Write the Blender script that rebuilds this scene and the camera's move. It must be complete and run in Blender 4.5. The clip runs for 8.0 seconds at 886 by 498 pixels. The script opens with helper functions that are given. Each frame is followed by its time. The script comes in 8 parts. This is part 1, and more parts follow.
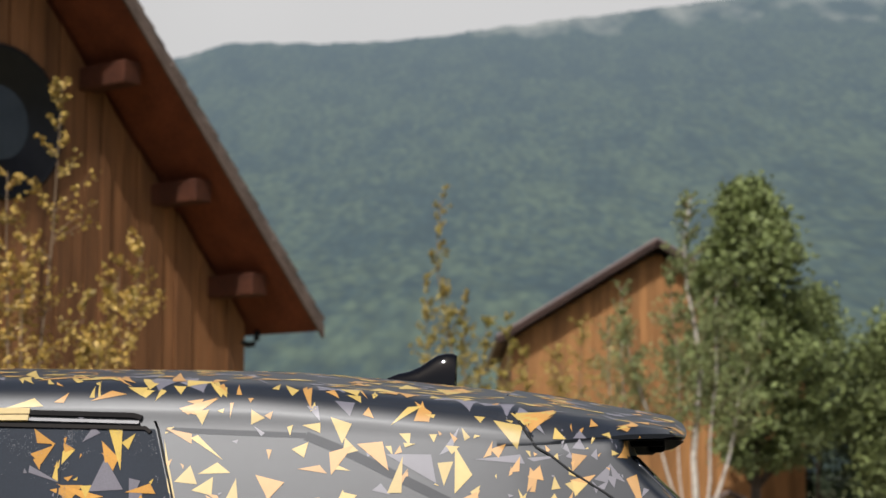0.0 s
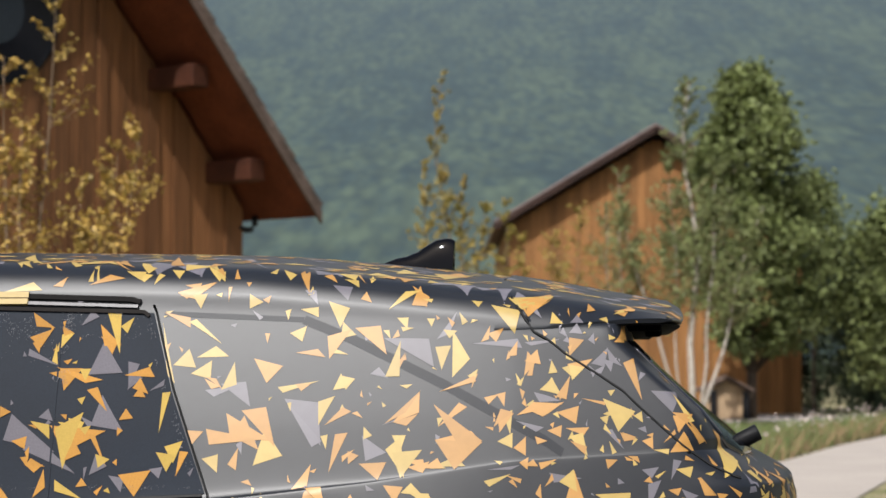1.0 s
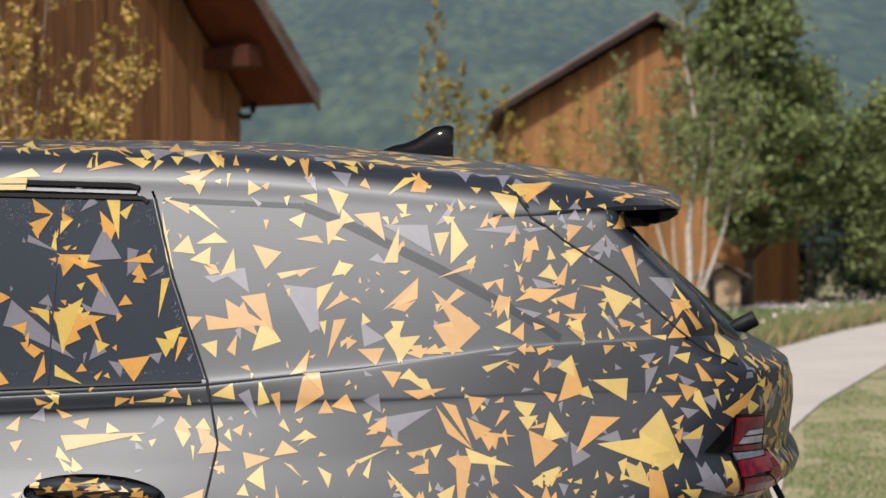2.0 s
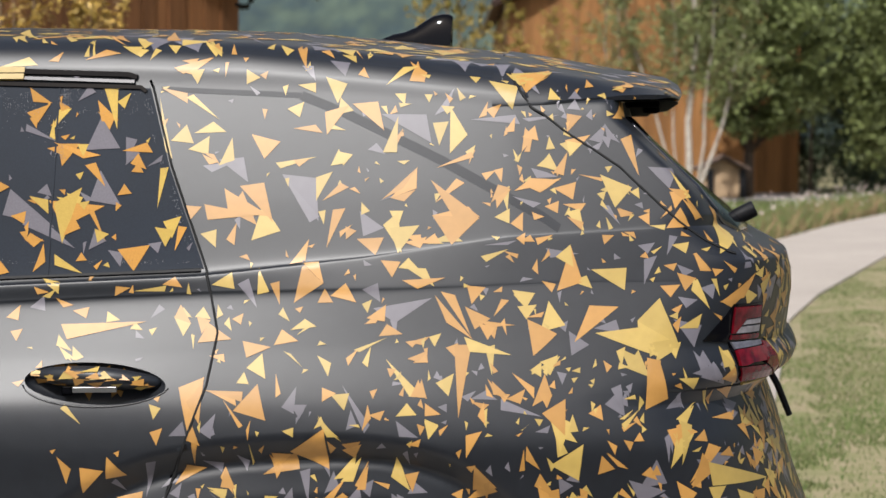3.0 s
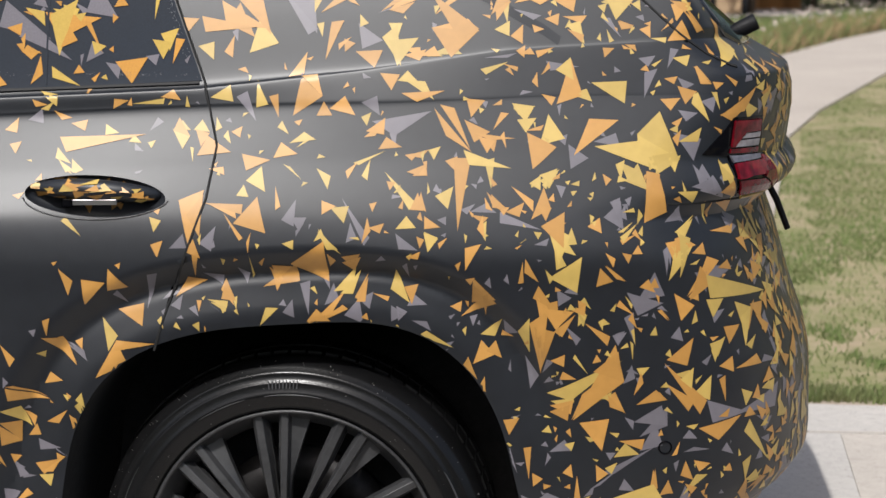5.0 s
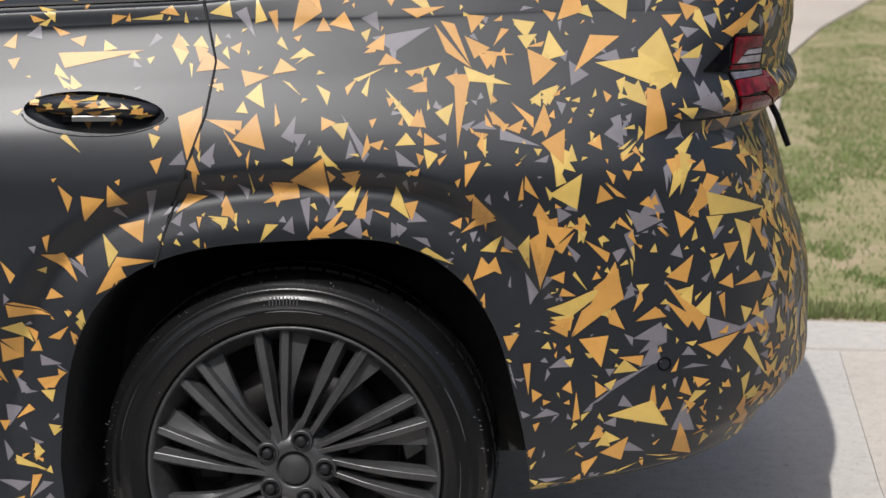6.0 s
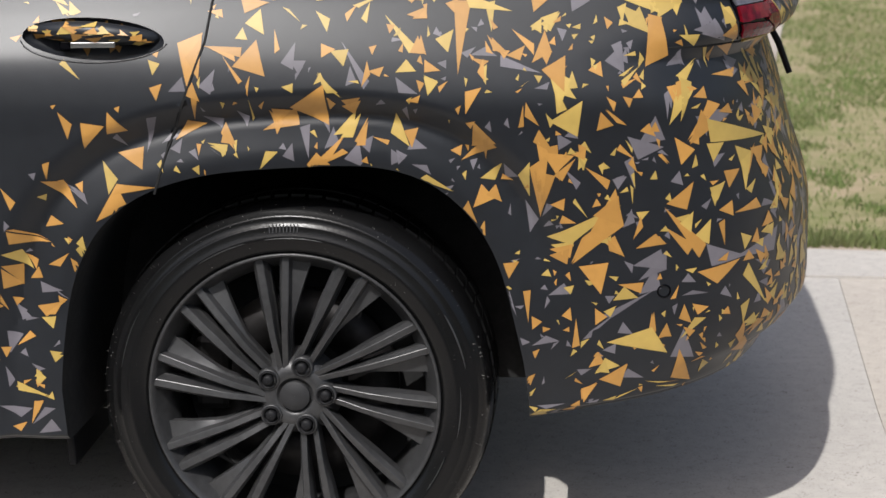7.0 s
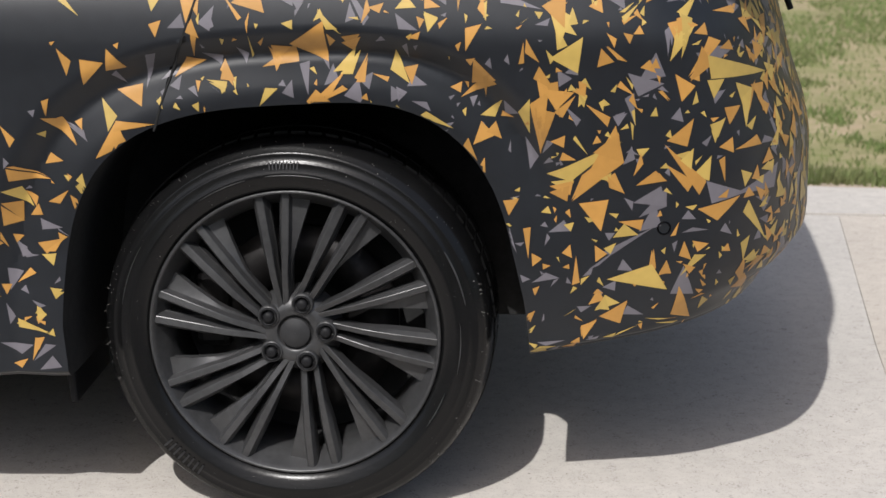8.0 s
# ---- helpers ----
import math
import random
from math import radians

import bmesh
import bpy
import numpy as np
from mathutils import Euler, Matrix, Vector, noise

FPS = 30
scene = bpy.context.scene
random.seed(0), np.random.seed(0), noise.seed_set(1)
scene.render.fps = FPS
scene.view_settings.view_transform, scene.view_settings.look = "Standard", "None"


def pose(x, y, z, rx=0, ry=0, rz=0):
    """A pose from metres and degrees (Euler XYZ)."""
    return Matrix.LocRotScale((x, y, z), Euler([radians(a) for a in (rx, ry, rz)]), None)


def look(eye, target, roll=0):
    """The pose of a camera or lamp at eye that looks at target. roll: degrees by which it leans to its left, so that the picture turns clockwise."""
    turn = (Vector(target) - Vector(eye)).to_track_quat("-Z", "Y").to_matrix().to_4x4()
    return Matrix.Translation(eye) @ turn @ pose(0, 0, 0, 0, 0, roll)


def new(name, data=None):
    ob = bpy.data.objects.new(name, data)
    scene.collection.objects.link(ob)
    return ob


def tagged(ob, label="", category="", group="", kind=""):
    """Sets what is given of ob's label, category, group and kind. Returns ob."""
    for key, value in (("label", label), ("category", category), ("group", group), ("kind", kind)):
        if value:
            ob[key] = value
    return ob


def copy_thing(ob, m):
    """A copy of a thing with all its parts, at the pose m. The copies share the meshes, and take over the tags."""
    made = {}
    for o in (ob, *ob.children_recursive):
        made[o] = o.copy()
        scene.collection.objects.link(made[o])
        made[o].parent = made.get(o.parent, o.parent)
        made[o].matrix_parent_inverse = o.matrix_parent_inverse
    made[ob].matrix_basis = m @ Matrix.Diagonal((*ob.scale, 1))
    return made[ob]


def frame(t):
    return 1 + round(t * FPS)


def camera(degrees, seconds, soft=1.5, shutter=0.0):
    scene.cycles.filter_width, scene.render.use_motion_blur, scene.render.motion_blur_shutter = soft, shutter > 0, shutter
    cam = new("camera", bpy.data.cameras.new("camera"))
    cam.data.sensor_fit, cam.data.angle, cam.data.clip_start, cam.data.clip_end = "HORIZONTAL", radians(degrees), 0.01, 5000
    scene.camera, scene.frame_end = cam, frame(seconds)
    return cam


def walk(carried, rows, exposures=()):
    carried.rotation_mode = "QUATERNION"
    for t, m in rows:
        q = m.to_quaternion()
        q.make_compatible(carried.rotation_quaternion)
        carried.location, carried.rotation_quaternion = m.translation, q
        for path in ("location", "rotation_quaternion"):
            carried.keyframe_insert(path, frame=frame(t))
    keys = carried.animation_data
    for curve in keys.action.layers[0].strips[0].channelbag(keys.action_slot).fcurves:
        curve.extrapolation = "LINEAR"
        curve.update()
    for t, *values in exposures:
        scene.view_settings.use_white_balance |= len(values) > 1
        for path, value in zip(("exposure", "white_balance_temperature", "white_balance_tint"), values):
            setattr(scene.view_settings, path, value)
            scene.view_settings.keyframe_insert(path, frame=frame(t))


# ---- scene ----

# ------------------------------------------------------------------ camera
EYE = 1.455
cam = camera(26.74, 8.0)
cam.data.dof.use_dof = True
cam.data.dof.focus_distance = 3.5
cam.data.dof.aperture_fstop = 7.0
# seconds, yaw to the right, pitch up, roll, sink of the eye
TILTS = [
    (0.0, 0.000, 7.100, 0.200, 0.000),
    (0.5, 0.025, 5.400, 0.150, -0.001),
    (1.0, 0.050, 3.593, 0.115, -0.002),
    (2.5, 0.106, -1.559, 0.040, -0.005),
    (3.0, 0.116, -3.201, 0.017, -0.007),
    (3.5, 0.121, -4.634, 0.005, -0.008),
    (4.0, 0.126, -6.142, -0.018, -0.010),
    (4.5, 0.132, -7.487, -0.045, -0.012),
    (6.0, 0.141, -11.346, -0.085, -0.016),
    (6.5, 0.141, -12.414, -0.095, -0.017),
    (7.0, 0.142, -13.550, -0.105, -0.018),
    (7.5, 0.144, -14.555, -0.108, -0.019),
    (8.0, 0.146, -15.452, -0.108, -0.020),
]
walk(cam, [(t, pose(0, 0, EYE + sink, 90 + pitch, 0, -yaw) @ pose(0, 0, 0, 0, 0, -roll)) for t, yaw, pitch, roll, sink in TILTS])

# ------------------------------------------------------------------ light
SUN_TO = Vector((0.28, 0.80, -1.0)).normalized()
world = bpy.data.worlds.new("world")
scene.world = world
world.use_nodes = True
wn = world.node_tree.nodes
sky = wn.new("ShaderNodeTexSky")
sky.sky_type = "NISHITA"
sky.sun_disc = False
sky.sun_elevation = math.asin(-SUN_TO.z)
sky.sun_rotation = math.atan2(-SUN_TO.x, -SUN_TO.y)
sky.dust_density = 3.0
sky.air_density = 1.0
wn["Background"].inputs["Strength"].default_value = 0.085
veil = wn.new("ShaderNodeHueSaturation")
veil.inputs["Saturation"].default_value = 0.95
veil.inputs["Value"].default_value = 1.75
world.node_tree.links.new(sky.outputs[0], veil.inputs["Color"])
world.node_tree.links.new(veil.outputs[0], wn["Background"].inputs["Color"])
sun = new("sun", bpy.data.lights.new("sun", "SUN"))
sun.data.energy, sun.data.angle, sun.data.color = 4.7, radians(0.6), (1.0, 0.985, 0.97)
sun.matrix_world = look((0, 0, 40), Vector((0, 0, 40)) + SUN_TO)
scene.view_settings.exposure = 0.03


# ------------------------------------------------------------------ materials
def mat(name, color, rough=0.6, metal=0.0, spec=0.5, var=0.15, scale=6.0, fine=60.0, bump=0.0, bump_scale=80.0, random_tint=0.0,
        dark=None, coat=0.0, stretch=(1, 1, 1), emit=None, emit_strength=0.0, island=0.0):
    """A surface with variation at two scales, in object metres."""
    m = bpy.data.materials.new(name)
    m.use_nodes = True
    nt = m.node_tree
    n, link = nt.nodes, nt.links.new
    b = n["Principled BSDF"]
    b.inputs["Roughness"].default_value = rough
    b.inputs["Metallic"].default_value = metal
    b.inputs["Specular IOR Level"].default_value = spec
    b.inputs["Coat Weight"].default_value = coat
    b.inputs["Coat Roughness"].default_value = 0.08
    tc = n.new("ShaderNodeTexCoord")
    mp = n.new("ShaderNodeMapping")
    mp.inputs["Scale"].default_value = stretch
    link(tc.outputs["Object"], mp.inputs["Vector"])
    a = n.new("ShaderNodeTexNoise")
    a.inputs["Scale"].default_value, a.inputs["Detail"].default_value = scale, 4
    link(mp.outputs[0], a.inputs["Vector"])
    f = n.new("ShaderNodeTexNoise")
    f.inputs["Scale"].default_value, f.inputs["Detail"].default_value = fine, 3
    link(mp.outputs[0], f.inputs["Vector"])
    add = n.new("ShaderNodeMath")
    add.operation = "ADD"
    link(a.outputs["Fac"], add.inputs[0])
    link(f.outputs["Fac"], add.inputs[1])
    ramp = n.new("ShaderNodeMapRange")
    ramp.inputs["From Min"].default_value, ramp.inputs["From Max"].default_value = 0.7, 1.3
    link(add.outputs[0], ramp.inputs["Value"])
    mix = n.new("ShaderNodeMix")
    mix.data_type = "RGBA"
    c = Vector(color)
    d = Vector(dark) if dark else c * (1 - 2 * var)
    mix.inputs[6].default_value = (*d, 1)
    mix.inputs[7].default_value = (*(c * (1 + var * 0.5)), 1)
    link(ramp.outputs[0], mix.inputs[0])
    out = mix.outputs[2]
    if random_tint or island:
        if island:
            g = n.new("ShaderNodeNewGeometry").outputs["Random Per Island"]
        else:
            g = n.new("ShaderNodeObjectInfo").outputs["Random"]
        mr = n.new("ShaderNodeMapRange")
        mr.inputs["To Min"].default_value, mr.inputs["To Max"].default_value = 1 - (random_tint or island), 1 + (random_tint or island)
        link(g, mr.inputs["Value"])
        vm = n.new("ShaderNodeVectorMath")
        vm.operation = "SCALE"
        link(out, vm.inputs[0])
        link(mr.outputs[0], vm.inputs["Scale"])
        out = vm.outputs[0]
    link(out, b.inputs["Base Color"])
    if bump:
        bp = n.new("ShaderNodeBump")
        bp.inputs["Strength"].default_value = bump
        bp.inputs["Distance"].default_value = 0.01
        bn = n.new("ShaderNodeTexNoise")
        bn.inputs["Scale"].default_value, bn.inputs["Detail"].default_value = bump_scale, 5
        link(mp.outputs[0], bn.inputs["Vector"])
        link(bn.outputs["Fac"], bp.inputs["Height"])
        link(bp.outputs[0], b.inputs["Normal"])
    if emit:
        b.inputs["Emission Color"].default_value = (*emit, 1)
        b.inputs["Emission Strength"].default_value = emit_strength
    return m


FILM = mat("film_dark", (0.0115, 0.0130, 0.0160), rough=0.42, spec=0.44, var=0.12, scale=3, fine=40, bump=0.006, bump_scale=25)
# darker, duller film for the shade along the quarter glass step
FILM_EDGE_SHADE = mat("film_edge_shade", (0.0070, 0.0092, 0.0135), rough=0.45, spec=0.30, var=0.12, scale=3, fine=40)
PRINT_YELLOW = mat("film_yellow", (0.425, 0.295, 0.078), rough=0.42, spec=0.44, var=0.05, scale=3, island=0.12)
PRINT_ORANGE = mat("film_orange", (0.415, 0.212, 0.052), rough=0.42, spec=0.44, var=0.05, scale=3, island=0.12)
PRINT_GREY = mat("film_grey", (0.135, 0.125, 0.14), rough=0.42, spec=0.44, var=0.05, scale=3, island=0.12)
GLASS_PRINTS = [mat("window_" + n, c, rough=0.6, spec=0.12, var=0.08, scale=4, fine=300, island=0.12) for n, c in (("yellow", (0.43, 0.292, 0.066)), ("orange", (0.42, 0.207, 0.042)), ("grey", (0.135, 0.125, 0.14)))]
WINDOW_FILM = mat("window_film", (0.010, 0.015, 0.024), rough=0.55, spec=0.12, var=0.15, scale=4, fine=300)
HOUSE_GLASS = mat("house_glass", (0.035, 0.04, 0.045), rough=0.25, spec=0.3, var=0.2, scale=2)
GLASS_DARK = mat("tinted_glass", (0.012, 0.014, 0.018), rough=0.10, spec=0.6, var=0.1)
GLOSS_BLACK = mat("gloss_black", (0.003, 0.003, 0.004), rough=0.06, spec=0.12, var=0.1)
TRIM_BLACK = mat("trim_black", (0.009, 0.009, 0.010), rough=0.55, spec=0.18, var=0.2, bump=0.05, bump_scale=300)
WELL_BLACK = mat("well_black", (0.021, 0.021, 0.021), rough=0.9, spec=0.2, var=0.2)
RUBBER = mat("rubber", (0.0058, 0.0058, 0.0060), rough=0.27, spec=0.26, var=0.2, scale=9, fine=120, bump=0.05, bump_scale=180)
# paler rubber for worn arcs and for a painted glare on the wall
WORN_GLARE_RUBBER = mat("worn_glare_rubber", (0.045, 0.045, 0.046), rough=0.35, spec=0.4, var=0.25, scale=20, fine=150)
GRIT = mat("grit", (0.22, 0.21, 0.20), rough=0.9, spec=0.2, var=0.2, island=0.5)
ALLOY = mat("alloy_grey", (0.043, 0.043, 0.044), rough=0.38, metal=0.25, spec=0.5, var=0.18, scale=8, fine=90)
CAP_GREY = mat("cap_grey", (0.024, 0.024, 0.025), rough=0.6, spec=0.25, var=0.1, scale=30)
ALLOY_DARK = mat("alloy_dark", (0.03, 0.03, 0.032), rough=0.5, metal=0.5, var=0.2)
STEEL = mat("brake_steel", (0.030, 0.028, 0.028), rough=0.5, metal=0.8, var=0.2, scale=20)
SATIN = mat("satin_strip", (0.075, 0.074, 0.076), rough=0.45, metal=1.0, var=0.06, scale=6)
DUST = mat("dried_dust", (0.20, 0.20, 0.205), rough=0.9, spec=0.1, var=0.2, scale=30, island=0.35)
UNDER_BLACK = mat("matt_black_plastic", (0.004, 0.004, 0.004), rough=0.8, spec=0.06, var=0.2)
CHROME = mat("bright_metal", (0.50, 0.49, 0.49), rough=0.28, metal=1.0, var=0.03)
RED_LENS = mat("red_lens", (0.115, 0.003, 0.008), rough=0.10, spec=0.22, var=0.3, scale=30)
SMOKY_LENS = mat("smoky_lens", (0.16, 0.155, 0.18), rough=0.15, spec=0.4, var=0.25, scale=25)
CLEAR_LENS = mat("clear_lens", (0.30, 0.285, 0.30), rough=0.15, spec=0.4, var=0.25, scale=25)
# dark surface for the added ground that the flank reflects
UNSEEN_GROUND = mat("unseen_ground", (0.052, 0.052, 0.055), rough=0.85, spec=0.2, var=0.2, scale=1.5, fine=90, bump=0.4, bump_scale=140)
PALE_WOOD = mat("pale_timber", (0.40, 0.28, 0.17), rough=0.75, spec=0.2, var=0.15, scale=4, fine=20)
PATH = mat("path_concrete", (0.40, 0.352, 0.305), rough=0.9, spec=0.15, var=0.08, scale=0.7, fine=25)
CONCRETE = mat("concrete", (0.440, 0.410, 0.375), rough=0.88, spec=0.2, var=0.06, scale=0.9, fine=22, bump=0.10, bump_scale=160)
CONCRETE_WARM = mat("concrete_warm", (0.445, 0.400, 0.350), rough=0.88, spec=0.2, var=0.06, scale=0.9, fine=22, bump=0.10, bump_scale=160)
ASPHALT = mat("road_surface", (0.32, 0.29, 0.27), rough=0.9, spec=0.2, var=0.10, scale=0.6, fine=40)
SOIL = mat("bare_soil", (0.40, 0.33, 0.265), rough=0.95, spec=0.1, var=0.15, scale=3, fine=45, dark=(0.26, 0.21, 0.155), bump=0.4, bump_scale=60)
GROUND = mat("turf_soil", (0.138, 0.150, 0.058), rough=0.95, spec=0.1, var=0.25, scale=2.6, fine=11, dark=(0.315, 0.250, 0.165), bump=0.4, bump_scale=30)
BLADE = mat("grass_blade", (0.126, 0.182, 0.058), rough=0.7, spec=0.15, var=0.25, scale=1.2, fine=14, dark=(0.172, 0.184, 0.080), island=0.25)
DRY_STALK = mat("dry_stalk", (0.25, 0.175, 0.095), rough=0.8, spec=0.1, var=0.25, scale=2, fine=14, island=0.3)
PETAL = mat("petal", (0.60, 0.50, 0.45), rough=0.7, spec=0.1, var=0.15, scale=4, fine=14, island=0.3)
WOOD = mat("cedar_boards", (0.185, 0.080, 0.031), rough=0.65, spec=0.25, var=0.25, scale=2.5, fine=22, stretch=(1, 1, 0.06), bump=0.1, bump_scale=60, random_tint=0.16)
# darker than cedar_beam: the verge's shade is put into this colour
PURLIN_SHADED = mat("purlin_wood_shaded", (0.066, 0.021, 0.010), rough=0.75, spec=0.2, var=0.25, scale=3, fine=25)
VERGE_WOOD = mat("verge_board", (0.135, 0.095, 0.075), rough=0.8, spec=0.2, var=0.2, scale=3, fine=25)
BARGE_DARK = mat("bargeboard_dark", (0.034, 0.018, 0.013), rough=0.7, spec=0.2, var=0.25, scale=2, fine=12)
WOOD_BEAM = mat("cedar_beam", (0.135, 0.036, 0.015), rough=0.6, spec=0.3, var=0.2, scale=3, fine=25, random_tint=0.1)
WOOD_FAR = mat("larch_boards", (0.285, 0.135, 0.048), rough=0.7, spec=0.2, var=0.2, scale=1.5, fine=9, stretch=(1, 1, 0.08), random_tint=0.22)
SHINGLE = mat("shingle", (0.14, 0.105, 0.085), rough=0.85, spec=0.2, var=0.25, scale=4, fine=30, random_tint=0.25)
ROOF_BROWN = mat("roof_metal_brown", (0.13, 0.085, 0.075), rough=0.55, spec=0.4, var=0.15, scale=2)
BARK = mat("bark", (0.10, 0.075, 0.055), rough=0.9, spec=0.1, var=0.3, scale=8, fine=40, stretch=(1, 1, 0.3), bump=0.4, bump_scale=40)
BIRCH_BARK = mat("birch_bark", (0.50, 0.45, 0.39), rough=0.8, spec=0.2, var=0.15, scale=5, fine=18, stretch=(1, 1, 2.5), dark=(0.25, 0.22, 0.19))
TWIG = mat("twig_bark", (0.20, 0.14, 0.09), rough=0.85, spec=0.1, var=0.2)
LEAF = mat("leaf_green", (0.205, 0.240, 0.088), rough=0.55, spec=0.25, var=0.3, scale=0.6, fine=3, island=0.5)
LEAF_BIRCH = mat("leaf_birch", (0.24, 0.27, 0.11), rough=0.5, spec=0.3, var=0.25, scale=0.8, fine=4, island=0.4)
LEAF_YELLOW = mat("leaf_yellow", (0.35, 0.25, 0.070), rough=0.5, spec=0.3, var=0.3, scale=1.5, fine=6, dark=(0.22, 0.19, 0.04), island=0.35)
LEAF_GOLD = mat("leaf_gold", (0.40, 0.255, 0.060), rough=0.5, spec=0.3, var=0.3, scale=1.5, fine=6, dark=(0.24, 0.17, 0.04), island=0.35)
LEAF_DARK = mat("leaf_dark", (0.115, 0.150, 0.085), rough=0.6, spec=0.2, var=0.3, scale=0.5, fine=3, island=0.4)


def add_pits(m, scale=55.0, reach=0.16, dark=0.35, share=0.5):
    """Scattered dark pits and grit on a poured surface."""
    nt = m.node_tree
    b = nt.nodes["Principled BSDF"]
    src = b.inputs["Base Color"].links[0].from_socket
    tc = nt.nodes.new("ShaderNodeTexCoord")
    vo = nt.nodes.new("ShaderNodeTexVoronoi")
    vo.inputs["Scale"].default_value = scale
    nt.links.new(tc.outputs["Object"], vo.inputs["Vector"])
    no = nt.nodes.new("ShaderNodeTexNoise")
    no.inputs["Scale"].default_value = scale * 0.22
    nt.links.new(tc.outputs["Object"], no.inputs["Vector"])
    size = nt.nodes.new("ShaderNodeMapRange")
    size.inputs["From Min"].default_value, size.inputs["From Max"].default_value = share, share + 0.25
    size.inputs["To Min"].default_value, size.inputs["To Max"].default_value = 0.0, reach * 2.2
    nt.links.new(no.outputs["Fac"], size.inputs["Value"])
    hole = nt.nodes.new("ShaderNodeMath")
    hole.operation = "LESS_THAN"
    nt.links.new(vo.outputs["Distance"], hole.inputs[0])
    nt.links.new(size.outputs[0], hole.inputs[1])
    mx = nt.nodes.new("ShaderNodeMix")
    mx.data_type = "RGBA"
    mx.blend_type = "MULTIPLY"
    mx.inputs[7].default_value = (dark, dark, dark, 1)
    nt.links.new(hole.outputs[0], mx.inputs[0])
    nt.links.new(src, mx.inputs[6])
    nt.links.new(mx.outputs[2], b.inputs["Base Color"])


for m in (CONCRETE, CONCRETE_WARM):
    add_pits(m, 62.0, 0.13, 0.50, 0.52)
    add_pits(m, 150.0, 0.17, 0.72, 0.40)
    add_pits(m, 330.0, 0.22, 0.86, 0.34)


# ------------------------------------------------------------------ mesh helpers
def part(name, bm, material, parent=None, label="", smooth=False):
    """Links a bmesh as one mesh object, under a thing or a part."""
    me = bpy.data.meshes.new(name)
    bm.to_mesh(me)
    bm.free()
    return part_mesh(name, me, material, parent, label, smooth)


def part_mesh(name, me, material, parent=None, label="", smooth=False):
    if material is not None:
        for m in material if isinstance(material, (list, tuple)) else [material]:
            me.materials.append(m)
    if smooth:
        me.shade_smooth()
    ob = new(name, me)
    if parent is not None:
        ob.parent = parent
    if label:
        tagged(ob, label)
    return ob


def mesh_of(name, verts, faces):
    me = bpy.data.meshes.new(name)
    me.from_pydata([tuple(v) for v in verts], [], faces)
    me.update()
    return me


def add_box(bm, size, m=Matrix(), bevel=0.0):
    r = bmesh.ops.create_cube(bm, size=1.0, matrix=m @ Matrix.Diagonal((*size, 1)))
    if bevel:
        es = {e for v in r["verts"] for e in v.link_edges}
        bmesh.ops.bevel(bm, geom=list(es), offset=bevel, segments=2, affect="EDGES", profile=0.5)
    return bm


def box(size, m=Matrix(), bevel=0.0):
    return add_box(bmesh.new(), size, m, bevel)


def grid_faces(rows, cols, close=False):
    fs = []
    for i in range(rows - 1):
        for j in range(cols if close else cols - 1):
            k = (j + 1) % cols
            fs.append((i * cols + j, i * cols + k, (i + 1) * cols + k, (i + 1) * cols + j))
    return fs


def lathe(profile, segments, axis_y=True):
    """Turns (radius, depth) pairs round the y axis."""
    verts = []
    for r, y in profile:
        for s in range(segments):
            a = 2 * math.pi * s / segments
            verts.append((r * math.cos(a), y, r * math.sin(a)))
    return verts, grid_faces(len(profile), segments, True)


def tube(verts, faces, points, radii, sides=6):
    """Adds a tapered tube along points to the lists."""
    base = len(verts)
    n = len(points)
    for i, (p, r) in enumerate(zip(points, radii)):
        p = Vector(p)
        d = (Vector(points[min(i + 1, n - 1)]) - Vector(points[max(i - 1, 0)])).normalized()
        a = d.orthogonal().normalized()
        b = d.cross(a)
        for s in range(sides):
            t = 2 * math.pi * s / sides
            verts.append(p + a * (r * math.cos(t)) + b * (r * math.sin(t)))
    for i in range(n - 1):
        for s in range(sides):
            k = (s + 1) % sides
            faces.append((base + i * sides + s, base + i * sides + k, base + (i + 1) * sides + k, base + (i + 1) * sides + s))
    faces.append(tuple(base + (n - 1) * sides + s for s in range(sides)))
    faces.append(tuple(base + s for s in reversed(range(sides))))


def lerp_table(table, x):
    return float(np.interp(x, [a for a, _ in table], [b for _, b in table]))


def smooth_step(a, b, x):
    t = min(max((x - a) / (b - a), 0.0), 1.0)
    return t * t * (3 - 2 * t)


# ------------------------------------------------------------------ ground
def build_ground():
    v, f = [], []
    rings = [0, 3, 6, 9, 12, 16, 20, 26, 34, 45, 60, 80, 110, 160, 240, 400]
    seg = 72
    for r in rings:
        for s in range(seg):
            a = 2 * math.pi * s / seg
            x, y = r * math.cos(a), 5 + r * math.sin(a)
            v.append((x, y, -0.05))
    f = grid_faces(len(rings), seg, True)
    g = part_mesh("ground", mesh_of("ground", v, f), GROUND)
    tagged(g, "patchy dry turf and bare soil of a broad lawn", "ground", kind="structure")


build_ground()


def slab(name, outline, top, thick, material, label, category):
    bm = bmesh.new()
    vs = [bm.verts.new((x, y, top)) for x, y in outline]
    fc = bm.faces.new(vs)
    if fc.normal.z < 0:
        fc.normal_flip()
    r = bmesh.ops.extrude_face_region(bm, geom=[fc])
    bmesh.ops.translate(bm, vec=(0, 0, -thick), verts=[e for e in r["geom"] if isinstance(e, bmesh.types.BMVert)])
    bmesh.ops.recalc_face_normals(bm, faces=bm.faces)
    ob = part(name, bm, material)
    return tagged(ob, label, category, kind="structure")


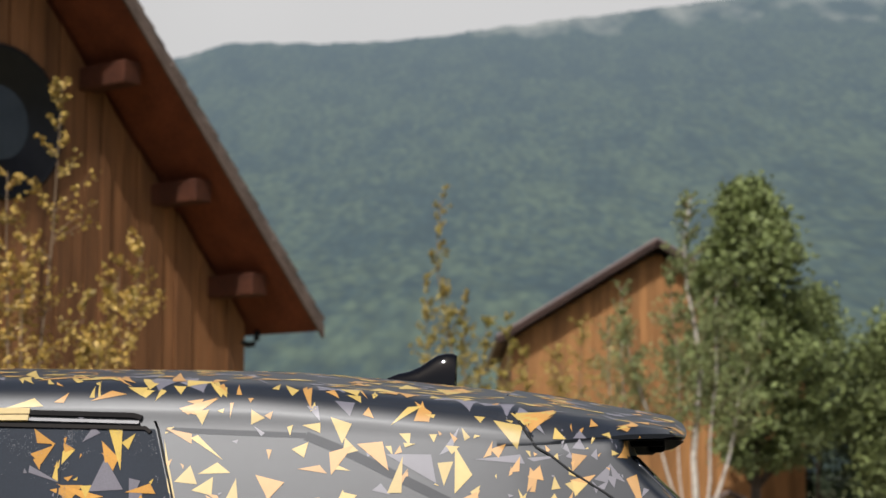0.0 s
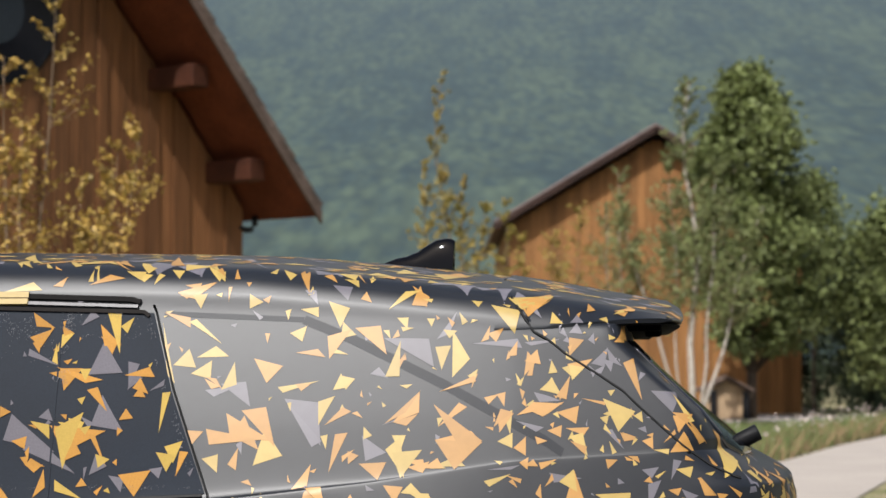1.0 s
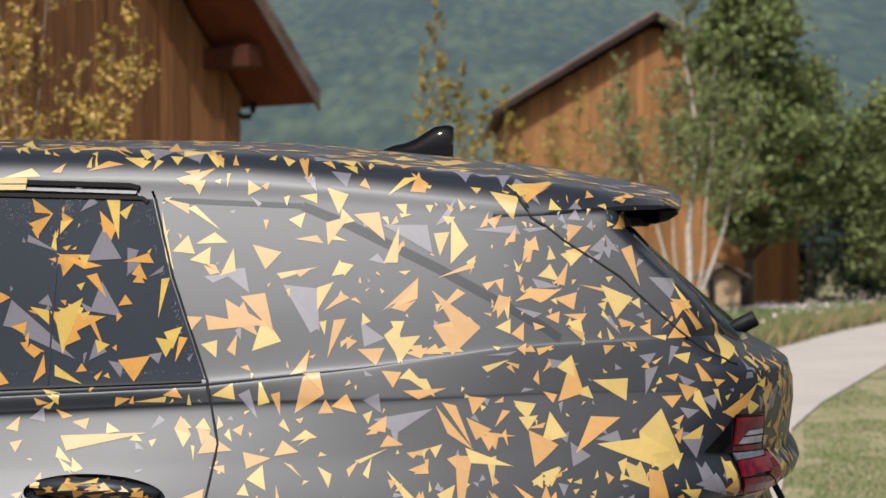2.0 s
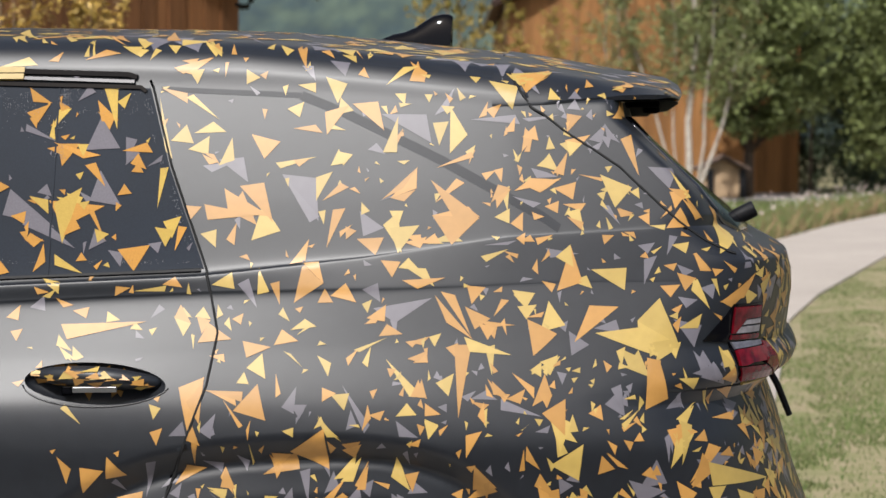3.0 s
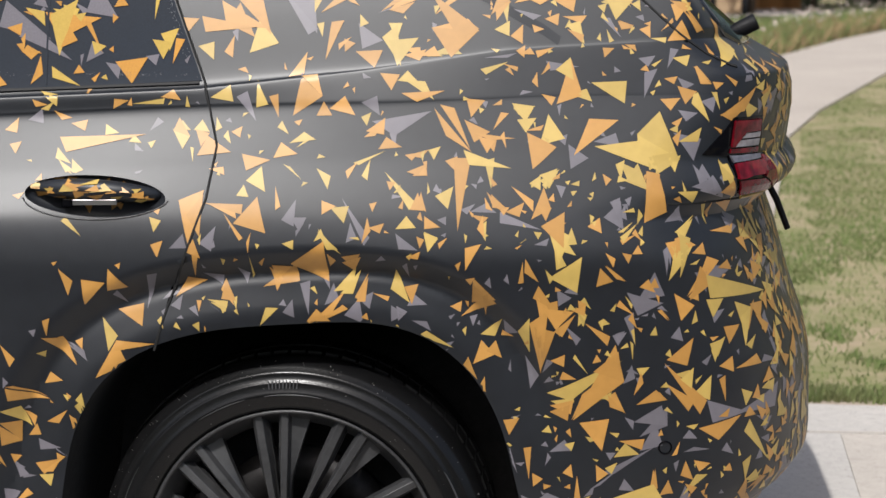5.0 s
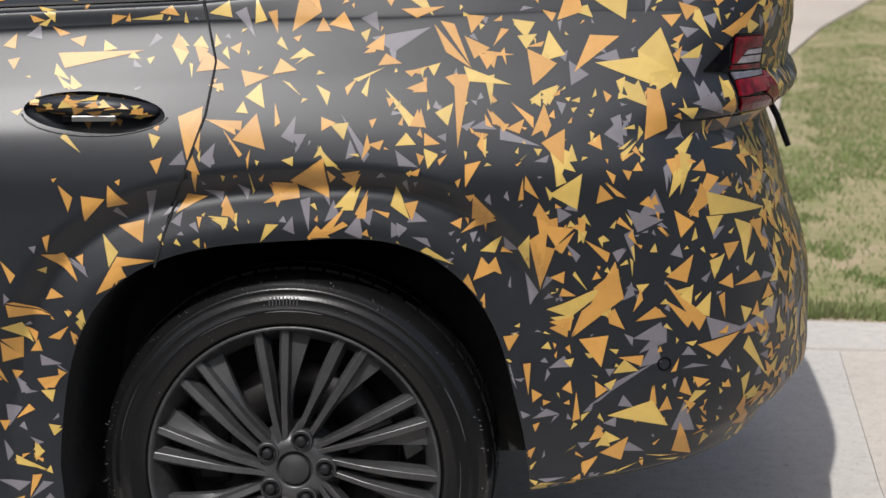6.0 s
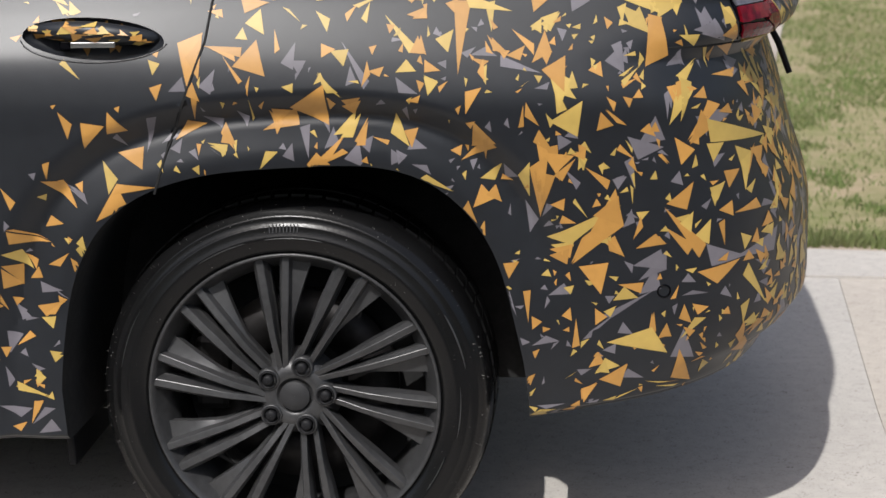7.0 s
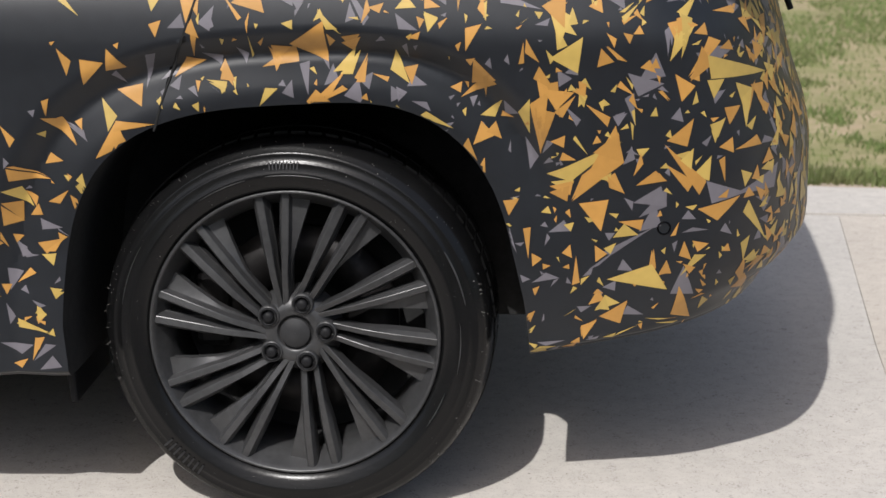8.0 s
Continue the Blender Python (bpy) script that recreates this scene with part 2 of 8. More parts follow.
slab("pavement", [(-14, 2.7), (0.86, 2.5), (1.064, 4.3), (1.238, 5.585), (-3, 5.77), (-14, 6.15)], 0.0, 0.12, CONCRETE,
     "pale sunlit concrete apron under the parked car", "pavement")
slab("pavement", [(0.862, 2.5), (9, 2.2), (9, 5.255), (1.9, 5.535), (1.240, 5.585), (1.066, 4.3)], -0.001, 0.12, CONCRETE_WARM,
     "pale warm-toned concrete slab behind the parked car", "pavement")
slab("kerb", [(-14, 6.16), (-3, 5.78), (1.24, 5.592), (1.9, 5.54), (9, 5.26), (9, 5.62), (1.9, 5.86), (1.2, 5.95), (-3, 6.12), (-14, 6.5)], 0.006, 0.13, CONCRETE,
     "flush concrete edging between apron and lawn", "kerb")
# out of view: dark slab added so the lower flank reflects less light
slab("road", [(-30, -9), (30, -9), (30, 1.6), (9, 2.18), (0.86, 2.48), (-14, 2.68), (-30, 3.2)], -0.012, 0.1, UNSEEN_GROUND, "unseen dark ground before the apron, added to dim reflections", "road")
slab("footpath", [(1.9, 10.5), (2.96, 15.69), (3.76, 18.4), (5.89, 24.6), (9.5, 31.5), (16, 40), (24, 50), (28, 48), (34, 62), (26, 62), (17, 51.5), (9.58, 40.0), (7.41, 34.8), (5.32, 29.1), (3.4, 24.5), (1.2, 19), (-0.5, 14)], -0.025, 0.1, PATH,
     "pale concrete footpath curving across the lawn", "path")
slab("road", [(-30, 50.2), (70, 49.2), (70, 55.5), (-30, 56.5)], -0.02, 0.1, ASPHALT, "light grey service road before the barn", "road")


# ------------------------------------------------------------------ hills
def build_hills():
    # bearing in degrees from straight ahead, height of the ridge above eye level in degrees
    ridge = [(-180, 7), (-120, 8), (-60, 9), (-25, 11), (-12, 12.2), (-8, 12.9), (-6.6, 13.35), (-2.5, 13.45), (-0.4, 13.6), (2, 13.95), (6, 14.3), (10.5, 14.7), (14, 15.0), (25, 16), (60, 12), (120, 8), (180, 7)]
    v = []
    nr, na = 130, 560
    az = np.concatenate([np.linspace(-180, -18, 50), np.linspace(-17.5, 17.5, na - 100), np.linspace(18, 180, 50)])
    for i in range(nr):
        t = i / (nr - 1)
        r = 330 + 1500 * t
        for a in az:
            top = lerp_table(ridge, a)
            el = 0.2 + (top - 0.2) * (t ** 0.72)
            h = EYE + r * math.tan(radians(el))
            x, y = r * math.sin(radians(a)), r * math.cos(radians(a))
            fade = min(1.0, t * 8)
            big = noise.noise(Vector((x / 150, y / 500, h / 150)))
            fine = noise.noise(Vector((x / 26, y / 160, h / 30))) + 0.7 * noise.noise(Vector((x / 11, y / 90, h / 15)))
            edge = 1.0 if t < 0.97 else 0.6
            if t > 0.97:
                fine += 1.2 * noise.noise(Vector((a * 1.7, 3.0, 8.0))) + 0.8 * noise.noise(Vector((a * 5.5, 1.0, 2.0)))
            v.append((x, y, h + fade * edge * ((20 - 16 * t) * big + 2.0 * fine)))
    f = [q for q in grid_faces(nr, na)]
    m = bpy.data.materials.new("far_forest")
    m.use_nodes = True
    n, link = m.node_tree.nodes, m.node_tree.links.new
    b = n["Principled BSDF"]
    b.inputs["Roughness"].default_value, b.inputs["Specular IOR Level"].default_value = 0.95, 0.0
    tc = n.new("ShaderNodeTexCoord")
    a1 = n.new("ShaderNodeTexNoise")
    a1.inputs["Scale"].default_value, a1.inputs["Detail"].default_value = 0.022, 7
    a2 = n.new("ShaderNodeTexNoise")
    a2.inputs["Scale"].default_value, a2.inputs["Detail"].default_value = 0.13, 6
    mp = n.new("ShaderNodeMapping")
    mp.inputs["Scale"].default_value = (1.5, 0.10, 1.25)
    link(tc.outputs["Object"], mp.inputs["Vector"])
    for a in (a1, a2):
        link(mp.outputs[0], a.inputs["Vector"])
    mx = n.new("ShaderNodeMix")
    mx.data_type = "RGBA"
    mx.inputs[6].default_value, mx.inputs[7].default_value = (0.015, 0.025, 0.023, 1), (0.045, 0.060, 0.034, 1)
    # tree crowns as cells, with the shade between them painted at the rims
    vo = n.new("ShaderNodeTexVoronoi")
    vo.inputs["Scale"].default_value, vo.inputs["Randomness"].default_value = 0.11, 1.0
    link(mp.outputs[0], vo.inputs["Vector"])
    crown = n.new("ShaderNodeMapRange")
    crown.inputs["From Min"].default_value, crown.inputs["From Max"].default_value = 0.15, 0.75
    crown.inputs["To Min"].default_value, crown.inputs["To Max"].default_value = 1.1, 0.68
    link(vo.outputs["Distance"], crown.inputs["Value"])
    ad = n.new("ShaderNodeMath")
    ad.operation = "MULTIPLY"
    link(a1.outputs["Fac"], ad.inputs[0])
    link(a2.outputs["Fac"], ad.inputs[1])
    mr = n.new("ShaderNodeMapRange")
    mr.inputs["From Min"].default_value, mr.inputs["From Max"].default_value = 0.17, 0.34
    link(ad.outputs[0], mr.inputs["Value"])
    link(mr.outputs[0], mx.inputs[0])
    shade = n.new("ShaderNodeVectorMath")
    shade.operation = "SCALE"
    link(mx.outputs[2], shade.inputs[0])
    # base colour dims with height, in place of haze before the slope
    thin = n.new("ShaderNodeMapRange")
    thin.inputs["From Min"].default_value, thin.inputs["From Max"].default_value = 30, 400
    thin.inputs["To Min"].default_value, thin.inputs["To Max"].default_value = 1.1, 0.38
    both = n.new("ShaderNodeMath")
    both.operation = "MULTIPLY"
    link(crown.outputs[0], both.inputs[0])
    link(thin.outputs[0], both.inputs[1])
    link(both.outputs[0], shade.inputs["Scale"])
    # bare pale rock and dry grass in patches below the ridge
    bare = n.new("ShaderNodeTexNoise")
    bare.inputs["Scale"].default_value, bare.inputs["Detail"].default_value = 0.011, 6
    link(mp.outputs[0], bare.inputs["Vector"])
    high = n.new("ShaderNodeMapRange")
    high.inputs["From Min"].default_value, high.inputs["From Max"].default_value = 330, 460
    high.inputs["To Min"].default_value, high.inputs["To Max"].default_value = -0.42, 0.05
    summed = n.new("ShaderNodeMath")
    link(bare.outputs["Fac"], summed.inputs[0])
    link(high.outputs[0], summed.inputs[1])
    patch_of = n.new("ShaderNodeMapRange")
    patch_of.inputs["From Min"].default_value, patch_of.inputs["From Max"].default_value = 0.46, 0.66
    link(summed.outputs[0], patch_of.inputs["Value"])
    rock = n.new("ShaderNodeMix")
    rock.data_type = "RGBA"
    rock.inputs[7].default_value = (0.105, 0.100, 0.082, 1)
    link(patch_of.outputs[0], rock.inputs[0])
    link(shade.outputs[0], rock.inputs[6])
    link(rock.outputs[2], b.inputs["Base Color"])
    # aerial haze put in as bluish emission that strengthens with height
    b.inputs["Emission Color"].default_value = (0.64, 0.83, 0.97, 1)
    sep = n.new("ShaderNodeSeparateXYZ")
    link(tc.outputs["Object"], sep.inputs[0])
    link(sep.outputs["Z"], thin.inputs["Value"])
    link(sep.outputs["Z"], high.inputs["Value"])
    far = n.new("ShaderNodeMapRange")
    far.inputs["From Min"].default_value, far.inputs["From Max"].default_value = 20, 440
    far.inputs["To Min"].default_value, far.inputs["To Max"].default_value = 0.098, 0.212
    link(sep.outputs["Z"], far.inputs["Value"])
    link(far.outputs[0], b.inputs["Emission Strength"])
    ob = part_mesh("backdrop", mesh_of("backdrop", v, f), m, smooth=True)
    tagged(ob, "far blue-green forested mountainside, its haze put in as glow", "mountain", kind="structure")


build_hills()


def build_dark_screen():
    """Unseen dark screen opposite the car, shaped like a wood's edge, added to darken its reflections."""
    v = []
    xs = np.linspace(-60, 60, 240)
    for k in range(14):
        for x in xs:
            t = k / 13
            top = 7.0 + 1.6 * noise.noise(Vector((x / 4.0, 0.3, 1.0))) + 0.8 * noise.noise(Vector((x / 1.1, 2.0, 4.0)))
            y = -19 - 0.02 * abs(x) ** 1.5 * 0.1 - 1.6 * t * t + 0.7 * noise.noise(Vector((x / 1.4, t * 5, 7.0)))
            v.append((x, y, -0.1 + top * t))
    ob = part_mesh("backdrop", mesh_of("backdrop", v, grid_faces(14, 240)), LEAF_DARK)
    tagged(ob, "unseen dark green screen shaped like the edge of a wood", "wood", kind="structure")


build_dark_screen()


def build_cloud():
    """Glowing sheet added for the pale cloudy sky, which it closes over the ridge."""
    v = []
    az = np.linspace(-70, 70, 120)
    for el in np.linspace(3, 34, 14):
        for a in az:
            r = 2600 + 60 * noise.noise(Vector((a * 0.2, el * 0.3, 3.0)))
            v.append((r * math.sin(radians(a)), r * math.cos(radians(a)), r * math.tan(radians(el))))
    m = bpy.data.materials.new("cloud_glow")
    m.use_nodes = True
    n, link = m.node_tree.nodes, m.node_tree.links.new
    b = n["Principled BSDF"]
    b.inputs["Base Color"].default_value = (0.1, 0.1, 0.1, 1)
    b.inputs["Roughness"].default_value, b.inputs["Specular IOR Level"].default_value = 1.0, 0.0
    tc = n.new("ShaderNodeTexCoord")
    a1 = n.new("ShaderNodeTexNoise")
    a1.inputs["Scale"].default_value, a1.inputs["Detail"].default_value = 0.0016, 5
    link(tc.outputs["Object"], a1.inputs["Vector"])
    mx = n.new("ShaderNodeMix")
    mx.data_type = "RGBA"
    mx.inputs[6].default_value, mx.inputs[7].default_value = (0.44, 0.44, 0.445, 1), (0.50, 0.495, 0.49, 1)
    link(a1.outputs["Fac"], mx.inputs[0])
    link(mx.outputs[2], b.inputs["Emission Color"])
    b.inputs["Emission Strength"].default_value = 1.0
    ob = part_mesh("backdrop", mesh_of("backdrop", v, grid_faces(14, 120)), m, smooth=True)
    tagged(ob, "glowing sheet for the pale cloudy sky behind the mountain ridge", "cloud", kind="structure")


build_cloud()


# ------------------------------------------------------------------ timber house
def build_house():
    house = tagged(new("timber_house"), "brown cedar-clad house with steep shingled gable roof", "house")
    d, nn = Vector((0.6, 0.8, 0)), Vector((0.8, -0.6, 0))
    corner = Vector((-2.37, 22.0, 0))
    m = Matrix.Translation(corner) @ Matrix(((-0.6, 0.8, 0, 0), (-0.8, -0.6, 0, 0), (0, 0, 1, 0), (0, 0, 0, 1)))
    # local: x from the corner towards the ridge along the gable, y out of the gable, z up
    house.matrix_world = m
    slope, eave, half = 1.04, 3.30, 5.2

    def roof_z(x):
        return eave + slope * (x + 0.25) if x < half else eave + slope * (2 * half - x + 0.25)

    # wall body
    bm = bmesh.new()
    prof = [(0.0, -0.1), (0.0, roof_z(0) - 0.30), (half, roof_z(half) - 0.30), (2 * half, roof_z(0) - 0.30), (2 * half, -0.1)]
    vs = [bm.verts.new((x, -0.03, z)) for x, z in prof]
    fc = bm.faces.new(vs)
    r = bmesh.ops.extrude_face_region(bm, geom=[fc])
    bmesh.ops.translate(bm, vec=(0, -9, 0), verts=[e for e in r["geom"] if isinstance(e, bmesh.types.BMVert)])
    bmesh.ops.recalc_face_normals(bm, faces=bm.faces)
    part("wall", bm, WOOD_BEAM, house)
    # vertical boards of two depths
    rnd = random.Random(4)
    x = 0.0
    wc = Vector((3.72, 0, 5.17))
    while x < 5.1:
        w = rnd.choice((0.14, 0.18, 0.22, 0.26))
        zt = roof_z(x) - 0.25
        dep = rnd.choice((0.02, 0.03, 0.045))
        spans = [(-0.05, zt)]
        mid = x + w / 2
        if abs(mid - wc.x) < 0.80:
            hh = math.sqrt(max(0.0, 0.80 ** 2 - (mid - wc.x) ** 2))
            spans = [(-0.05, wc.z - hh), (wc.z + hh, zt)]
        for a, b in spans:
            if b - a > 0.05:
                bmb = bmesh.new()
                q = [bmb.verts.new(p) for p in ((x + 0.006, 0, a), (x + w - 0.006, 0, a), (x + w - 0.006, 0, b + (w * slope if b == zt else 0)), (x + 0.006, 0, b))]
                fb = bmb.faces.new(q)
                rr = bmesh.ops.extrude_face_region(bmb, geom=[fb])
                bmesh.ops.translate(bmb, vec=(0, dep, 0), verts=[e for e in rr["geom"] if isinstance(e, bmesh.types.BMVert)])
                bmesh.ops.recalc_face_normals(bmb, faces=bmb.faces)
                part("board", bmb, WOOD, house)
        x += w
    # round window
    prof = [(0.38, -0.02), (0.40, 0.012), (0.73, 0.040), (0.76, 0.09), (0.80, 0.09), (0.82, 0.06), (0.82, -0.02)]
    v, f = lathe(prof, 48)
    win = part_mesh("window", mesh_of("window", v, f), TRIM_BLACK, house, "round black-framed window", True)
    win.location = wc
    v, f = lathe([(0.001, 0.004), (0.39, 0.004)], 48)
    part_mesh("pane", mesh_of("pane", v, f), HOUSE_GLASS, win)
    # roof slab with soffit
    out, back, low = 0.97, -9.6, -0.25
    for sgn in (0, 1):
        bm = bmesh.new()
        xs = (low, half) if sgn == 0 else (2 * half - low, half)
        for y0, y1, dz0, dz1, name, material in ((back, out, -0.11, 0.0, "roof", WOOD_BEAM),):
            q = [(xs[0], y0), (xs[0], y1), (xs[1], y1), (xs[1], y0)]
            lo = [bm.verts.new((x, y, roof_z(x) + dz0)) for x, y in q]
            hi = [bm.verts.new((x, y, roof_z(x) + dz1)) for x, y in q]
            bm.faces.new(lo)
            bm.faces.new(hi)
            for i in range(4):
                bm.faces.new((lo[i], lo[(i + 1) % 4], hi[(i + 1) % 4], hi[i]))
        bmesh.ops.recalc_face_normals(bm, faces=bm.faces)
        roof = part("roof", bm, WOOD_BEAM, house, "shingled roof with red-brown timber soffit")
        if sgn == 0:
            # shingle courses, lapped along the slope, seen at the verge
            x = low - 0.05
            k = 0
            while x < half:
                bm = bmesh.new()
                L = 0.30
                rot = Matrix.Translation((x + 0.11, (back + out) / 2 + 0.03, roof_z(x + 0.11) + 0.05)) @ Matrix.Rotation(-math.atan(slope) + 0.09, 4, "Y")
                add_box(bm, (L + rnd.uniform(-0.02, 0.02), out - back + rnd.uniform(0, 0.03), 0.07), rot, 0.008)
                part("shingle_course", bm, SHINGLE, roof)
                x += 0.165
                k += 1
    # purlin ends under the verge, in the darkened beam colour
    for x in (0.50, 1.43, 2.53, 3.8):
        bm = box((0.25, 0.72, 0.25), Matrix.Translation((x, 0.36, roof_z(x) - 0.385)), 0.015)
        part("purlin", bm, PURLIN_SHADED, house)
    # grey weathered verge board along the slope
    bm = bmesh.new()
    q = [(low - 0.05, out), (half, out)]
    for (x, y) in q:
        for dz in (-0.135, 0.02):
            for dy in (0.0, 0.035):
                bm.verts.new((x, y + dy, roof_z(x) + dz))
    bm.verts.ensure_lookup_table()
    for a, b, c, d in ((0, 1, 3, 2), (4, 6, 7, 5), (0, 4, 5, 1), (2, 3, 7, 6), (1, 5, 7, 3), (0, 2, 6, 4)):
        bm.faces.new([bm.verts[k] for k in (a, b, c, d)])
    bmesh.ops.recalc_face_normals(bm, faces=bm.faces)
    part("verge_board", bm, VERGE_WOOD, house, "grey weathered verge board")
    # elbow of the rain pipe at the corner
    v, f = [], []
    tube(v, f, [(0.06, 0.0, eave - 0.21), (-0.06, 0.02, eave - 0.235), (-0.14, 0.04, eave - 0.225), (-0.185, 0.05, eave - 0.17), (-0.19, 0.05, eave - 0.06)], [0.036] * 5, 10)
    part_mesh("drainpipe", mesh_of("drainpipe", v, f), TRIM_BLACK, house, "dark elbow of the rain pipe", True)


build_house()


# ------------------------------------------------------------------ barn
def build_barn():
    barn = tagged(new("barn"), "large orange-brown larch-boarded barn with a low gable roof", "barn")
    barn.matrix_world = Matrix.Translation((6.66, 58, 0))
    eave, ridge, half = 5.86, 8.86, 4.98
    slope = (ridge - eave) / half
    bm = bmesh.new()
    hw = half - 0.45
    prof = [(-hw, -0.1), (-hw, eave), (0, ridge - 0.35), (hw, eave), (hw, -0.1)]
    vs = [bm.verts.new((x, 0.06, z)) for x, z in prof]
    fc = bm.faces.new(vs)
    r = bmesh.ops.extrude_face_region(bm, geom=[fc])
    bmesh.ops.translate(bm, vec=(0, 16, 0), verts=[e for e in r["geom"] if isinstance(e, bmesh.types.BMVert)])
    bmesh.ops.recalc_face_normals(bm, faces=bm.faces)
    part("wall", bm, WOOD_FAR, barn)
    rnd = random.Random(9)
    x = -hw
    while x < hw:
        w = rnd.uniform(0.2, 0.32)
        zt = min(eave + slope * (half - abs(x + w / 2)) - 0.35, 9)
        part("board", box((w - 0.02, rnd.uniform(0.03, 0.06), zt + 0.1), Matrix.Translation((x + w / 2, 0.04, zt / 2 - 0.05))), WOOD_FAR, barn)
        x += w
    for s in (-1, 1):
        bm = bmesh.new()
        L = math.hypot(half, ridge - eave) + 0.1
        add_box(bm, (L, 17.3, 0.14), Matrix.Translation((s * half / 2, 8.05, (eave + ridge) / 2 + 0.02)) @ Matrix.Rotation(s * math.atan(slope), 4, "Y"), 0.03)
        part("roof", bm, ROOF_BROWN, barn, "dark brown metal roof")
        bm = bmesh.new()
        add_box(bm, (L, 0.10, 0.20), Matrix.Translation((s * half / 2, -0.61, (eave + ridge) / 2 - 0.09)) @ Matrix.Rotation(s * math.atan(slope), 4, "Y"), 0.02)
        part("bargeboard", bm, BARGE_DARK, barn, "dark brown bargeboard")


build_barn()


# ------------------------------------------------------------------ the car
# car frame: x to its rear, y across from the near flank, z up; the near rear hub stands at x = 0, y = 0.03
CAR = pose(-0.27, 3.275, 0, 0, 0, -5.4)
MIDDLE = 0.94
HUB_Z = 0.358
ROOF_LINE = [(-3.8, 1.64), (-1.9, 1.66), (-1.2, 1.70), (-0.72, 1.694), (-0.35, 1.688), (-0.11, 1.681), (0.12, 1.660), (0.36, 1.634), (0.47, 1.616), (0.59, 1.594), (0.70, 1.574)]
BELT_LINE = [(-3.8, 1.10), (-2.2, 1.14), (-0.53, 1.204), (-0.17, 1.221), (0.13, 1.252), (0.39, 1.287), (0.67, 1.302), (0.95, 1.300)]
SHOULDER_LINE = [(-3.8, 1.05), (-0.52, 1.164), (-0.15, 1.182), (0.19, 1.192), (0.49, 1.206), (0.95, 1.21)]
REAR_END = [(0.20, 0.85), (0.33, 0.880), (0.37, 0.914), (0.39, 0.929), (0.47, 0.953), (0.52, 0.955), (0.60, 0.953), (0.67, 0.950), (0.72, 0.938), (0.77, 0.919), (0.82, 0.902), (0.90, 0.879), (0.99, 0.848),
            (1.012, 0.874), (1.030, 0.906), (1.050, 0.914), (1.066, 0.908), (1.084, 0.894), (1.11, 0.900), (1.16, 0.910), (1.20, 0.912), (1.235, 0.905), (1.262, 0.853), (1.29, 0.804), (1.31, 0.795), (1.34, 0.765), (1.375, 0.725), (1.43, 0.668), (1.472, 0.629), (1.495, 0.605), (1.53, 0.596), (1.70, 0.575)]
FRONT_END = [(0.2, -3.55), (0.4, -3.72), (0.7, -3.76), (0.95, -3.70), (1.2, -3.6), (1.7, -3.5)]


def car_rows(x, under=True):
    """Height and inset of the lines of the flank, from the underside to the middle of the roof, at x; under the spoiler the skin stays upright and is cut flat."""
    sill = 0.284 if x < 0 else 0.284 + 0.027 * smooth_step(0.0, 0.42, x) + 0.18 * max(0.0, x - 0.42)
    belt, shoulder, roof = lerp_table(BELT_LINE, x), lerp_table(SHOULDER_LINE, x), lerp_table(ROOF_LINE, min(x, 0.40) if under else x)
    drop = roof - 1.69
    rise = 1.56 + drop * 0.8 - belt - 0.006
    rail = 0.061 + rise * 0.356
    k = smooth_step(-0.35, 0.35, x)
    tuck = lambda p, q: p + (q - p) * k
    rows = [(0.50, sill - 0.01), (tuck(0.03, 0.080), sill), (tuck(-0.036, 0.026), sill + 0.010), (tuck(-0.042, 0.016), sill + 0.045), (tuck(-0.046, -0.008), 0.52), (tuck(-0.053, -0.028), 0.70), (tuck(-0.053, -0.046), 0.85), (tuck(-0.053, -0.055), 0.920), (-0.039, 0.990),
            (0.002, shoulder - 0.095), (tuck(0.039, 0.030), shoulder - 0.012), (tuck(0.0425, 0.035), shoulder + 0.006), (tuck(0.0450, 0.055), belt - 0.010), (0.061, belt + 0.006), (0.061 + rise * 0.124, belt + 0.006 + rise * 0.36), (0.061 + rise * 0.246, belt + 0.006 + rise * 0.70),
            (rail, belt + 0.006 + rise), (rail + 0.013, 1.598 + drop * 0.9), (rail + 0.035, 1.628 + drop), (rail + 0.086, 1.651 + drop), (0.42, 1.669 + drop), (0.60, 1.687 + drop), (0.78, 1.700 + drop), (MIDDLE, 1.706 + drop)]
    if under and x > 0.36:
        cap = 1.70 - 0.178 * smooth_step(0.36, 0.43, x)
        rows = [(y, min(z, cap + 0.0004 * i)) for i, (y, z) in enumerate(rows)]
    bow = 0.056 * max(0.0, x + 0.45) ** 2 - 0.075 * (math.log1p(math.exp((-0.12 - max(x, -1.3)) / 0.07)) * 0.07)
    rows = [(y + bow * (MIDDLE - y) / MIDDLE, z) for y, z in rows]
    if x < -1.7:
        k = smooth_step(-2.75, -1.6, x)
        hood = 1.10 - 0.10 * max(0.0, -2.6 - x)
        rows = [(y, z) if i < 12 else (y, (hood + 0.004 * (i - 12)) * (1 - k) + z * k) for i, (y, z) in enumerate(rows)]
        rows = [(y, min(z, hood + 0.02) if i in (10, 11) and k < 0.05 else z) for i, (y, z) in enumerate(rows)]
    return rows


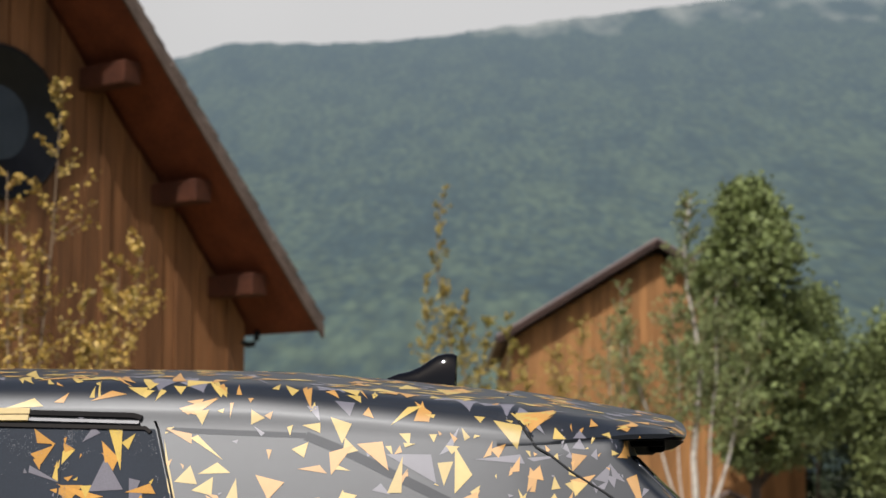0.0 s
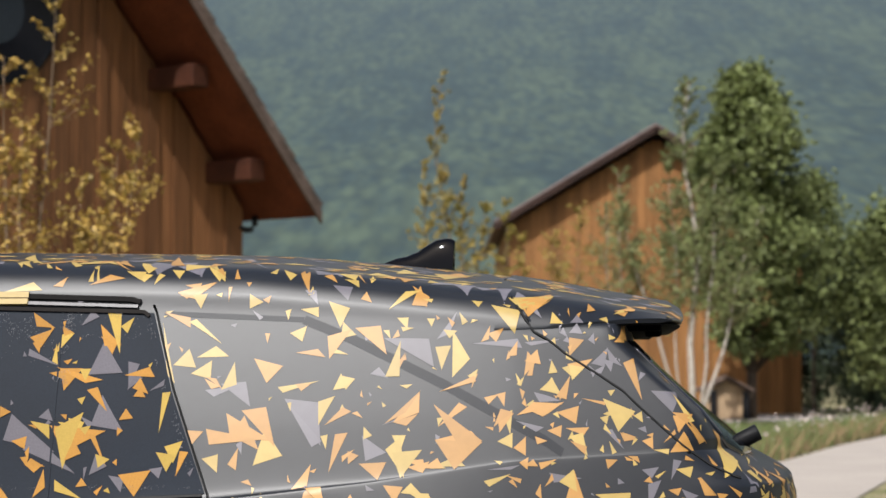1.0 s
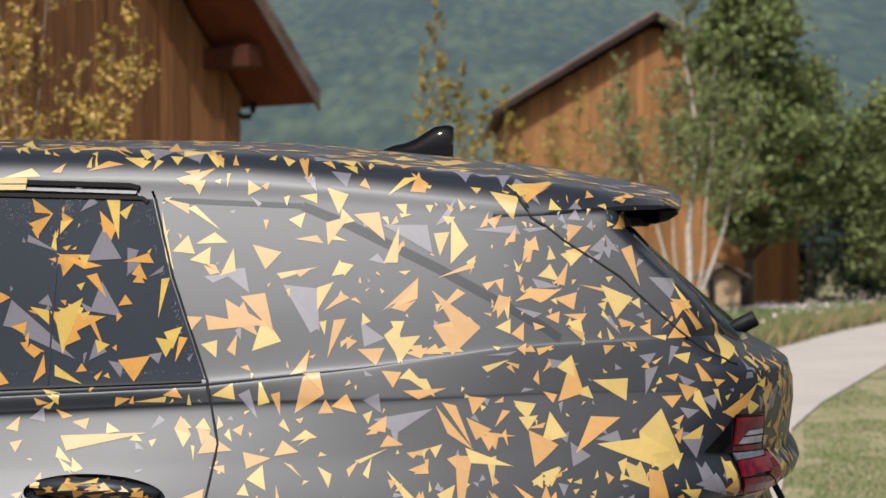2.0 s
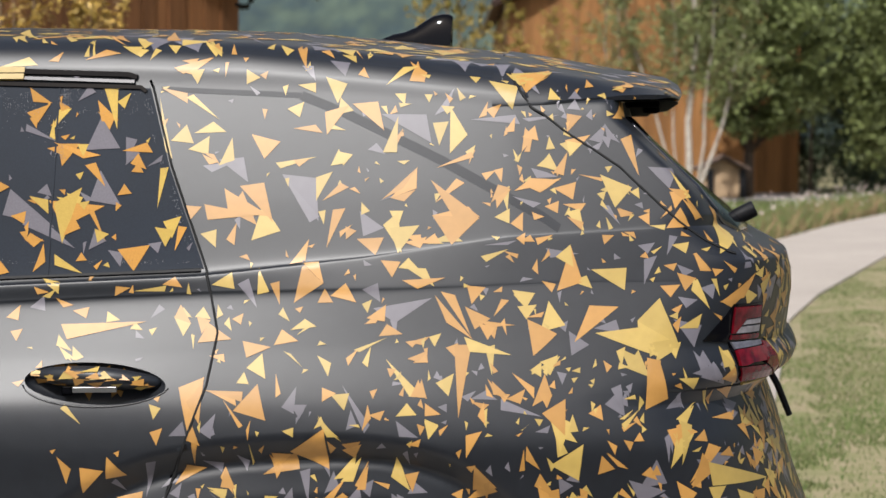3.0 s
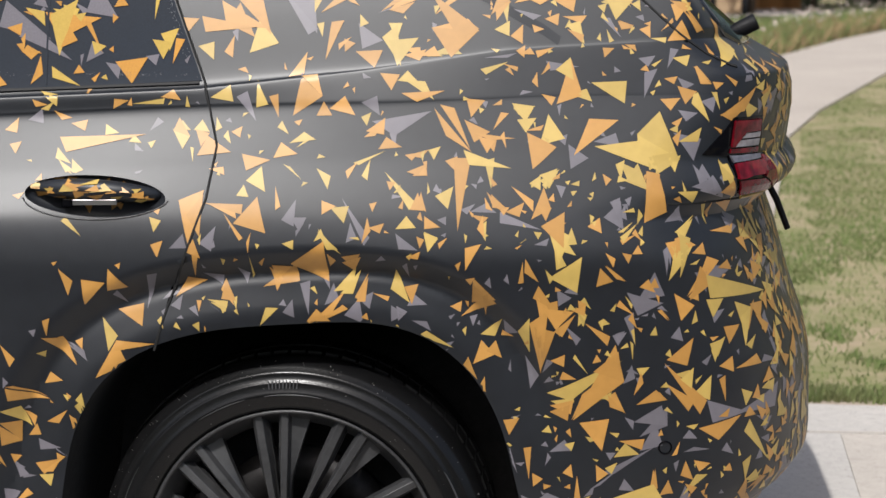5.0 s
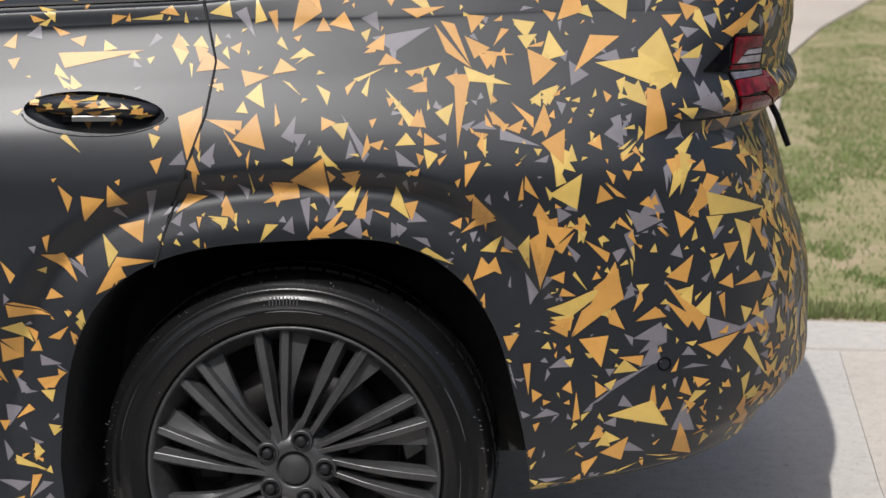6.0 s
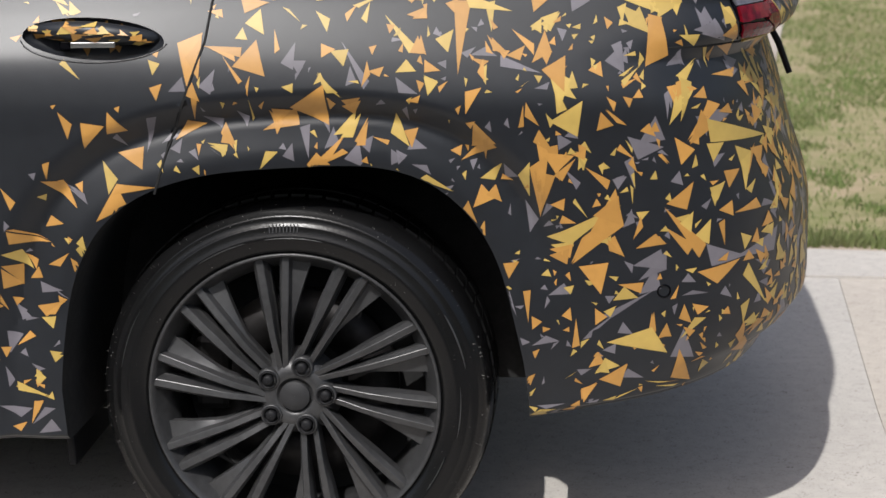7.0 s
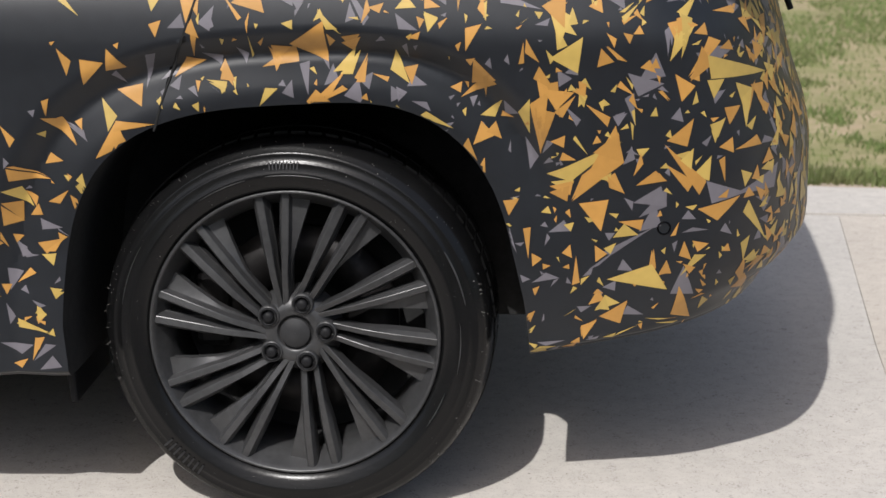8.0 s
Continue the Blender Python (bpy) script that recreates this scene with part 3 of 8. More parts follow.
def spline(pts, count):
    """Even points on a smooth line through pts."""
    p = np.array(pts)
    n = len(p)
    out = []
    for s in np.linspace(0, n - 1, count):
        i = min(int(s), n - 2)
        t = s - i
        a, b, c, d = p[max(i - 1, 0)], p[i], p[i + 1], p[min(i + 2, n - 1)]
        m0, m1 = (c - a) * 0.42, (d - b) * 0.42
        out.append((2 * t ** 3 - 3 * t * t + 1) * b + (t ** 3 - 2 * t * t + t) * m0 + (-2 * t ** 3 + 3 * t * t) * c + (t ** 3 - t * t) * m1)
    return np.array(out)


ARCH = [(-20, 0.430), (0, 0.420), (15, 0.412), (25, 0.423), (35, 0.440), (45, 0.453), (55, 0.460), (63, 0.455), (72, 0.440), (82, 0.421), (92, 0.413), (102, 0.418), (112, 0.431), (124, 0.450), (134, 0.461), (144, 0.456), (154, 0.442), (166, 0.425), (180, 0.422), (200, 0.440)]


def past_arch(x, z):
    """How far a point lies outside the wheel arch, and its bearing from the arch's middle."""
    a = math.degrees(math.atan2(z - 0.385, x))
    a = a + 360 if a < -90 else a
    r = sum(lerp_table(ARCH, a + k) for k in (-6, -3, 0, 3, 6)) / 5
    return math.hypot(x, z - 0.385) - r, a


def flare(x, z, y):
    """Undercut band above both wheel arches, and the lip that stands out of it."""
    for cx in (0.01, -2.85):
        if abs(x - cx) < 0.66 and z > 0.2:
            d, a = past_arch(x - cx, z)
            if d < 0.15:
                w = (1 - smooth_step(0.10, 0.20, y)) * smooth_step(12, 46, a) * (1 - 0.6 * smooth_step(150, 185, a))
                y += w * float(np.interp(d, [0.0, 0.012, 0.030, 0.076, 0.086, 0.092, 0.132, 0.142], [0.014, 0.011, 0.012, 0.025, 0.030, 0.031, 0.003, 0.0]))
    return y


def car_half():
    nrow = 390
    n = 3.2
    stations = list(np.arange(-3.15, -0.8, 0.08)) + list(np.arange(-0.8, -0.62, 0.03)) + list(np.arange(-0.62, 0.43, 0.0105))
    tail = np.linspace(0, math.pi / 2, 26)[1:]
    cols = []
    ref = spline(car_rows(0.45), nrow)
    L = np.array([0.38 - 0.18 * smooth_step(1.02, 1.30, z) - 0.15 * smooth_step(1.26, 1.38, z) for _, z in ref])
    xr = np.array([lerp_table(REAR_END, z) + 0.038 - 0.020 * smooth_step(1.02, 1.30, z) - 0.010 * smooth_step(1.26, 1.38, z) for _, z in ref])
    xf = np.array([lerp_table(FRONT_END, z) for _, z in ref])
    x0 = xr - L
    cache = {}

    def row(x, j):
        k = round(x, 3)
        if k not in cache:
            cache[k] = spline(car_rows(k), nrow)
        return cache[k][j]

    nose = np.linspace(math.pi / 2, 0, 14)[:-1]
    for a in nose:
        X, Y = math.sin(a) ** (2 / 2.6), max(math.cos(a), 0.0) ** (2 / 2.6)
        col = []
        for j in range(nrow):
            x = -3.15 + (xf[j] + 3.15) * X
            y, z = row(x, j)
            col.append((x, MIDDLE - (MIDDLE - y) * Y, z))
        cols.append(col)
    s1 = stations[-1]
    for s in stations:
        col = []
        for j in range(nrow):
            x = s if s < -0.5 else -0.5 + (s + 0.5) * (x0[j] + 0.5) / (s1 + 0.5)
            y, z = row(x, j)
            col.append((x, flare(x, z, y) if y < 0.21 and z < 1.0 else y, z))
        cols.append(col)
    for a in tail:
        X, Y = math.sin(a) ** (2 / n), max(math.cos(a), 0.0) ** (2 / n)
        if a > 1.57:
            Y = 0.0
        col = []
        for j in range(nrow):
            x = x0[j] + L[j] * X
            y, z = row(x, j)
            if z < 1.0:
                y = flare(x, z, y) if y < 0.21 else y
            col.append((x, MIDDLE - (MIDDLE - y) * Y, z))
        cols.append(col)
    return cols, nrow


def body_solid():
    cols, nrow = car_half()
    nc = len(cols)
    verts = [p for c in cols for p in c]
    verts += [(x, 2 * MIDDLE - y, z) for c in cols for x, y, z in c]
    f = grid_faces(nc, nrow)
    half = nc * nrow
    faces = list(f) + [tuple(half + i for i in reversed(q)) for q in f]
    for c in range(nc - 1):
        faces.append((c * nrow, (c + 1) * nrow, half + (c + 1) * nrow, half + c * nrow))
    bm = bmesh.new()
    vs = [bm.verts.new(v) for v in verts]
    for q in faces:
        bm.faces.new([vs[i] for i in q])
    bmesh.ops.remove_doubles(bm, verts=bm.verts, dist=0.0004)
    bmesh.ops.dissolve_degenerate(bm, edges=bm.edges, dist=0.0002)
    bmesh.ops.recalc_face_normals(bm, faces=bm.faces)
    return bm


from mathutils.bvhtree import BVHTree

BODY = body_solid()


def roof_z(x, y):
    """Height of the roof's skin at x, y, carried on past its rear edge."""
    rows = car_rows(x, False)[15:]
    return float(np.interp(min(y, 2 * MIDDLE - y), [a for a, _ in rows], [b for _, b in rows]))


def spoiler_mesh():
    """Roof spoiler: the roof's own curve carried to the rear over a flat underside."""
    v = []
    us = np.linspace(0, 1, 15)
    ks = np.linspace(-1, 1, 49)
    for u in us:
        tops, lows = [], []
        for k in ks:
            x = 0.352 + u * (0.356 - 0.028 * abs(k) ** 8)
            under = 1.518 + 0.014 * smooth_step(0.36, 0.66, x)
            rows = car_rows(x, False)[15:]
            edge = float(np.interp(under + 0.006, [z for _, z in rows], [y for y, _ in rows]))
            half = MIDDLE - edge + 0.003
            y = MIDDLE + half * k
            top = roof_z(x, y) + 0.004 - 0.012 * smooth_step(0.93, 1.0, u)
            tops.append((x, y, max(top, under + 0.006)))
            lows.append((x - 0.004 * u, y, under + (0.004 if u > 0.97 else 0.0)))
        v += tops + lows[::-1]
    n = 2 * len(ks)
    f = grid_faces(len(us), n, True)
    f.append(tuple(range(n)))
    f.append(tuple(reversed([(len(us) - 1) * n + i for i in range(n)])))
    return mesh_of("spoiler", v, f)


SPOILER = spoiler_mesh()


def whole_skin():
    bm = BODY.copy()
    bm.from_mesh(SPOILER)
    bmesh.ops.triangulate(bm, faces=bm.faces)
    t = BVHTree.FromBMesh(bm)
    bm.free()
    return t


SKIN = whole_skin()


def on_flank(x, z, off=0.0):
    """The point of the near flank at x and z, lifted off by a little, and its normal."""
    hit, nor, _, _ = SKIN.ray_cast(Vector((x, -0.6, z)), Vector((0, 1, 0)), 1.5)
    if hit is None:
        return None, None
    if nor.y > 0:
        nor = -nor
    return hit + nor * off, nor


def on_corner(s, z, off=0.0):
    """The same round the rear corner: s runs on along the skin past x = 0.45."""
    a = (s - 0.45) / 0.52
    d = Vector((math.sin(a), -math.cos(a), 0))
    hit, nor, _, _ = SKIN.ray_cast(Vector((0.45, 0.5, z)) + d * 2.0, -d, 2.0)
    if hit is None:
        return None, None
    if nor.dot(d) < 0:
        nor = -nor
    return hit + nor * off, nor


def on_skin(s, z, off=0.0):
    return on_flank(s, z, off) if s <= 0.45 else on_corner(s, z, off)


def on_roof(x, y, off=0.0):
    hit, nor, _, _ = SKIN.ray_cast(Vector((x, y, 2.5)), Vector((0, 0, -1)), 2.0)
    if hit is None:
        return None, None
    if nor.z < 0:
        nor = -nor
    return hit + nor * off, nor


def ribbon(line, width, up, down, step=0.03, skin=on_skin):
    """A closed band along a line of the skin, reaching up out of it and down into it."""
    pts = []
    for (a, b), (c, d) in zip(line, line[1:]):
        k = max(1, int(math.hypot(c - a, d - b) / step))
        pts += [(a + (c - a) * i / k, b + (d - b) * i / k) for i in range(k)]
    pts.append(line[-1])
    v, f = [], []
    good = 0
    for i, p in enumerate(pts):
        q, r = pts[max(i - 1, 0)], pts[min(i + 1, len(pts) - 1)]
        t = Vector((r[0] - q[0], r[1] - q[1])).normalized()
        nrm = Vector((-t.y, t.x)) * width / 2
        ring = []
        for sg, hgt in ((-1, up), (1, up), (1, -down), (-1, -down)):
            P, N = skin(p[0] + sg * nrm.x, p[1] + sg * nrm.y, hgt)
            if P is None:
                break
            ring.append(P)
        if len(ring) == 4:
            v += ring
            good += 1
    for i in range(good - 1):
        for s in range(4):
            k = (s + 1) % 4
            f.append((i * 4 + s, i * 4 + k, i * 4 + 4 + k, i * 4 + 4 + s))
    f.append((3, 2, 1, 0))
    f.append(tuple((good - 1) * 4 + s for s in range(4)))
    return v, f


DOOR_GAP = [(-0.284, 1.568), (-0.277, 1.554), (-0.232, 1.41), (-0.155, 1.224), (-0.126, 1.114), (-0.139, 1.024), (-0.17, 0.934), (-0.209, 0.832), (-0.2335, 0.753)]
GATE_GAP = [(0.348, 1.632), (0.380, 1.580), (0.424, 1.515), (0.503, 1.473), (0.584, 1.438), (0.642, 1.408), (0.700, 1.358), (0.750, 1.312), (0.801, 1.276), (0.841, 1.256), (0.855, 1.252)]
LAMP_GAP = [(0.690, 1.0145), (0.770, 1.014), (0.830, 1.0145), (0.920, 1.014), (1.020, 1.014)]
HANDLE = (-0.332, 1.030)
QUARTER_GROOVE = [(-0.262, 1.551), (0.0, 1.539), (0.09, 1.503), (0.262, 1.42), (0.486, 1.298)]


def cutters():
    v, f = [], []

    def add(nv, nf):
        b = len(v)
        v.extend(Vector(p) for p in nv)
        f.extend(tuple(i + b for i in q) for q in nf)

    for cx in (0.01, -2.85):
        for y0, y1 in ((-0.3, 0.36), (2 * MIDDLE - 0.36, 2 * MIDDLE + 0.3)):
            ring = [(cx - 0.415, 0.05), (cx - 0.418, 0.30)] + [(cx - past_arch(1e-6 + math.cos(a), 0.385 + math.sin(a))[0] * math.cos(a) + math.cos(a), 0.385 + math.sin(a) - past_arch(math.cos(a), 0.385 + math.sin(a))[0] * math.sin(a)) for a in np.linspace(math.pi, 0, 56)] + [(cx + 0.426, 0.33), (cx + 0.432, 0.05)]
            k = len(ring)
            nv = [(x, y0, z) for x, z in ring] + [(x, y1, z) for x, z in ring]
            nf = [tuple(range(k)), tuple(reversed(range(k, 2 * k)))] + [(i, k + i, k + (i + 1) % k, (i + 1) % k) for i in range(k)]
            add(nv, nf)
    for line, w, depth in ((DOOR_GAP, 0.0048, 0.016), (GATE_GAP, 0.0048, 0.016)):
        add(*ribbon(line, w, 0.05, depth))
    bm = bmesh.new()
    vs = [bm.verts.new(p) for p in v]
    for q in f:
        bm.faces.new([vs[j] for j in q]).material_index = 1
    P, N = on_flank(*HANDLE)
    bmesh.ops.create_uvsphere(bm, u_segments=48, v_segments=24, radius=1.0,
                              matrix=Matrix.Translation(P + Vector((0, -0.004, 0))) @ Matrix.Rotation(0.02, 4, "Y") @ Matrix.Diagonal((0.129, 0.036, 0.040, 1)))
    bmesh.ops.recalc_face_normals(bm, faces=bm.faces)
    return bm


def cut_body():
    me = bpy.data.meshes.new("body")
    BODY.to_mesh(me)
    a = new("body", me)
    me.materials.append(FILM)
    me.materials.append(WELL_BLACK)
    mc = bpy.data.meshes.new("cut")
    bm = cutters()
    bm.to_mesh(mc)
    bm.free()
    b = new("cut", mc)
    mc.materials.append(FILM)
    mc.materials.append(WELL_BLACK)
    mod = a.modifiers.new("cut", "BOOLEAN")
    mod.operation, mod.solver, mod.object, mod.use_self = "DIFFERENCE", "EXACT", b, True
    mod.material_mode = "TRANSFER"
    dg = bpy.context.evaluated_depsgraph_get()
    dg.update()
    res = bpy.data.meshes.new_from_object(a.evaluated_get(dg))
    for o in (a, b):
        bpy.data.objects.remove(o)
    return res


car = tagged(new("car"), "parked estate car in black, orange and grey shard-pattern camouflage film", "car")
car.matrix_world = CAR


def sharpen(me, deg=35):
    me.shade_smooth()
    me.set_sharp_from_angle(angle=radians(deg))


def split_body(me):
    """Splits the cut body along its gaps into the panels."""
    def which(c):
        near = c.y < MIDDLE
        if near and -1.2 < c.x < -0.1 and c.z > 0.24 and c.y < 0.3:
            gx = float(np.interp(c.z, [z for _, z in reversed(DOOR_GAP)], [x for x, _ in reversed(DOOR_GAP)]))
            if c.x < gx and c.z < 1.585 and past_arch(c.x - 0.01, c.z)[0] > 0.001:
                return "rear_door"
        if c.z > 1.01 and c.x > 0.36:
            cs = c.x if c.x <= 0.45 else 0.45 + 0.52 * math.atan2(c.x - 0.45, abs(0.5 - min(c.y, 2 * MIDDLE - c.y)))
            gx = float(np.interp(c.z, [z for _, z in reversed(GATE_GAP)], [x for x, _ in reversed(GATE_GAP)]))
            if c.z > 1.251 and (cs > gx or c.x > 0.75) or c.x > 0.87:
                return "tailgate"
        if c.z < 1.01 and c.x > 0.43:
            return "rear_bumper"
        return "body"

    groups = {}
    for p in me.polygons:
        groups.setdefault(which(p.center), []).append(p)
    for name, polys in groups.items():
        idx, vs, fs, mi = {}, [], [], []
        for p in polys:
            q = []
            for i in p.vertices:
                if i not in idx:
                    idx[i] = len(vs)
                    vs.append(me.vertices[i].co.copy())
                q.append(idx[i])
            fs.append(tuple(q))
            mi.append(p.material_index)
        m2 = mesh_of(name, vs, fs)
        ob = part_mesh(name, m2, [FILM, WELL_BLACK], car)
        m2.polygons.foreach_set("material_index", mi)
        sharpen(m2)
    bpy.data.meshes.remove(me)


split_body(cut_body())


def build_wheel():
    """Alloy wheel with tyre; its face looks along -y."""
    v, f = lathe([(0.245, 0.20), (0.245, 0.03), (0.262, 0.012), (0.272, 0.000), (0.2745, -0.007), (0.2725, -0.010), (0.2685, -0.008), (0.264, 0.006), (0.252, 0.022), (0.240, 0.05), (0.236, 0.20), (0.245, 0.20)], 96)
    wheel = part_mesh("wheel", mesh_of("wheel", v, f), ALLOY, car, "dark grey multi-spoke alloy wheel", True)
    prof = [(0.262, 0.22), (0.30, 0.255), (0.34, 0.25), (0.360, 0.235), (0.366, 0.20), (0.369, 0.125), (0.367, 0.05), (0.363, 0.020), (0.352, 0.001), (0.3445, -0.0015), (0.3425, -0.0065), (0.3405, -0.0055), (0.328, -0.012), (0.3265, -0.0134), (0.3245, -0.0137), (0.323, -0.0136), (0.310, -0.0172), (0.308, -0.0182), (0.304, -0.0182), (0.302, -0.0172), (0.288, -0.014), (0.279, -0.008), (0.272, 0.002), (0.262, 0.01)]
    v, f = lathe(prof, 120)
    part_mesh("tyre", mesh_of("tyre", v, f), RUBBER, wheel, "black rubber tyre with shallow tread blocks", True)
    # tread blocks and shoulder lugs
    v, f = [], []
    rnd = random.Random(2)
    for i in range(72):
        a = 2 * math.pi * i / 72
        for y0, y1, r0, sk in ((0.008, 0.060, 0.364, 0.0), (0.068, 0.118, 0.3685, 0.3), (0.128, 0.178, 0.3685, -0.3), (0.188, 0.232, 0.362, 0.0)):
            w = 2 * math.pi / 72 * rnd.uniform(0.70, 0.86)
            b = len(v)
            for yy in (y0, y1):
                for s in (-0.5, 0.5):
                    aa = a + s * w + sk * (yy - y0)
                    edge = 0.010 if (yy < 0.02 or yy > 0.23) else 0.0
                    for rr in (r0 - 0.012, r0 + 0.002 - edge):
                        v.append((rr * math.cos(aa), yy, rr * math.sin(aa)))
            for q in ((0, 1, 3, 2), (4, 6, 7, 5), (0, 4, 5, 1), (2, 3, 7, 6), (1, 5, 7, 3)):
                f.append(tuple(b + k for k in q))
    tagged(part_mesh("tread", mesh_of("tread", v, f), RUBBER, wheel), kind="stuff")
    v, f = [], []
    for a0, n, w in ((97.0, 9, 0.0035), (236.0, 8, 0.007)):
        for i in range(n):
            a = radians(a0 - i * 1.15 * (w / 0.0035) ** 0.8)
            b = len(v)
            r1 = 0.331 if w < 0.005 else 0.338
            for rr, yy in ((0.316, -0.0155), (r1, -0.0120)):
                for sgn in (-1, 1):
                    aa = a + sgn * w * 0.28 / rr
                    v.append((rr * math.cos(aa), yy - 0.0022, rr * math.sin(aa)))
            f.append((b, b + 1, b + 3, b + 2))
    tagged(part_mesh("sidewall_marking", mesh_of("sidewall_marking", v, f), ALLOY_DARK, wheel, "raised grey bars on the tyre wall"), kind="stuff")
    # worn arcs moulded on the tyre wall, the widest a painted glare, and grit stuck to wall and shoulder
    v, f = [], []
    for a0, a1, r, w in ((79, 99, 0.3045, 0.0011), (106, 124, 0.3045, 0.0011), (12, 31, 0.3265, 0.0016), (-12, 6, 0.3115, 0.0009), (-34, -20, 0.3005, 0.0010), (150, 171, 0.3262, 0.0010)):
        b, n = len(v), 14
        for i in range(n + 1):
            a = radians(a0 + (a1 - a0) * i / n)
            ww = w * math.sin(math.pi * (i + 0.3) / (n + 0.6)) ** 0.5
            y = float(np.interp(r, [0.288, 0.302, 0.310, 0.323, 0.328], [-0.014, -0.0172, -0.0172, -0.0134, -0.0122])) - 0.0026
            for rr, yy in ((r - ww, y + 0.0025), (r - ww * 0.5, y), (r + ww * 0.5, y), (r + ww, y + 0.0025)):
                v.append((rr * math.cos(a), yy, rr * math.sin(a)))
        f += [tuple(b + q for q in face) for face in grid_faces(n + 1, 4)]
    tagged(part_mesh("sidewall_rib", mesh_of("sidewall_rib", v, f), WORN_GLARE_RUBBER, wheel, "worn arcs and one painted glare arc on the tyre wall", True), kind="stuff")
    v, f = [], []
    for i in range(260):
        r = rnd.choice((rnd.uniform(0.285, 0.335), rnd.uniform(0.338, 0.362)))
        a = rnd.uniform(0, 2 * math.pi)
        y = float(np.interp(r, [0.285, 0.302, 0.310, 0.323, 0.340, 0.3445, 0.352, 0.363], [-0.013, -0.0172, -0.0172, -0.0134, -0.0058, -0.0018, 0.0008, 0.018]))
        c, h = (r * math.cos(a), r * math.sin(a)), rnd.uniform(0.0006, 0.0015)
        b = len(v)
        v += [(c[0] - h, y + 0.0008, c[1] - h * 0.7), (c[0] + h, y + 0.0008, c[1] - h * 0.5), (c[0] + h * 0.2, y + 0.0008, c[1] + h), (c[0], y - h * 0.9, c[1])]
        f += [(b, b + 1, b + 3), (b + 1, b + 2, b + 3), (b + 2, b, b + 3)]
    for i in range(64):
        a, r, y = rnd.uniform(0, 2 * math.pi), rnd.uniform(0.346, 0.360), rnd.uniform(-0.001, 0.004)
        ln, w, lean = rnd.uniform(0.003, 0.008), 0.00045, rnd.uniform(-0.3, 0.3)
        b = len(v)
        for rr, aa, yy in ((r, a - w / r, y), (r, a + w / r, y), (r + ln, a + lean * ln / r, y - 0.003)):
            v.append((rr * math.cos(aa), yy, rr * math.sin(aa)))
        f.append((b, b + 1, b + 2))
    tagged(part_mesh("grit", mesh_of("grit", v, f), GRIT, wheel, "pale grit and rubber whiskers on the tyre"), kind="stuff")
    # spokes in ten pairs that lean against the turn: a double-ridged bar, and a bar with a flared web behind it
    def spoke(a0, a1, r0, webbed):
        """a0, a1: bearing at the hub and at the rim; r0: where it leaves the hub."""
        v = []
        n = 11
        hub = Vector((math.cos(radians(a0)), math.sin(radians(a0)))) * r0
        rim = Vector((math.cos(radians(a1)), math.sin(radians(a1)))) * 0.2700
        side = Vector((hub.y - rim.y, rim.x - hub.x)).normalized()
        for i in range(n):
            k = i / (n - 1)
            p = hub.lerp(rim, k)
            kink = smooth_step(0.30, 0.62, k)
            w = 0.0135 + 0.0030 * k + 0.0085 * kink * (0.75 if webbed else 1.0)
            y = 0.008 - 0.014 * smooth_step(0.0, 0.40, k) + 0.006 * smooth_step(0.60, 1.0, k)
            d = 0.034 if k < 0.95 else 0.022
            web = 0.034 * max(0.0, (k - 0.42) / 0.58) ** 1.3 + 0.003 * k if webbed else 0.0
            crest = 0.0065 - 0.001 * k
            ring = [(w * 0.56, y + d), (w * 0.53, y + 0.014), (w * 0.50, y + 0.0105), (crest, y + 0.0006), (crest - 0.0010, y), (-w * 0.26, y + 0.0022), (-w * 0.31, y + 0.0030), (-w * 0.46, y + 0.014), (-w * 0.50, y + 0.018)]
            edge = ring[-1]
            ring += [(edge[0] - web * 0.5 - 0.0012, edge[1] + 0.001 + 0.003 * k), (edge[0] - web - 0.0024, edge[1] + 0.005), (edge[0] - web - 0.0030, y + d + 0.004)]
            for t, yy in ring:
                v.append((p.x + t * side.x, yy, p.y + t * side.y))
        m = 12
        f = grid_faces(n, m) + [tuple(range(m)), tuple((n - 1) * m + i for i in reversed(range(m)))]
        me = mesh_of("spoke", v, f)
        me.materials.append(ALLOY)
        sharpen(me, 16)
        return me

    kinds = [spoke(10, -6, 0.062, False), spoke(-10, -16, 0.062, True), spoke(45, 28, 0.048, False), spoke(33, 17, 0.050, True)]
    for i in range(5):
        for me in kinds:
            ob = new("spoke", me)
            ob.parent = wheel
            ob.matrix_basis = Matrix.Rotation(radians(-(4 + 72 * i)), 4, "Y")
    # hub, cap, nuts
    v, f = lathe([(0.085, 0.05), (0.074, 0.030), (0.066, 0.014), (0.052, 0.005), (0.036, 0.003), (0.033, 0.006), (0.032, 0.01), (0.001, 0.01)], 48)
    part_mesh("hub", mesh_of("hub", v, f), ALLOY, wheel, smooth=True)
    v, f = lathe([(0.0280, 0.014), (0.0280, 0.0022), (0.0274, 0.0014), (0.001, 0.0012)], 40)
    part_mesh("centre_cap", mesh_of("centre_cap", v, f), CAP_GREY, wheel, "plain dark centre cap", True)
    nv, nf = lathe([(0.0165, 0.004), (0.0165, -0.002), (0.0145, -0.003), (0.0135, 0.012), (0.010, 0.012), (0.010, -0.004), (0.007, -0.007), (0.0005, -0.007)], 24)
    nut = mesh_of("wheel_nut", nv, nf)
    nut.materials.append(TRIM_BLACK)
    nut.shade_smooth()
    bv, bf = lathe([(0.0215, 0.03), (0.0205, 0.002), (0.0185, -0.0015), (0.0165, -0.0005), (0.0155, 0.006)], 28)
    boss = mesh_of("nut_boss", bv, bf)
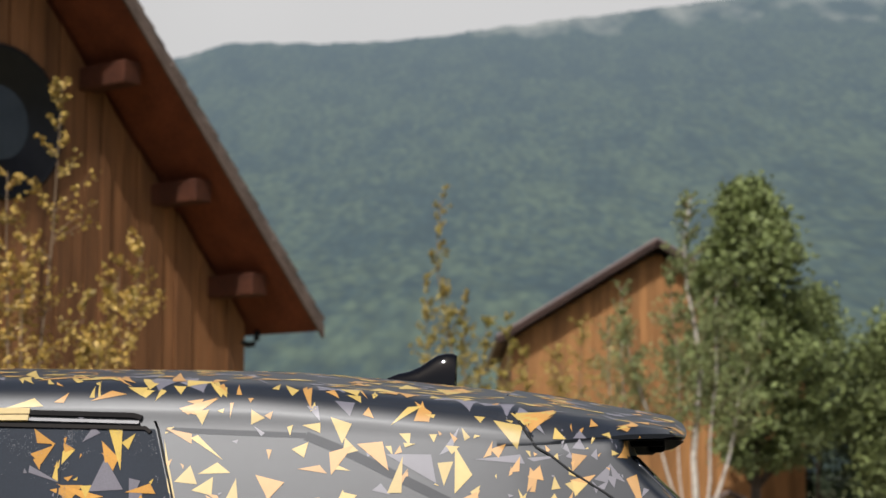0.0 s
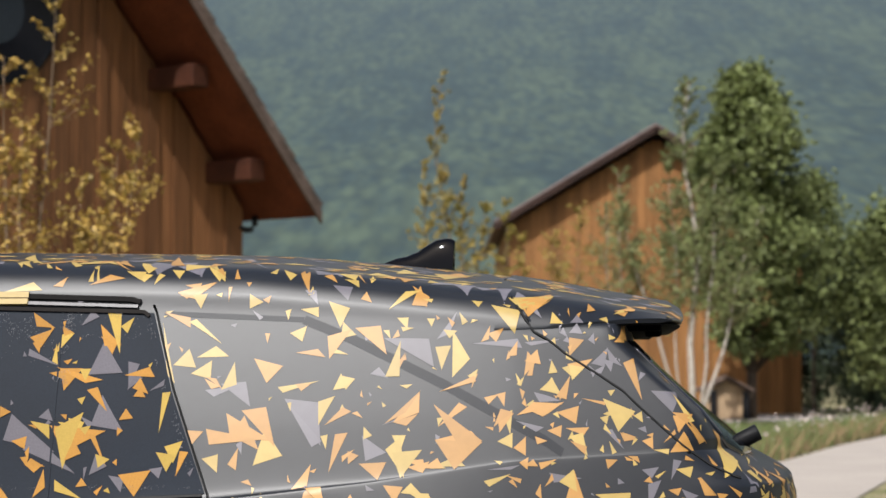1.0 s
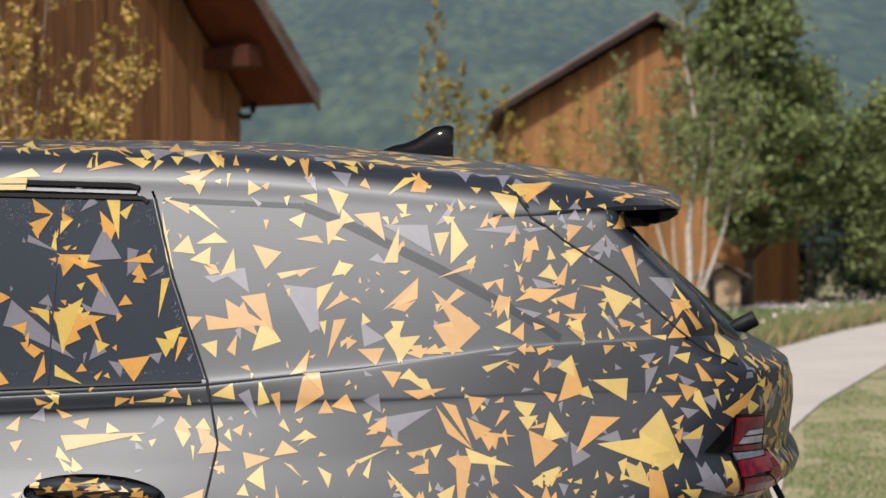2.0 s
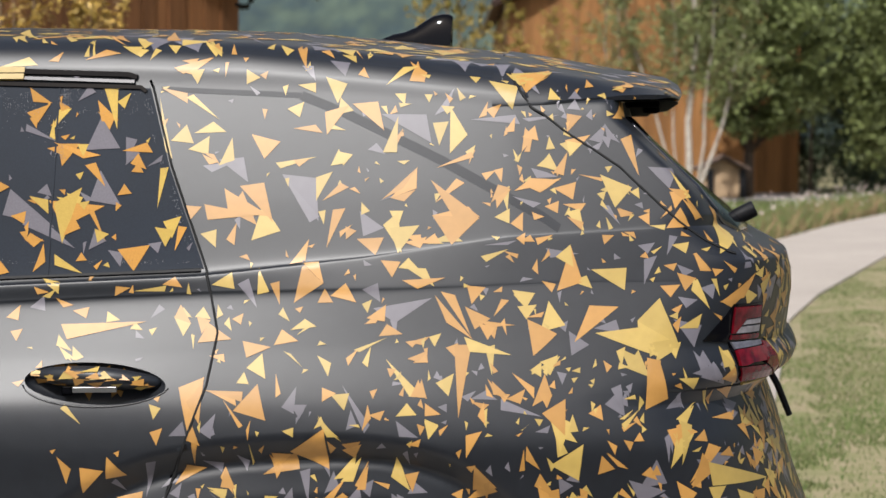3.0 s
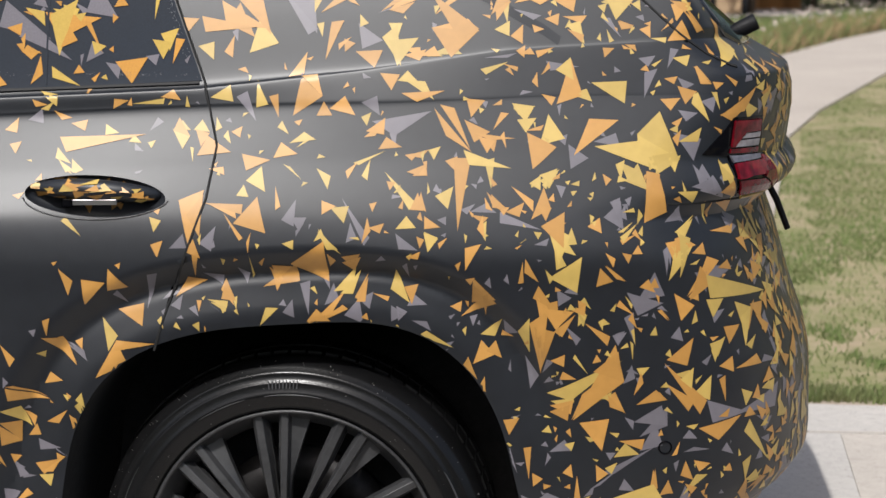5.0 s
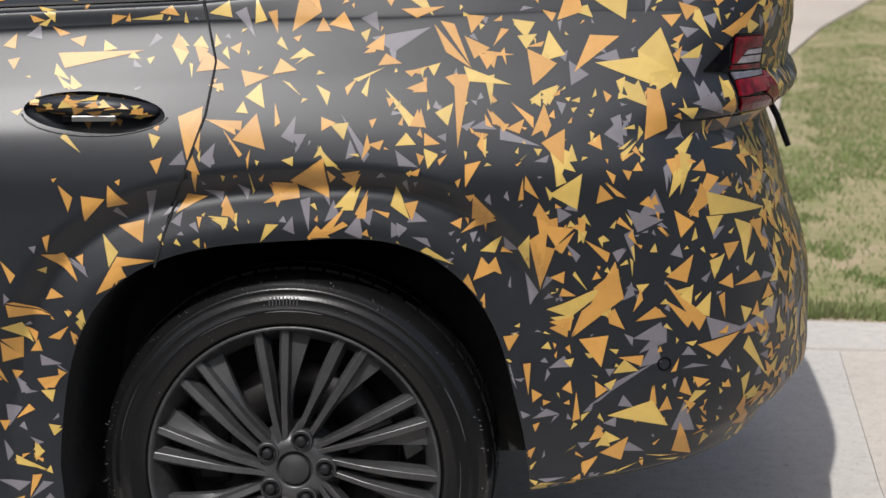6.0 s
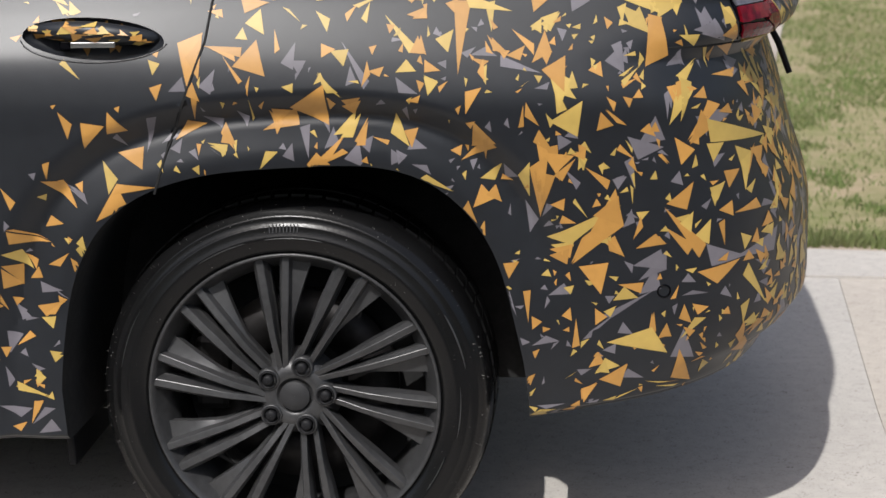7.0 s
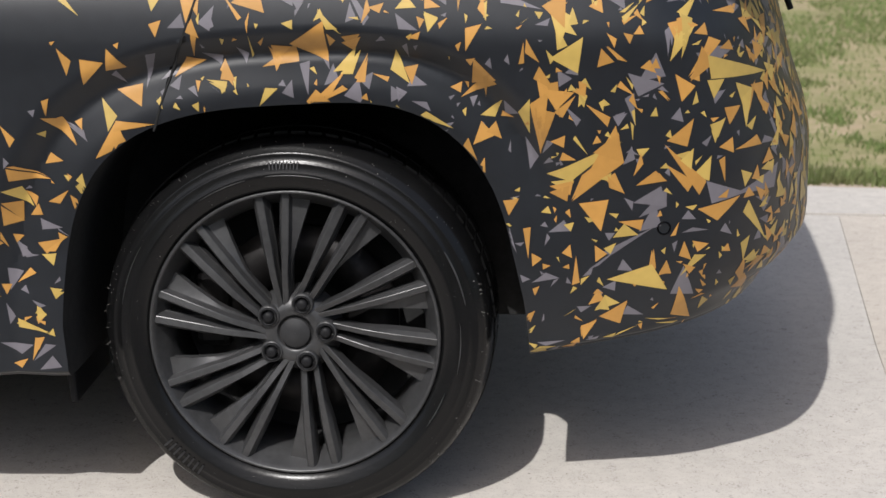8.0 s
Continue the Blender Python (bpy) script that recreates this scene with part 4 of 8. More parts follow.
    boss.materials.append(ALLOY)
    boss.shade_smooth()
    for i in range(5):
        a = radians(4 + 72 * i)
        ob = new("nut_boss", boss)
        ob.parent = wheel
        ob.location = (0.058 * math.cos(a), 0.0, 0.058 * math.sin(a))
        ob = new("wheel_nut", nut)
        ob.parent = wheel
        ob.location = (0.058 * math.cos(a), -0.001, 0.058 * math.sin(a))
    v, f = lathe([(0.09, 0.10), (0.09, 0.085), (0.185, 0.085), (0.185, 0.11), (0.09, 0.11)], 64)
    part_mesh("brake_disc", mesh_of("brake_disc", v, f), STEEL, wheel, "steel brake disc", True)
    v, f = lathe([(0.001, 0.15), (0.243, 0.15)], 48)
    part_mesh("backplate", mesh_of("backplate", v, f), WELL_BLACK, wheel)
    bm = box((0.07, 0.06, 0.15), Matrix.Translation((-0.17, 0.10, 0.02)), 0.015)
    part("brake_caliper", bm, STEEL, wheel)
    wheel.matrix_basis = pose(0, 0.03, HUB_Z, -1.0, 0, 0)
    return wheel


wheel = build_wheel()
copy_thing(wheel, pose(-2.85, 0.03, HUB_Z))
copy_thing(wheel, pose(0, 2 * MIDDLE - 0.03, HUB_Z, 0, 0, 180))
copy_thing(wheel, pose(-2.85, 2 * MIDDLE - 0.03, HUB_Z, 0, 0, 180))


# ------------------------------------------------------------------ car details
def on_rear(y, z, off=0.0):
    hit, nor, _, _ = SKIN.ray_cast(Vector((2.0, y, z)), Vector((-1, 0, 0)), 2.5)
    if hit is None:
        return None, None
    if nor.x < 0:
        nor = -nor
    return hit + nor * off, nor


def patch(poly, up, down, skin=on_skin, cell=0.02):
    """A shell over a polygon of the skin, with rim: bent to the skin in small cells."""
    bm = bmesh.new()
    bm.faces.new([bm.verts.new((a, b, 0)) for a, b in poly])
    for axis in (0, 1):
        lo, hi = min(p[axis] for p in poly), max(p[axis] for p in poly)
        k = int((hi - lo) / cell) + 1
        for i in range(1, k):
            at = [0, 0, 0]
            no = [0, 0, 0]
            at[axis], no[axis] = lo + (hi - lo) * i / k, 1
            bmesh.ops.bisect_plane(bm, geom=list(bm.verts) + list(bm.edges) + list(bm.faces), plane_co=at, plane_no=no)
    bmesh.ops.triangulate(bm, faces=bm.faces)
    flat = {}
    bad = []
    for v in bm.verts:
        P, N = skin(v.co.x, v.co.y, up if down is None else -down)
        if P is None:
            bad.append(v)
        else:
            flat[v] = (P, N)
    for v, (P, N) in flat.items():
        v.co = P
    if bad:
        bmesh.ops.delete(bm, geom=bad, context="VERTS")
    if down is not None and len(bm.faces):
        bm.normal_update()
        r = bmesh.ops.extrude_face_region(bm, geom=list(bm.faces))
        for v in r["geom"]:
            if isinstance(v, bmesh.types.BMVert):
                near = min(flat.values(), key=lambda q: (q[0] - v.co).length_squared)
                v.co = v.co + near[1] * (up + down)
    bmesh.ops.recalc_face_normals(bm, faces=bm.faces)
    return bm


def ribbon_part(name, line, width, up, down, material, parent, label="", skin=on_skin, step=0.02):
    v, f = ribbon(line, width, up, down, step, skin)
    ob = part_mesh(name, mesh_of(name, v, f), material, parent, label)
    sharpen(ob.data, 50)
    return ob


def child(name):
    for ob in car.children:
        if ob.name.split(".")[0] == name:
            return ob
    return car


door = child("rear_door")
gate = child("tailgate")
bumper = child("rear_bumper")
body = child("body")

sp = part_mesh("spoiler", SPOILER, FILM, car, "roof spoiler in the same shard-pattern film")
uv, ks = [], np.linspace(-0.985, 0.985, 33)
for x0 in np.linspace(0.40, 0.702, 9):
    for k in ks:
        x = x0 - 0.028 * abs(k) ** 8 * (x0 - 0.352) / 0.356
        under = 1.518 + 0.014 * smooth_step(0.36, 0.66, x)
        rows = car_rows(x, False)[15:]
        half = MIDDLE - float(np.interp(under + 0.006, [z for _, z in rows], [y for y, _ in rows]))
        uv.append((x, MIDDLE + half * k, under - 0.002))
part_mesh("spoiler_underside", mesh_of("spoiler_underside", uv, grid_faces(9, 33)), UNDER_BLACK, sp, "black plastic underside", True)
sharpen(SPOILER, 40)
bm = bmesh.new()
for y0, y1, x0, x1, z0 in ((0.33, 2 * MIDDLE - 0.33, 0.57, 0.660, 1.520),):
    add_box(bm, (x1 - x0, y1 - y0, 0.018), Matrix.Translation(((x0 + x1) / 2, (y0 + y1) / 2, z0 + 0.008)), 0.004)
add_box(bm, (0.03, 0.10, 0.02), Matrix.Translation((0.646, 0.42, 1.519)), 0.005)
part("brake_light_strip", bm, UNDER_BLACK, sp, "black strip under the spoiler's rear edge")

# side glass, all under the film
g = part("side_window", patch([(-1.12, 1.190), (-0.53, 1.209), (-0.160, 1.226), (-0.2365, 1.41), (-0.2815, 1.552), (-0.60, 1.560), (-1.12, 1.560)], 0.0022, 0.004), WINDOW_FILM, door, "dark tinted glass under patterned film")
sharpen(g.data)
ribbon_part("window_divider", [(-0.452, 1.556), (-0.447, 1.40), (-0.441, 1.214)], 0.0035, 0.0036, 0.004, WINDOW_FILM, door)
ribbon_part("window_moulding", [(-1.12, 1.588), (-0.60, 1.586), (-0.325, 1.577), (-0.308, 1.572)], 0.009, 0.006, 0.004, GLOSS_BLACK, door, "gloss black moulding over the side glass")
ribbon_part("window_moulding", [(-1.12, 1.574), (-0.60, 1.573), (-0.312, 1.563)], 0.0060, 0.0075, 0.004, SATIN, door, "bright satin strip over the side glass")
ribbon_part("window_moulding", [(-1.12, 1.562), (-0.60, 1.561), (-0.300, 1.553), (-0.289, 1.545)], 0.007, 0.006, 0.004, GLOSS_BLACK, door)
ribbon_part("window_seal", [(-1.12, 1.192), (-0.53, 1.207), (-0.165, 1.222)], 0.005, 0.004, 0.004, TRIM_BLACK, door)
# flush dark ribbons stand in for shade at the step of the quarter glass
ribbon_part("pillar_edge", QUARTER_GROOVE[:2], 0.010, 0.00035, 0.003, FILM_EDGE_SHADE, body, "quarter glass edge under the film, its shade laid on as a dark strip", step=0.012)
ribbon_part("pillar_edge", QUARTER_GROOVE[1:], 0.017, 0.00035, 0.003, FILM_EDGE_SHADE, body, step=0.012)
for z, off in ((1.586, 0.0072), (1.5725, 0.0102)):
    ribbon_part("film_print", [(-0.66, z), (-0.52, z)], 0.0105, off, 0.0, PRINT_YELLOW, door, "yellow shard printed across the moulding")
# black beads laid over the print, standing in for the dark of panel gaps
ribbon_part("door_seal", DOOR_GAP[1:], 0.0036, 0.0022, 0.004, WELL_BLACK, door)
ribbon_part("gate_seal", GATE_GAP[1:], 0.0036, 0.0022, 0.004, WELL_BLACK, gate)
ribbon_part("bumper_seal", LAMP_GAP, 0.0035, 0.0012, 0.004, WELL_BLACK, bumper)
rw = part("rear_window", patch([(0.262, 1.500), (0.205, 1.36), (0.235, 1.310), (0.285, 1.286), (2 * MIDDLE - 0.285, 1.286), (2 * MIDDLE - 0.235, 1.310), (2 * MIDDLE - 0.205, 1.36), (2 * MIDDLE - 0.262, 1.500)], 0.003, 0.004, on_rear, 0.05),
          GLASS_DARK, gate, "dark rear window glass")
rw.data.shade_smooth()

def build_flecks():
    """Dried dust and drops on the side glass, thickest along its top and its edges."""
    rnd = random.Random(9)
    v, f = [], []
    for i in range(1500):
        kind = rnd.random()
        if kind < 0.42:
            x, z = rnd.uniform(-0.66, -0.30), 1.552 - 0.05 * rnd.random() ** 1.6
        elif kind < 0.64:
            x, z = rnd.gauss(-0.438, 0.006), rnd.uniform(1.42, 1.55)
        elif kind < 0.78:
            z = rnd.uniform(1.23, 1.55)
            x = float(np.interp(z, [1.226, 1.41, 1.552], [-0.166, -0.242, -0.288])) - 0.012 * rnd.random() ** 2
        elif kind < 0.88:
            x, z = rnd.uniform(-0.62, -0.18), 1.232 + 0.008 * rnd.random()
        else:
            x, z = rnd.uniform(-0.66, -0.46), rnd.uniform(1.44, 1.55)
        if z < 1.228 or noise.noise(Vector((x * 22, z * 30, 4))) < -0.05:
            continue
        w, h = rnd.uniform(0.0002, 0.0008), rnd.uniform(0.0003, 0.0011)
        c = [on_flank(x + a * w, z + b * h, 0.0052)[0] for a, b in ((-1, -0.3), (0.2, -1), (1, 0.2), (-0.1, 1))]
        k = len(v)
        v += c
        f.append((k, k + 1, k + 2, k + 3))
    tagged(part_mesh("dust_flecks", mesh_of("dust_flecks", v, f), DUST, door, "pale dried dust on the glass"), kind="stuff")


build_flecks()

# tail lamp: black bezel, red and clear lenses in two tiers
lamp = part("tail_lamp", patch([(0.766, 1.099), (0.817, 1.142), (0.836, 1.163), (0.925, 1.162), (0.938, 1.096), (0.960, 1.091), (1.004, 1.036), (0.992, 1.022), (0.845, 1.022), (0.826, 1.094)], 0.0025, 0.004), GLOSS_BLACK, car, "red and clear tail lamp in a black bezel")
part("lens", patch([(0.837, 1.157), (0.915, 1.157), (0.916, 1.136), (0.868, 1.135), (0.840, 1.110), (0.832, 1.110)], 0.007, 0.003), RED_LENS, lamp, "red lens")
part("lens", patch([(0.872, 1.1335), (0.917, 1.134), (0.918, 1.125), (0.857, 1.1245)], 0.0065, 0.003), CLEAR_LENS, lamp, "clear lens")
part("lens", patch([(0.852, 1.1215), (0.918, 1.1215), (0.917, 1.110), (0.842, 1.110)], 0.0065, 0.003), CLEAR_LENS, lamp, "clear lens")
part("lens", patch([(0.831, 1.107), (0.920, 1.106), (0.919, 1.097), (0.828, 1.099)], 0.006, 0.003), RED_LENS, lamp, "red lens")
part("lens", patch([(0.830, 1.095), (0.930, 1.092), (0.930, 1.081), (0.837, 1.079)], 0.0065, 0.003), SMOKY_LENS, lamp, "smoky clear lens")
part("lens", patch([(0.838, 1.077), (0.931, 1.078), (0.921, 1.054), (0.839, 1.053)], 0.0085, 0.003), RED_LENS, lamp, "bright red lens")
part("lens", patch([(0.934, 1.090), (0.954, 1.088), (0.994, 1.038), (0.986, 1.027), (0.926, 1.052), (0.935, 1.078)], 0.0065, 0.003), RED_LENS, lamp, "red lens")
part("lens", patch([(0.842, 1.050), (0.924, 1.049), (0.980, 1.028), (0.850, 1.026)], 0.0060, 0.003), RED_LENS, lamp, "dark red lens")
ribbon_part("film_print", [(0.960, 1.093), (1.006, 1.038), (0.996, 1.020), (0.940, 1.018), (0.870, 1.017)], 0.004, 0.0040, 0.0, PRINT_YELLOW, lamp, "thin yellow film edge round the lamp", step=0.012)

# door handle in its cup
P, N = on_flank(*HANDLE)
v, f = [], []
pts, rad = [], []
for i in range(25):
    t = i / 24
    x = -0.116 + 0.226 * t
    pts.append(P + Vector((x, 0.020 - 0.026 * math.sin(math.pi * min(1, t * 1.02)) ** 0.7, 0.010 + 0.006 * math.sin(math.pi * t) - 0.012 * t)))
    rad.append(0.008 + 0.011 * math.sin(math.pi * t) ** 0.6)
tube(v, f, pts, rad, 12)
handle = part_mesh("door_handle", mesh_of("door_handle", v, f), FILM, door, "pull handle in patterned film", True)
bm = box((0.080, 0.004, 0.0105), Matrix.Translation(P + Vector((0.000, -0.0145, -0.011))) @ Matrix.Rotation(-0.02, 4, "Y"), 0.0018)
part("handle_insert", bm, CHROME, handle, "bright metal insert")
bm = box((0.020, 0.006, 0.018), Matrix.Translation(P + Vector((-0.052, -0.004, -0.014))), 0.004)
part("key_cover", bm, GLOSS_BLACK, handle)


def shard_verts(x, z, turn, long, wide, skew):
    """Corners of a long triangle: middle of its foot, bearing of its tip, length, breadth of the foot, slant of the foot."""
    a, b = radians(turn), radians(turn + 90 + skew)
    d, e = Vector((math.cos(a), math.sin(a))), Vector((math.cos(b), math.sin(b)))
    foot = Vector((x, z))
    return [foot + d * long, foot + e * (wide / 2), foot - e * (wide / 2)]


def handle_print():
    """Shards over the grip and in the cup behind it."""
    rnd = random.Random(12)
    for tint, count in ((PRINT_ORANGE, 15), (PRINT_YELLOW, 9)):
        v, f = [], []
        for i in range(count):
            t = 0.05 + 0.9 * (i + rnd.random() * 0.8) / count
            k = t * 24
            i0 = min(int(k), 23)
            c = pts[i0].lerp(pts[i0 + 1], k - i0)
            r = rad[i0] + (0.0012 if tint is PRINT_ORANGE else 0.0015)
            a0 = rnd.uniform(-2.6, -1.0)
            b = len(v)
            w = rnd.uniform(0.010, 0.024)
            for dx, da in ((-w, 0.0), (w * 0.8, rnd.uniform(-0.3, 0.3)), (rnd.uniform(-w, w), rnd.choice((-1, 1)) * rnd.uniform(0.5, 0.9))):
                a = a0 + da
                v.append(c + Vector((dx, r * math.sin(a), r * math.cos(a))))
            f.append((b, b + 1, b + 2))
        part_mesh("film_print", mesh_of("film_print", v, f), tint, handle)
    v, f = [], []
    mid = P + Vector((0, -0.004, 0))
    for i in range(16):
        x0, z0 = rnd.uniform(-0.10, 0.10), rnd.choice((1, 1, 1, -1)) * rnd.uniform(0.014, 0.032)
        tri = shard_verts(x0, z0, rnd.uniform(0, 360), rnd.uniform(0.014, 0.030), rnd.uniform(0.010, 0.018), rnd.uniform(-30, 30))
        if any((q.x / 0.127) ** 2 + (q.y / 0.0385) ** 2 > 0.97 for q in tri):
            continue
        b = len(v)
        n = 4
        for i1 in range(n + 1):
            for j1 in range(n + 1 - i1):
                q = tri[0] + (tri[1] - tri[0]) * (i1 / n) + (tri[2] - tri[0]) * (j1 / n)
                dep = 0.036 * math.sqrt(max(0.0, 1 - (q.x / 0.129) ** 2 - (q.y / 0.040) ** 2))
                v.append(mid + Vector((q.x, dep - 0.0012, q.y)))
        row = lambda a: b + a * (n + 1) - a * (a - 1) // 2
        for i1 in range(n):
            for j1 in range(n - i1):
                f.append((row(i1) + j1, row(i1 + 1) + j1, row(i1) + j1 + 1))
                if i1 + j1 < n - 1:
                    f.append((row(i1 + 1) + j1, row(i1 + 1) + j1 + 1, row(i1) + j1 + 1))
    part_mesh("film_print", mesh_of("film_print", v, f), PRINT_ORANGE, handle, smooth=True)


handle_print()
# thin grey tube stands in for the lit lower lip of the cup
rim = [(HANDLE[0] + 0.131 * math.cos(a), HANDLE[1] + 0.0415 * math.sin(a)) for a in np.linspace(math.pi * 1.04, math.pi * 1.92, 26)]
v, f = [], []
tube(v, f, [on_flank(a, b, 0.0005)[0] for a, b in rim], [0.0016] * len(rim), 6)
part_mesh("handle_rim", mesh_of("handle_rim", v, f), ALLOY, handle, "grey line in place of light on the handle cup's lower lip", True)

# aerial fin
def build_fin():
    """Shark fin: rings along the car, each a narrow rounded gable."""
    crest = [(0.056, 0.004), (0.080, 0.016), (0.105, 0.023), (0.130, 0.036), (0.150, 0.052), (0.170, 0.066), (0.190, 0.072), (0.205, 0.073), (0.2135, 0.069), (0.2125, 0.045), (0.208, 0.022), (0.211, 0.0)]
    v = []
    n = 13
    for i, (x, h) in enumerate(crest):
        base = roof_z(x, MIDDLE) - 0.003
        wide = 0.020 * smooth_step(0.03, 0.13, x)
        for a in np.linspace(0, math.pi, n):
            c, sn = math.cos(a), math.sin(a)
            flank = abs(c) ** 1.2
            v.append((x - 0.004 * (1 - sn), MIDDLE - math.copysign(wide * flank + 0.004 * abs(c), c), base + (h + 0.003) * sn ** 1.1))
    f = grid_faces(len(crest), n)
    f.append(tuple(range(n)))
    f.append(tuple(reversed([(len(crest) - 1) * n + i for i in range(n)])))
    ob = part_mesh("antenna", mesh_of("antenna", v, f), GLOSS_BLACK, body, "gloss black shark-fin aerial")
    sharpen(ob.data, 60)


build_fin()

# camera barrel on the tailgate, wiper arm end under the lip, sensor, flaps
v, f = [], []
tube(v, f, [(0.795, 0.50, 1.290), (0.812, 0.50, 1.302), (0.850, 0.50, 1.322), (0.852, 0.50, 1.323)], [0.011, 0.0165, 0.0165, 0.0145], 20)
ob = part_mesh("rear_camera", mesh_of("rear_camera", v, f), TRIM_BLACK, gate, "black camera barrel")
sharpen(ob.data, 40)
v, f = [], []
tube(v, f, [(0.872, 0.42, 1.02), (0.894, 0.42, 0.980), (0.917, 0.42, 0.922)], [0.006, 0.0065, 0.006], 8)
part_mesh("tow_strap", mesh_of("tow_strap", v, f), TRIM_BLACK, bumper, "black strap hanging at the tail")
P, N = on_skin(0.697, 0.571)
v, f = lathe([(0.0135, 0.002), (0.013, -0.0015), (0.0105, -0.002), (0.009, 0.002), (0.0005, 0.002)], 24)
ob = part_mesh("parking_sensor", mesh_of("parking_sensor", v, f), GLOSS_BLACK, bumper, "round parking sensor", True)
ob.matrix_basis = Matrix.Translation(P) @ Vector((0, -1, 0)).rotation_difference(N).to_matrix().to_4x4()
for x, z0, z1, y1 in ((-0.437, 0.205, 0.50, 0.27),):
    bm = box((0.016, y1 - 0.03, z1 - z0), Matrix.Translation((x, (0.03 + y1) / 2, (z0 + z1) / 2)) @ Matrix.Rotation(-0.06, 4, "Y"), 0.005)
    part("mud_flap", bm, TRIM_BLACK, body, "black plastic arch flap")

# ------------------------------------------------------------------ the print on the film
YELLOW, ORANGE, GREY = 0, 1, 2
LAYER = [0]
PRINTS = {}


def lay(tint, tri, skin, panel, far=False):
    k = LAYER[0] = LAYER[0] + 1
    off = 0.0006 + 0.00045 * ((k * 37) % 101) / 101 + (0.0, 0.0001, -0.0003)[tint] + (0.0028 if panel == "glass" else 0.0)
    n = max(1, math.ceil(max((tri[i] - tri[i - 1]).length for i in range(3)) / 0.010))
    store = PRINTS.setdefault((panel, tint), ([], []))
    base = len(store[0])
    idx, pts = {}, []
    for i in range(n + 1):
        for j in range(n + 1 - i):
            p = tri[0] + (tri[1] - tri[0]) * (i / n) + (tri[2] - tri[0]) * (j / n)
            P, N = skin(p.x, p.y, off)
            if P is None:
                idx[i, j] = None
                continue
            if far:
                P = Vector((P.x, 2 * MIDDLE - P.y, P.z))
            idx[i, j] = (base + len(pts), P, p)
            pts.append(P)
    faces = []

    def tri_ok(q):
        if any(t is None for t in q):
            return False
        c = (q[0][2] + q[1][2] + q[2][2]) / 3
        if skin is on_skin or skin is on_flank:
            for cx in (0.01, -2.85):
                if abs(c.x - cx) < 0.48 and past_arch(c.x - cx, c.y)[0] < 0.003 or (c.y < 0.39 and abs(c.x - cx) < 0.425):
                    return False
            if ((c.x - HANDLE[0]) / 0.131) ** 2 + ((c.y - HANDLE[1]) / 0.041) ** 2 < 1:
                return False
        return max((q[i][1] - q[i - 1][1]).length for i in range(3)) < 0.034

    for i in range(n):
        for j in range(n - i):
            q = (idx[i, j], idx[i + 1, j], idx[i, j + 1])
            if tri_ok(q):
                faces.append(tuple(t[0] for t in q))
            if i + j < n - 1:
                q = (idx[i + 1, j], idx[i + 1, j + 1], idx[i, j + 1])
                if tri_ok(q):
                    faces.append(tuple(t[0] for t in q))
    store[0].extend(pts)
    store[1].extend(faces)


def panel_of(x, z):
    if z > 1.05 and x > 0.60:
        return "gate"
    if x > 0.45:
        return "bumper" if z < 1.01 else "body"
    gx = float(np.interp(z, [b for _, b in reversed(DOOR_GAP)], [a for a, _ in reversed(DOOR_GAP)]))
    if x < gx and z < 1.58:
        return "glass" if z > belt_z(x) + 0.01 else "door"
    return "body"


def belt_z(x):
    return lerp_table(BELT_LINE, x)


SEEN = []


def shard(tint, x, z, turn, long, wide, skew):
    """A printed shard on the near flank, in centimetres and degrees."""
    tri = shard_verts(x / 100, z / 100, turn, long / 100, wide / 100, skew)
    c = (tri[0] + tri[1] + tri[2]) / 3
    SEEN.append((c.x, c.y, (long + wide) / 500))
    lay(tint, tri, on_skin, panel_of(c.x, c.y))


shard(ORANGE, -45.8, 122.7, 84, 4.2, 2.8, 47)
shard(ORANGE, 18.8, 122.5, 150, 3.3, 3.1, 3)
shard(YELLOW, 22.3, 122.8, -44, 4.7, 3.5, -48)
shard(ORANGE, 0.9, 123.6, 66, 4.6, 2.8, 34)
shard(ORANGE, 3.4, 123.7, -56, 4.4, 2.8, -29)
shard(YELLOW, 20.0, 123.7, -23, 3.3, 2.5, -22)
shard(ORANGE, -30.2, 123.9, 33, 5.0, 5.0, 7)
shard(YELLOW, -43.1, 124.0, -25, 5.9, 2.0, 31)
shard(GREY, -30.9, 124.0, 147, 3.2, 2.5, 25)
shard(YELLOW, 34.3, 124.4, 22, 4.7, 1.4, 23)
shard(ORANGE, 15.6, 126.6, 163, 4.4, 3.4, -7)
shard(ORANGE, -11.5, 127.2, 75, 3.6, 1.9, -18)
shard(YELLOW, 18.1, 127.6, 31, 5.3, 4.8, -10)
shard(YELLOW, 24.8, 127.6, -13, 2.3, 1.7, -35)
shard(YELLOW, -34.6, 127.8, 135, 2.4, 2.5, -7)
shard(YELLOW, -22.5, 127.8, 145, 3.5, 3.3, 10)
shard(ORANGE, 23.1, 127.8, 169, 3.3, 1.8, 21)
shard(ORANGE, -48.4, 128.1, -15, 3.3, 1.6, -19)
shard(GREY, -35.1, 128.4, -127, 3.3, 3.1, -6)
shard(YELLOW, -5.1, 128.4, 99, 5.7, 5.5, 9)
shard(YELLOW, -15.6, 129.1, -62, 3.2, 3.0, -13)
shard(GREY, 14.4, 129.1, 125, 4.6, 4.0, -13)
shard(ORANGE, 26.7, 129.5, 18, 7.0, 6.4, 17)
shard(ORANGE, 10.3, 129.7, -113, 2.1, 2.2, 2)
shard(ORANGE, -20.3, 129.9, -105, 4.6, 1.6, 8)
shard(ORANGE, -39.7, 130.8, -131, 3.4, 2.9, -16)
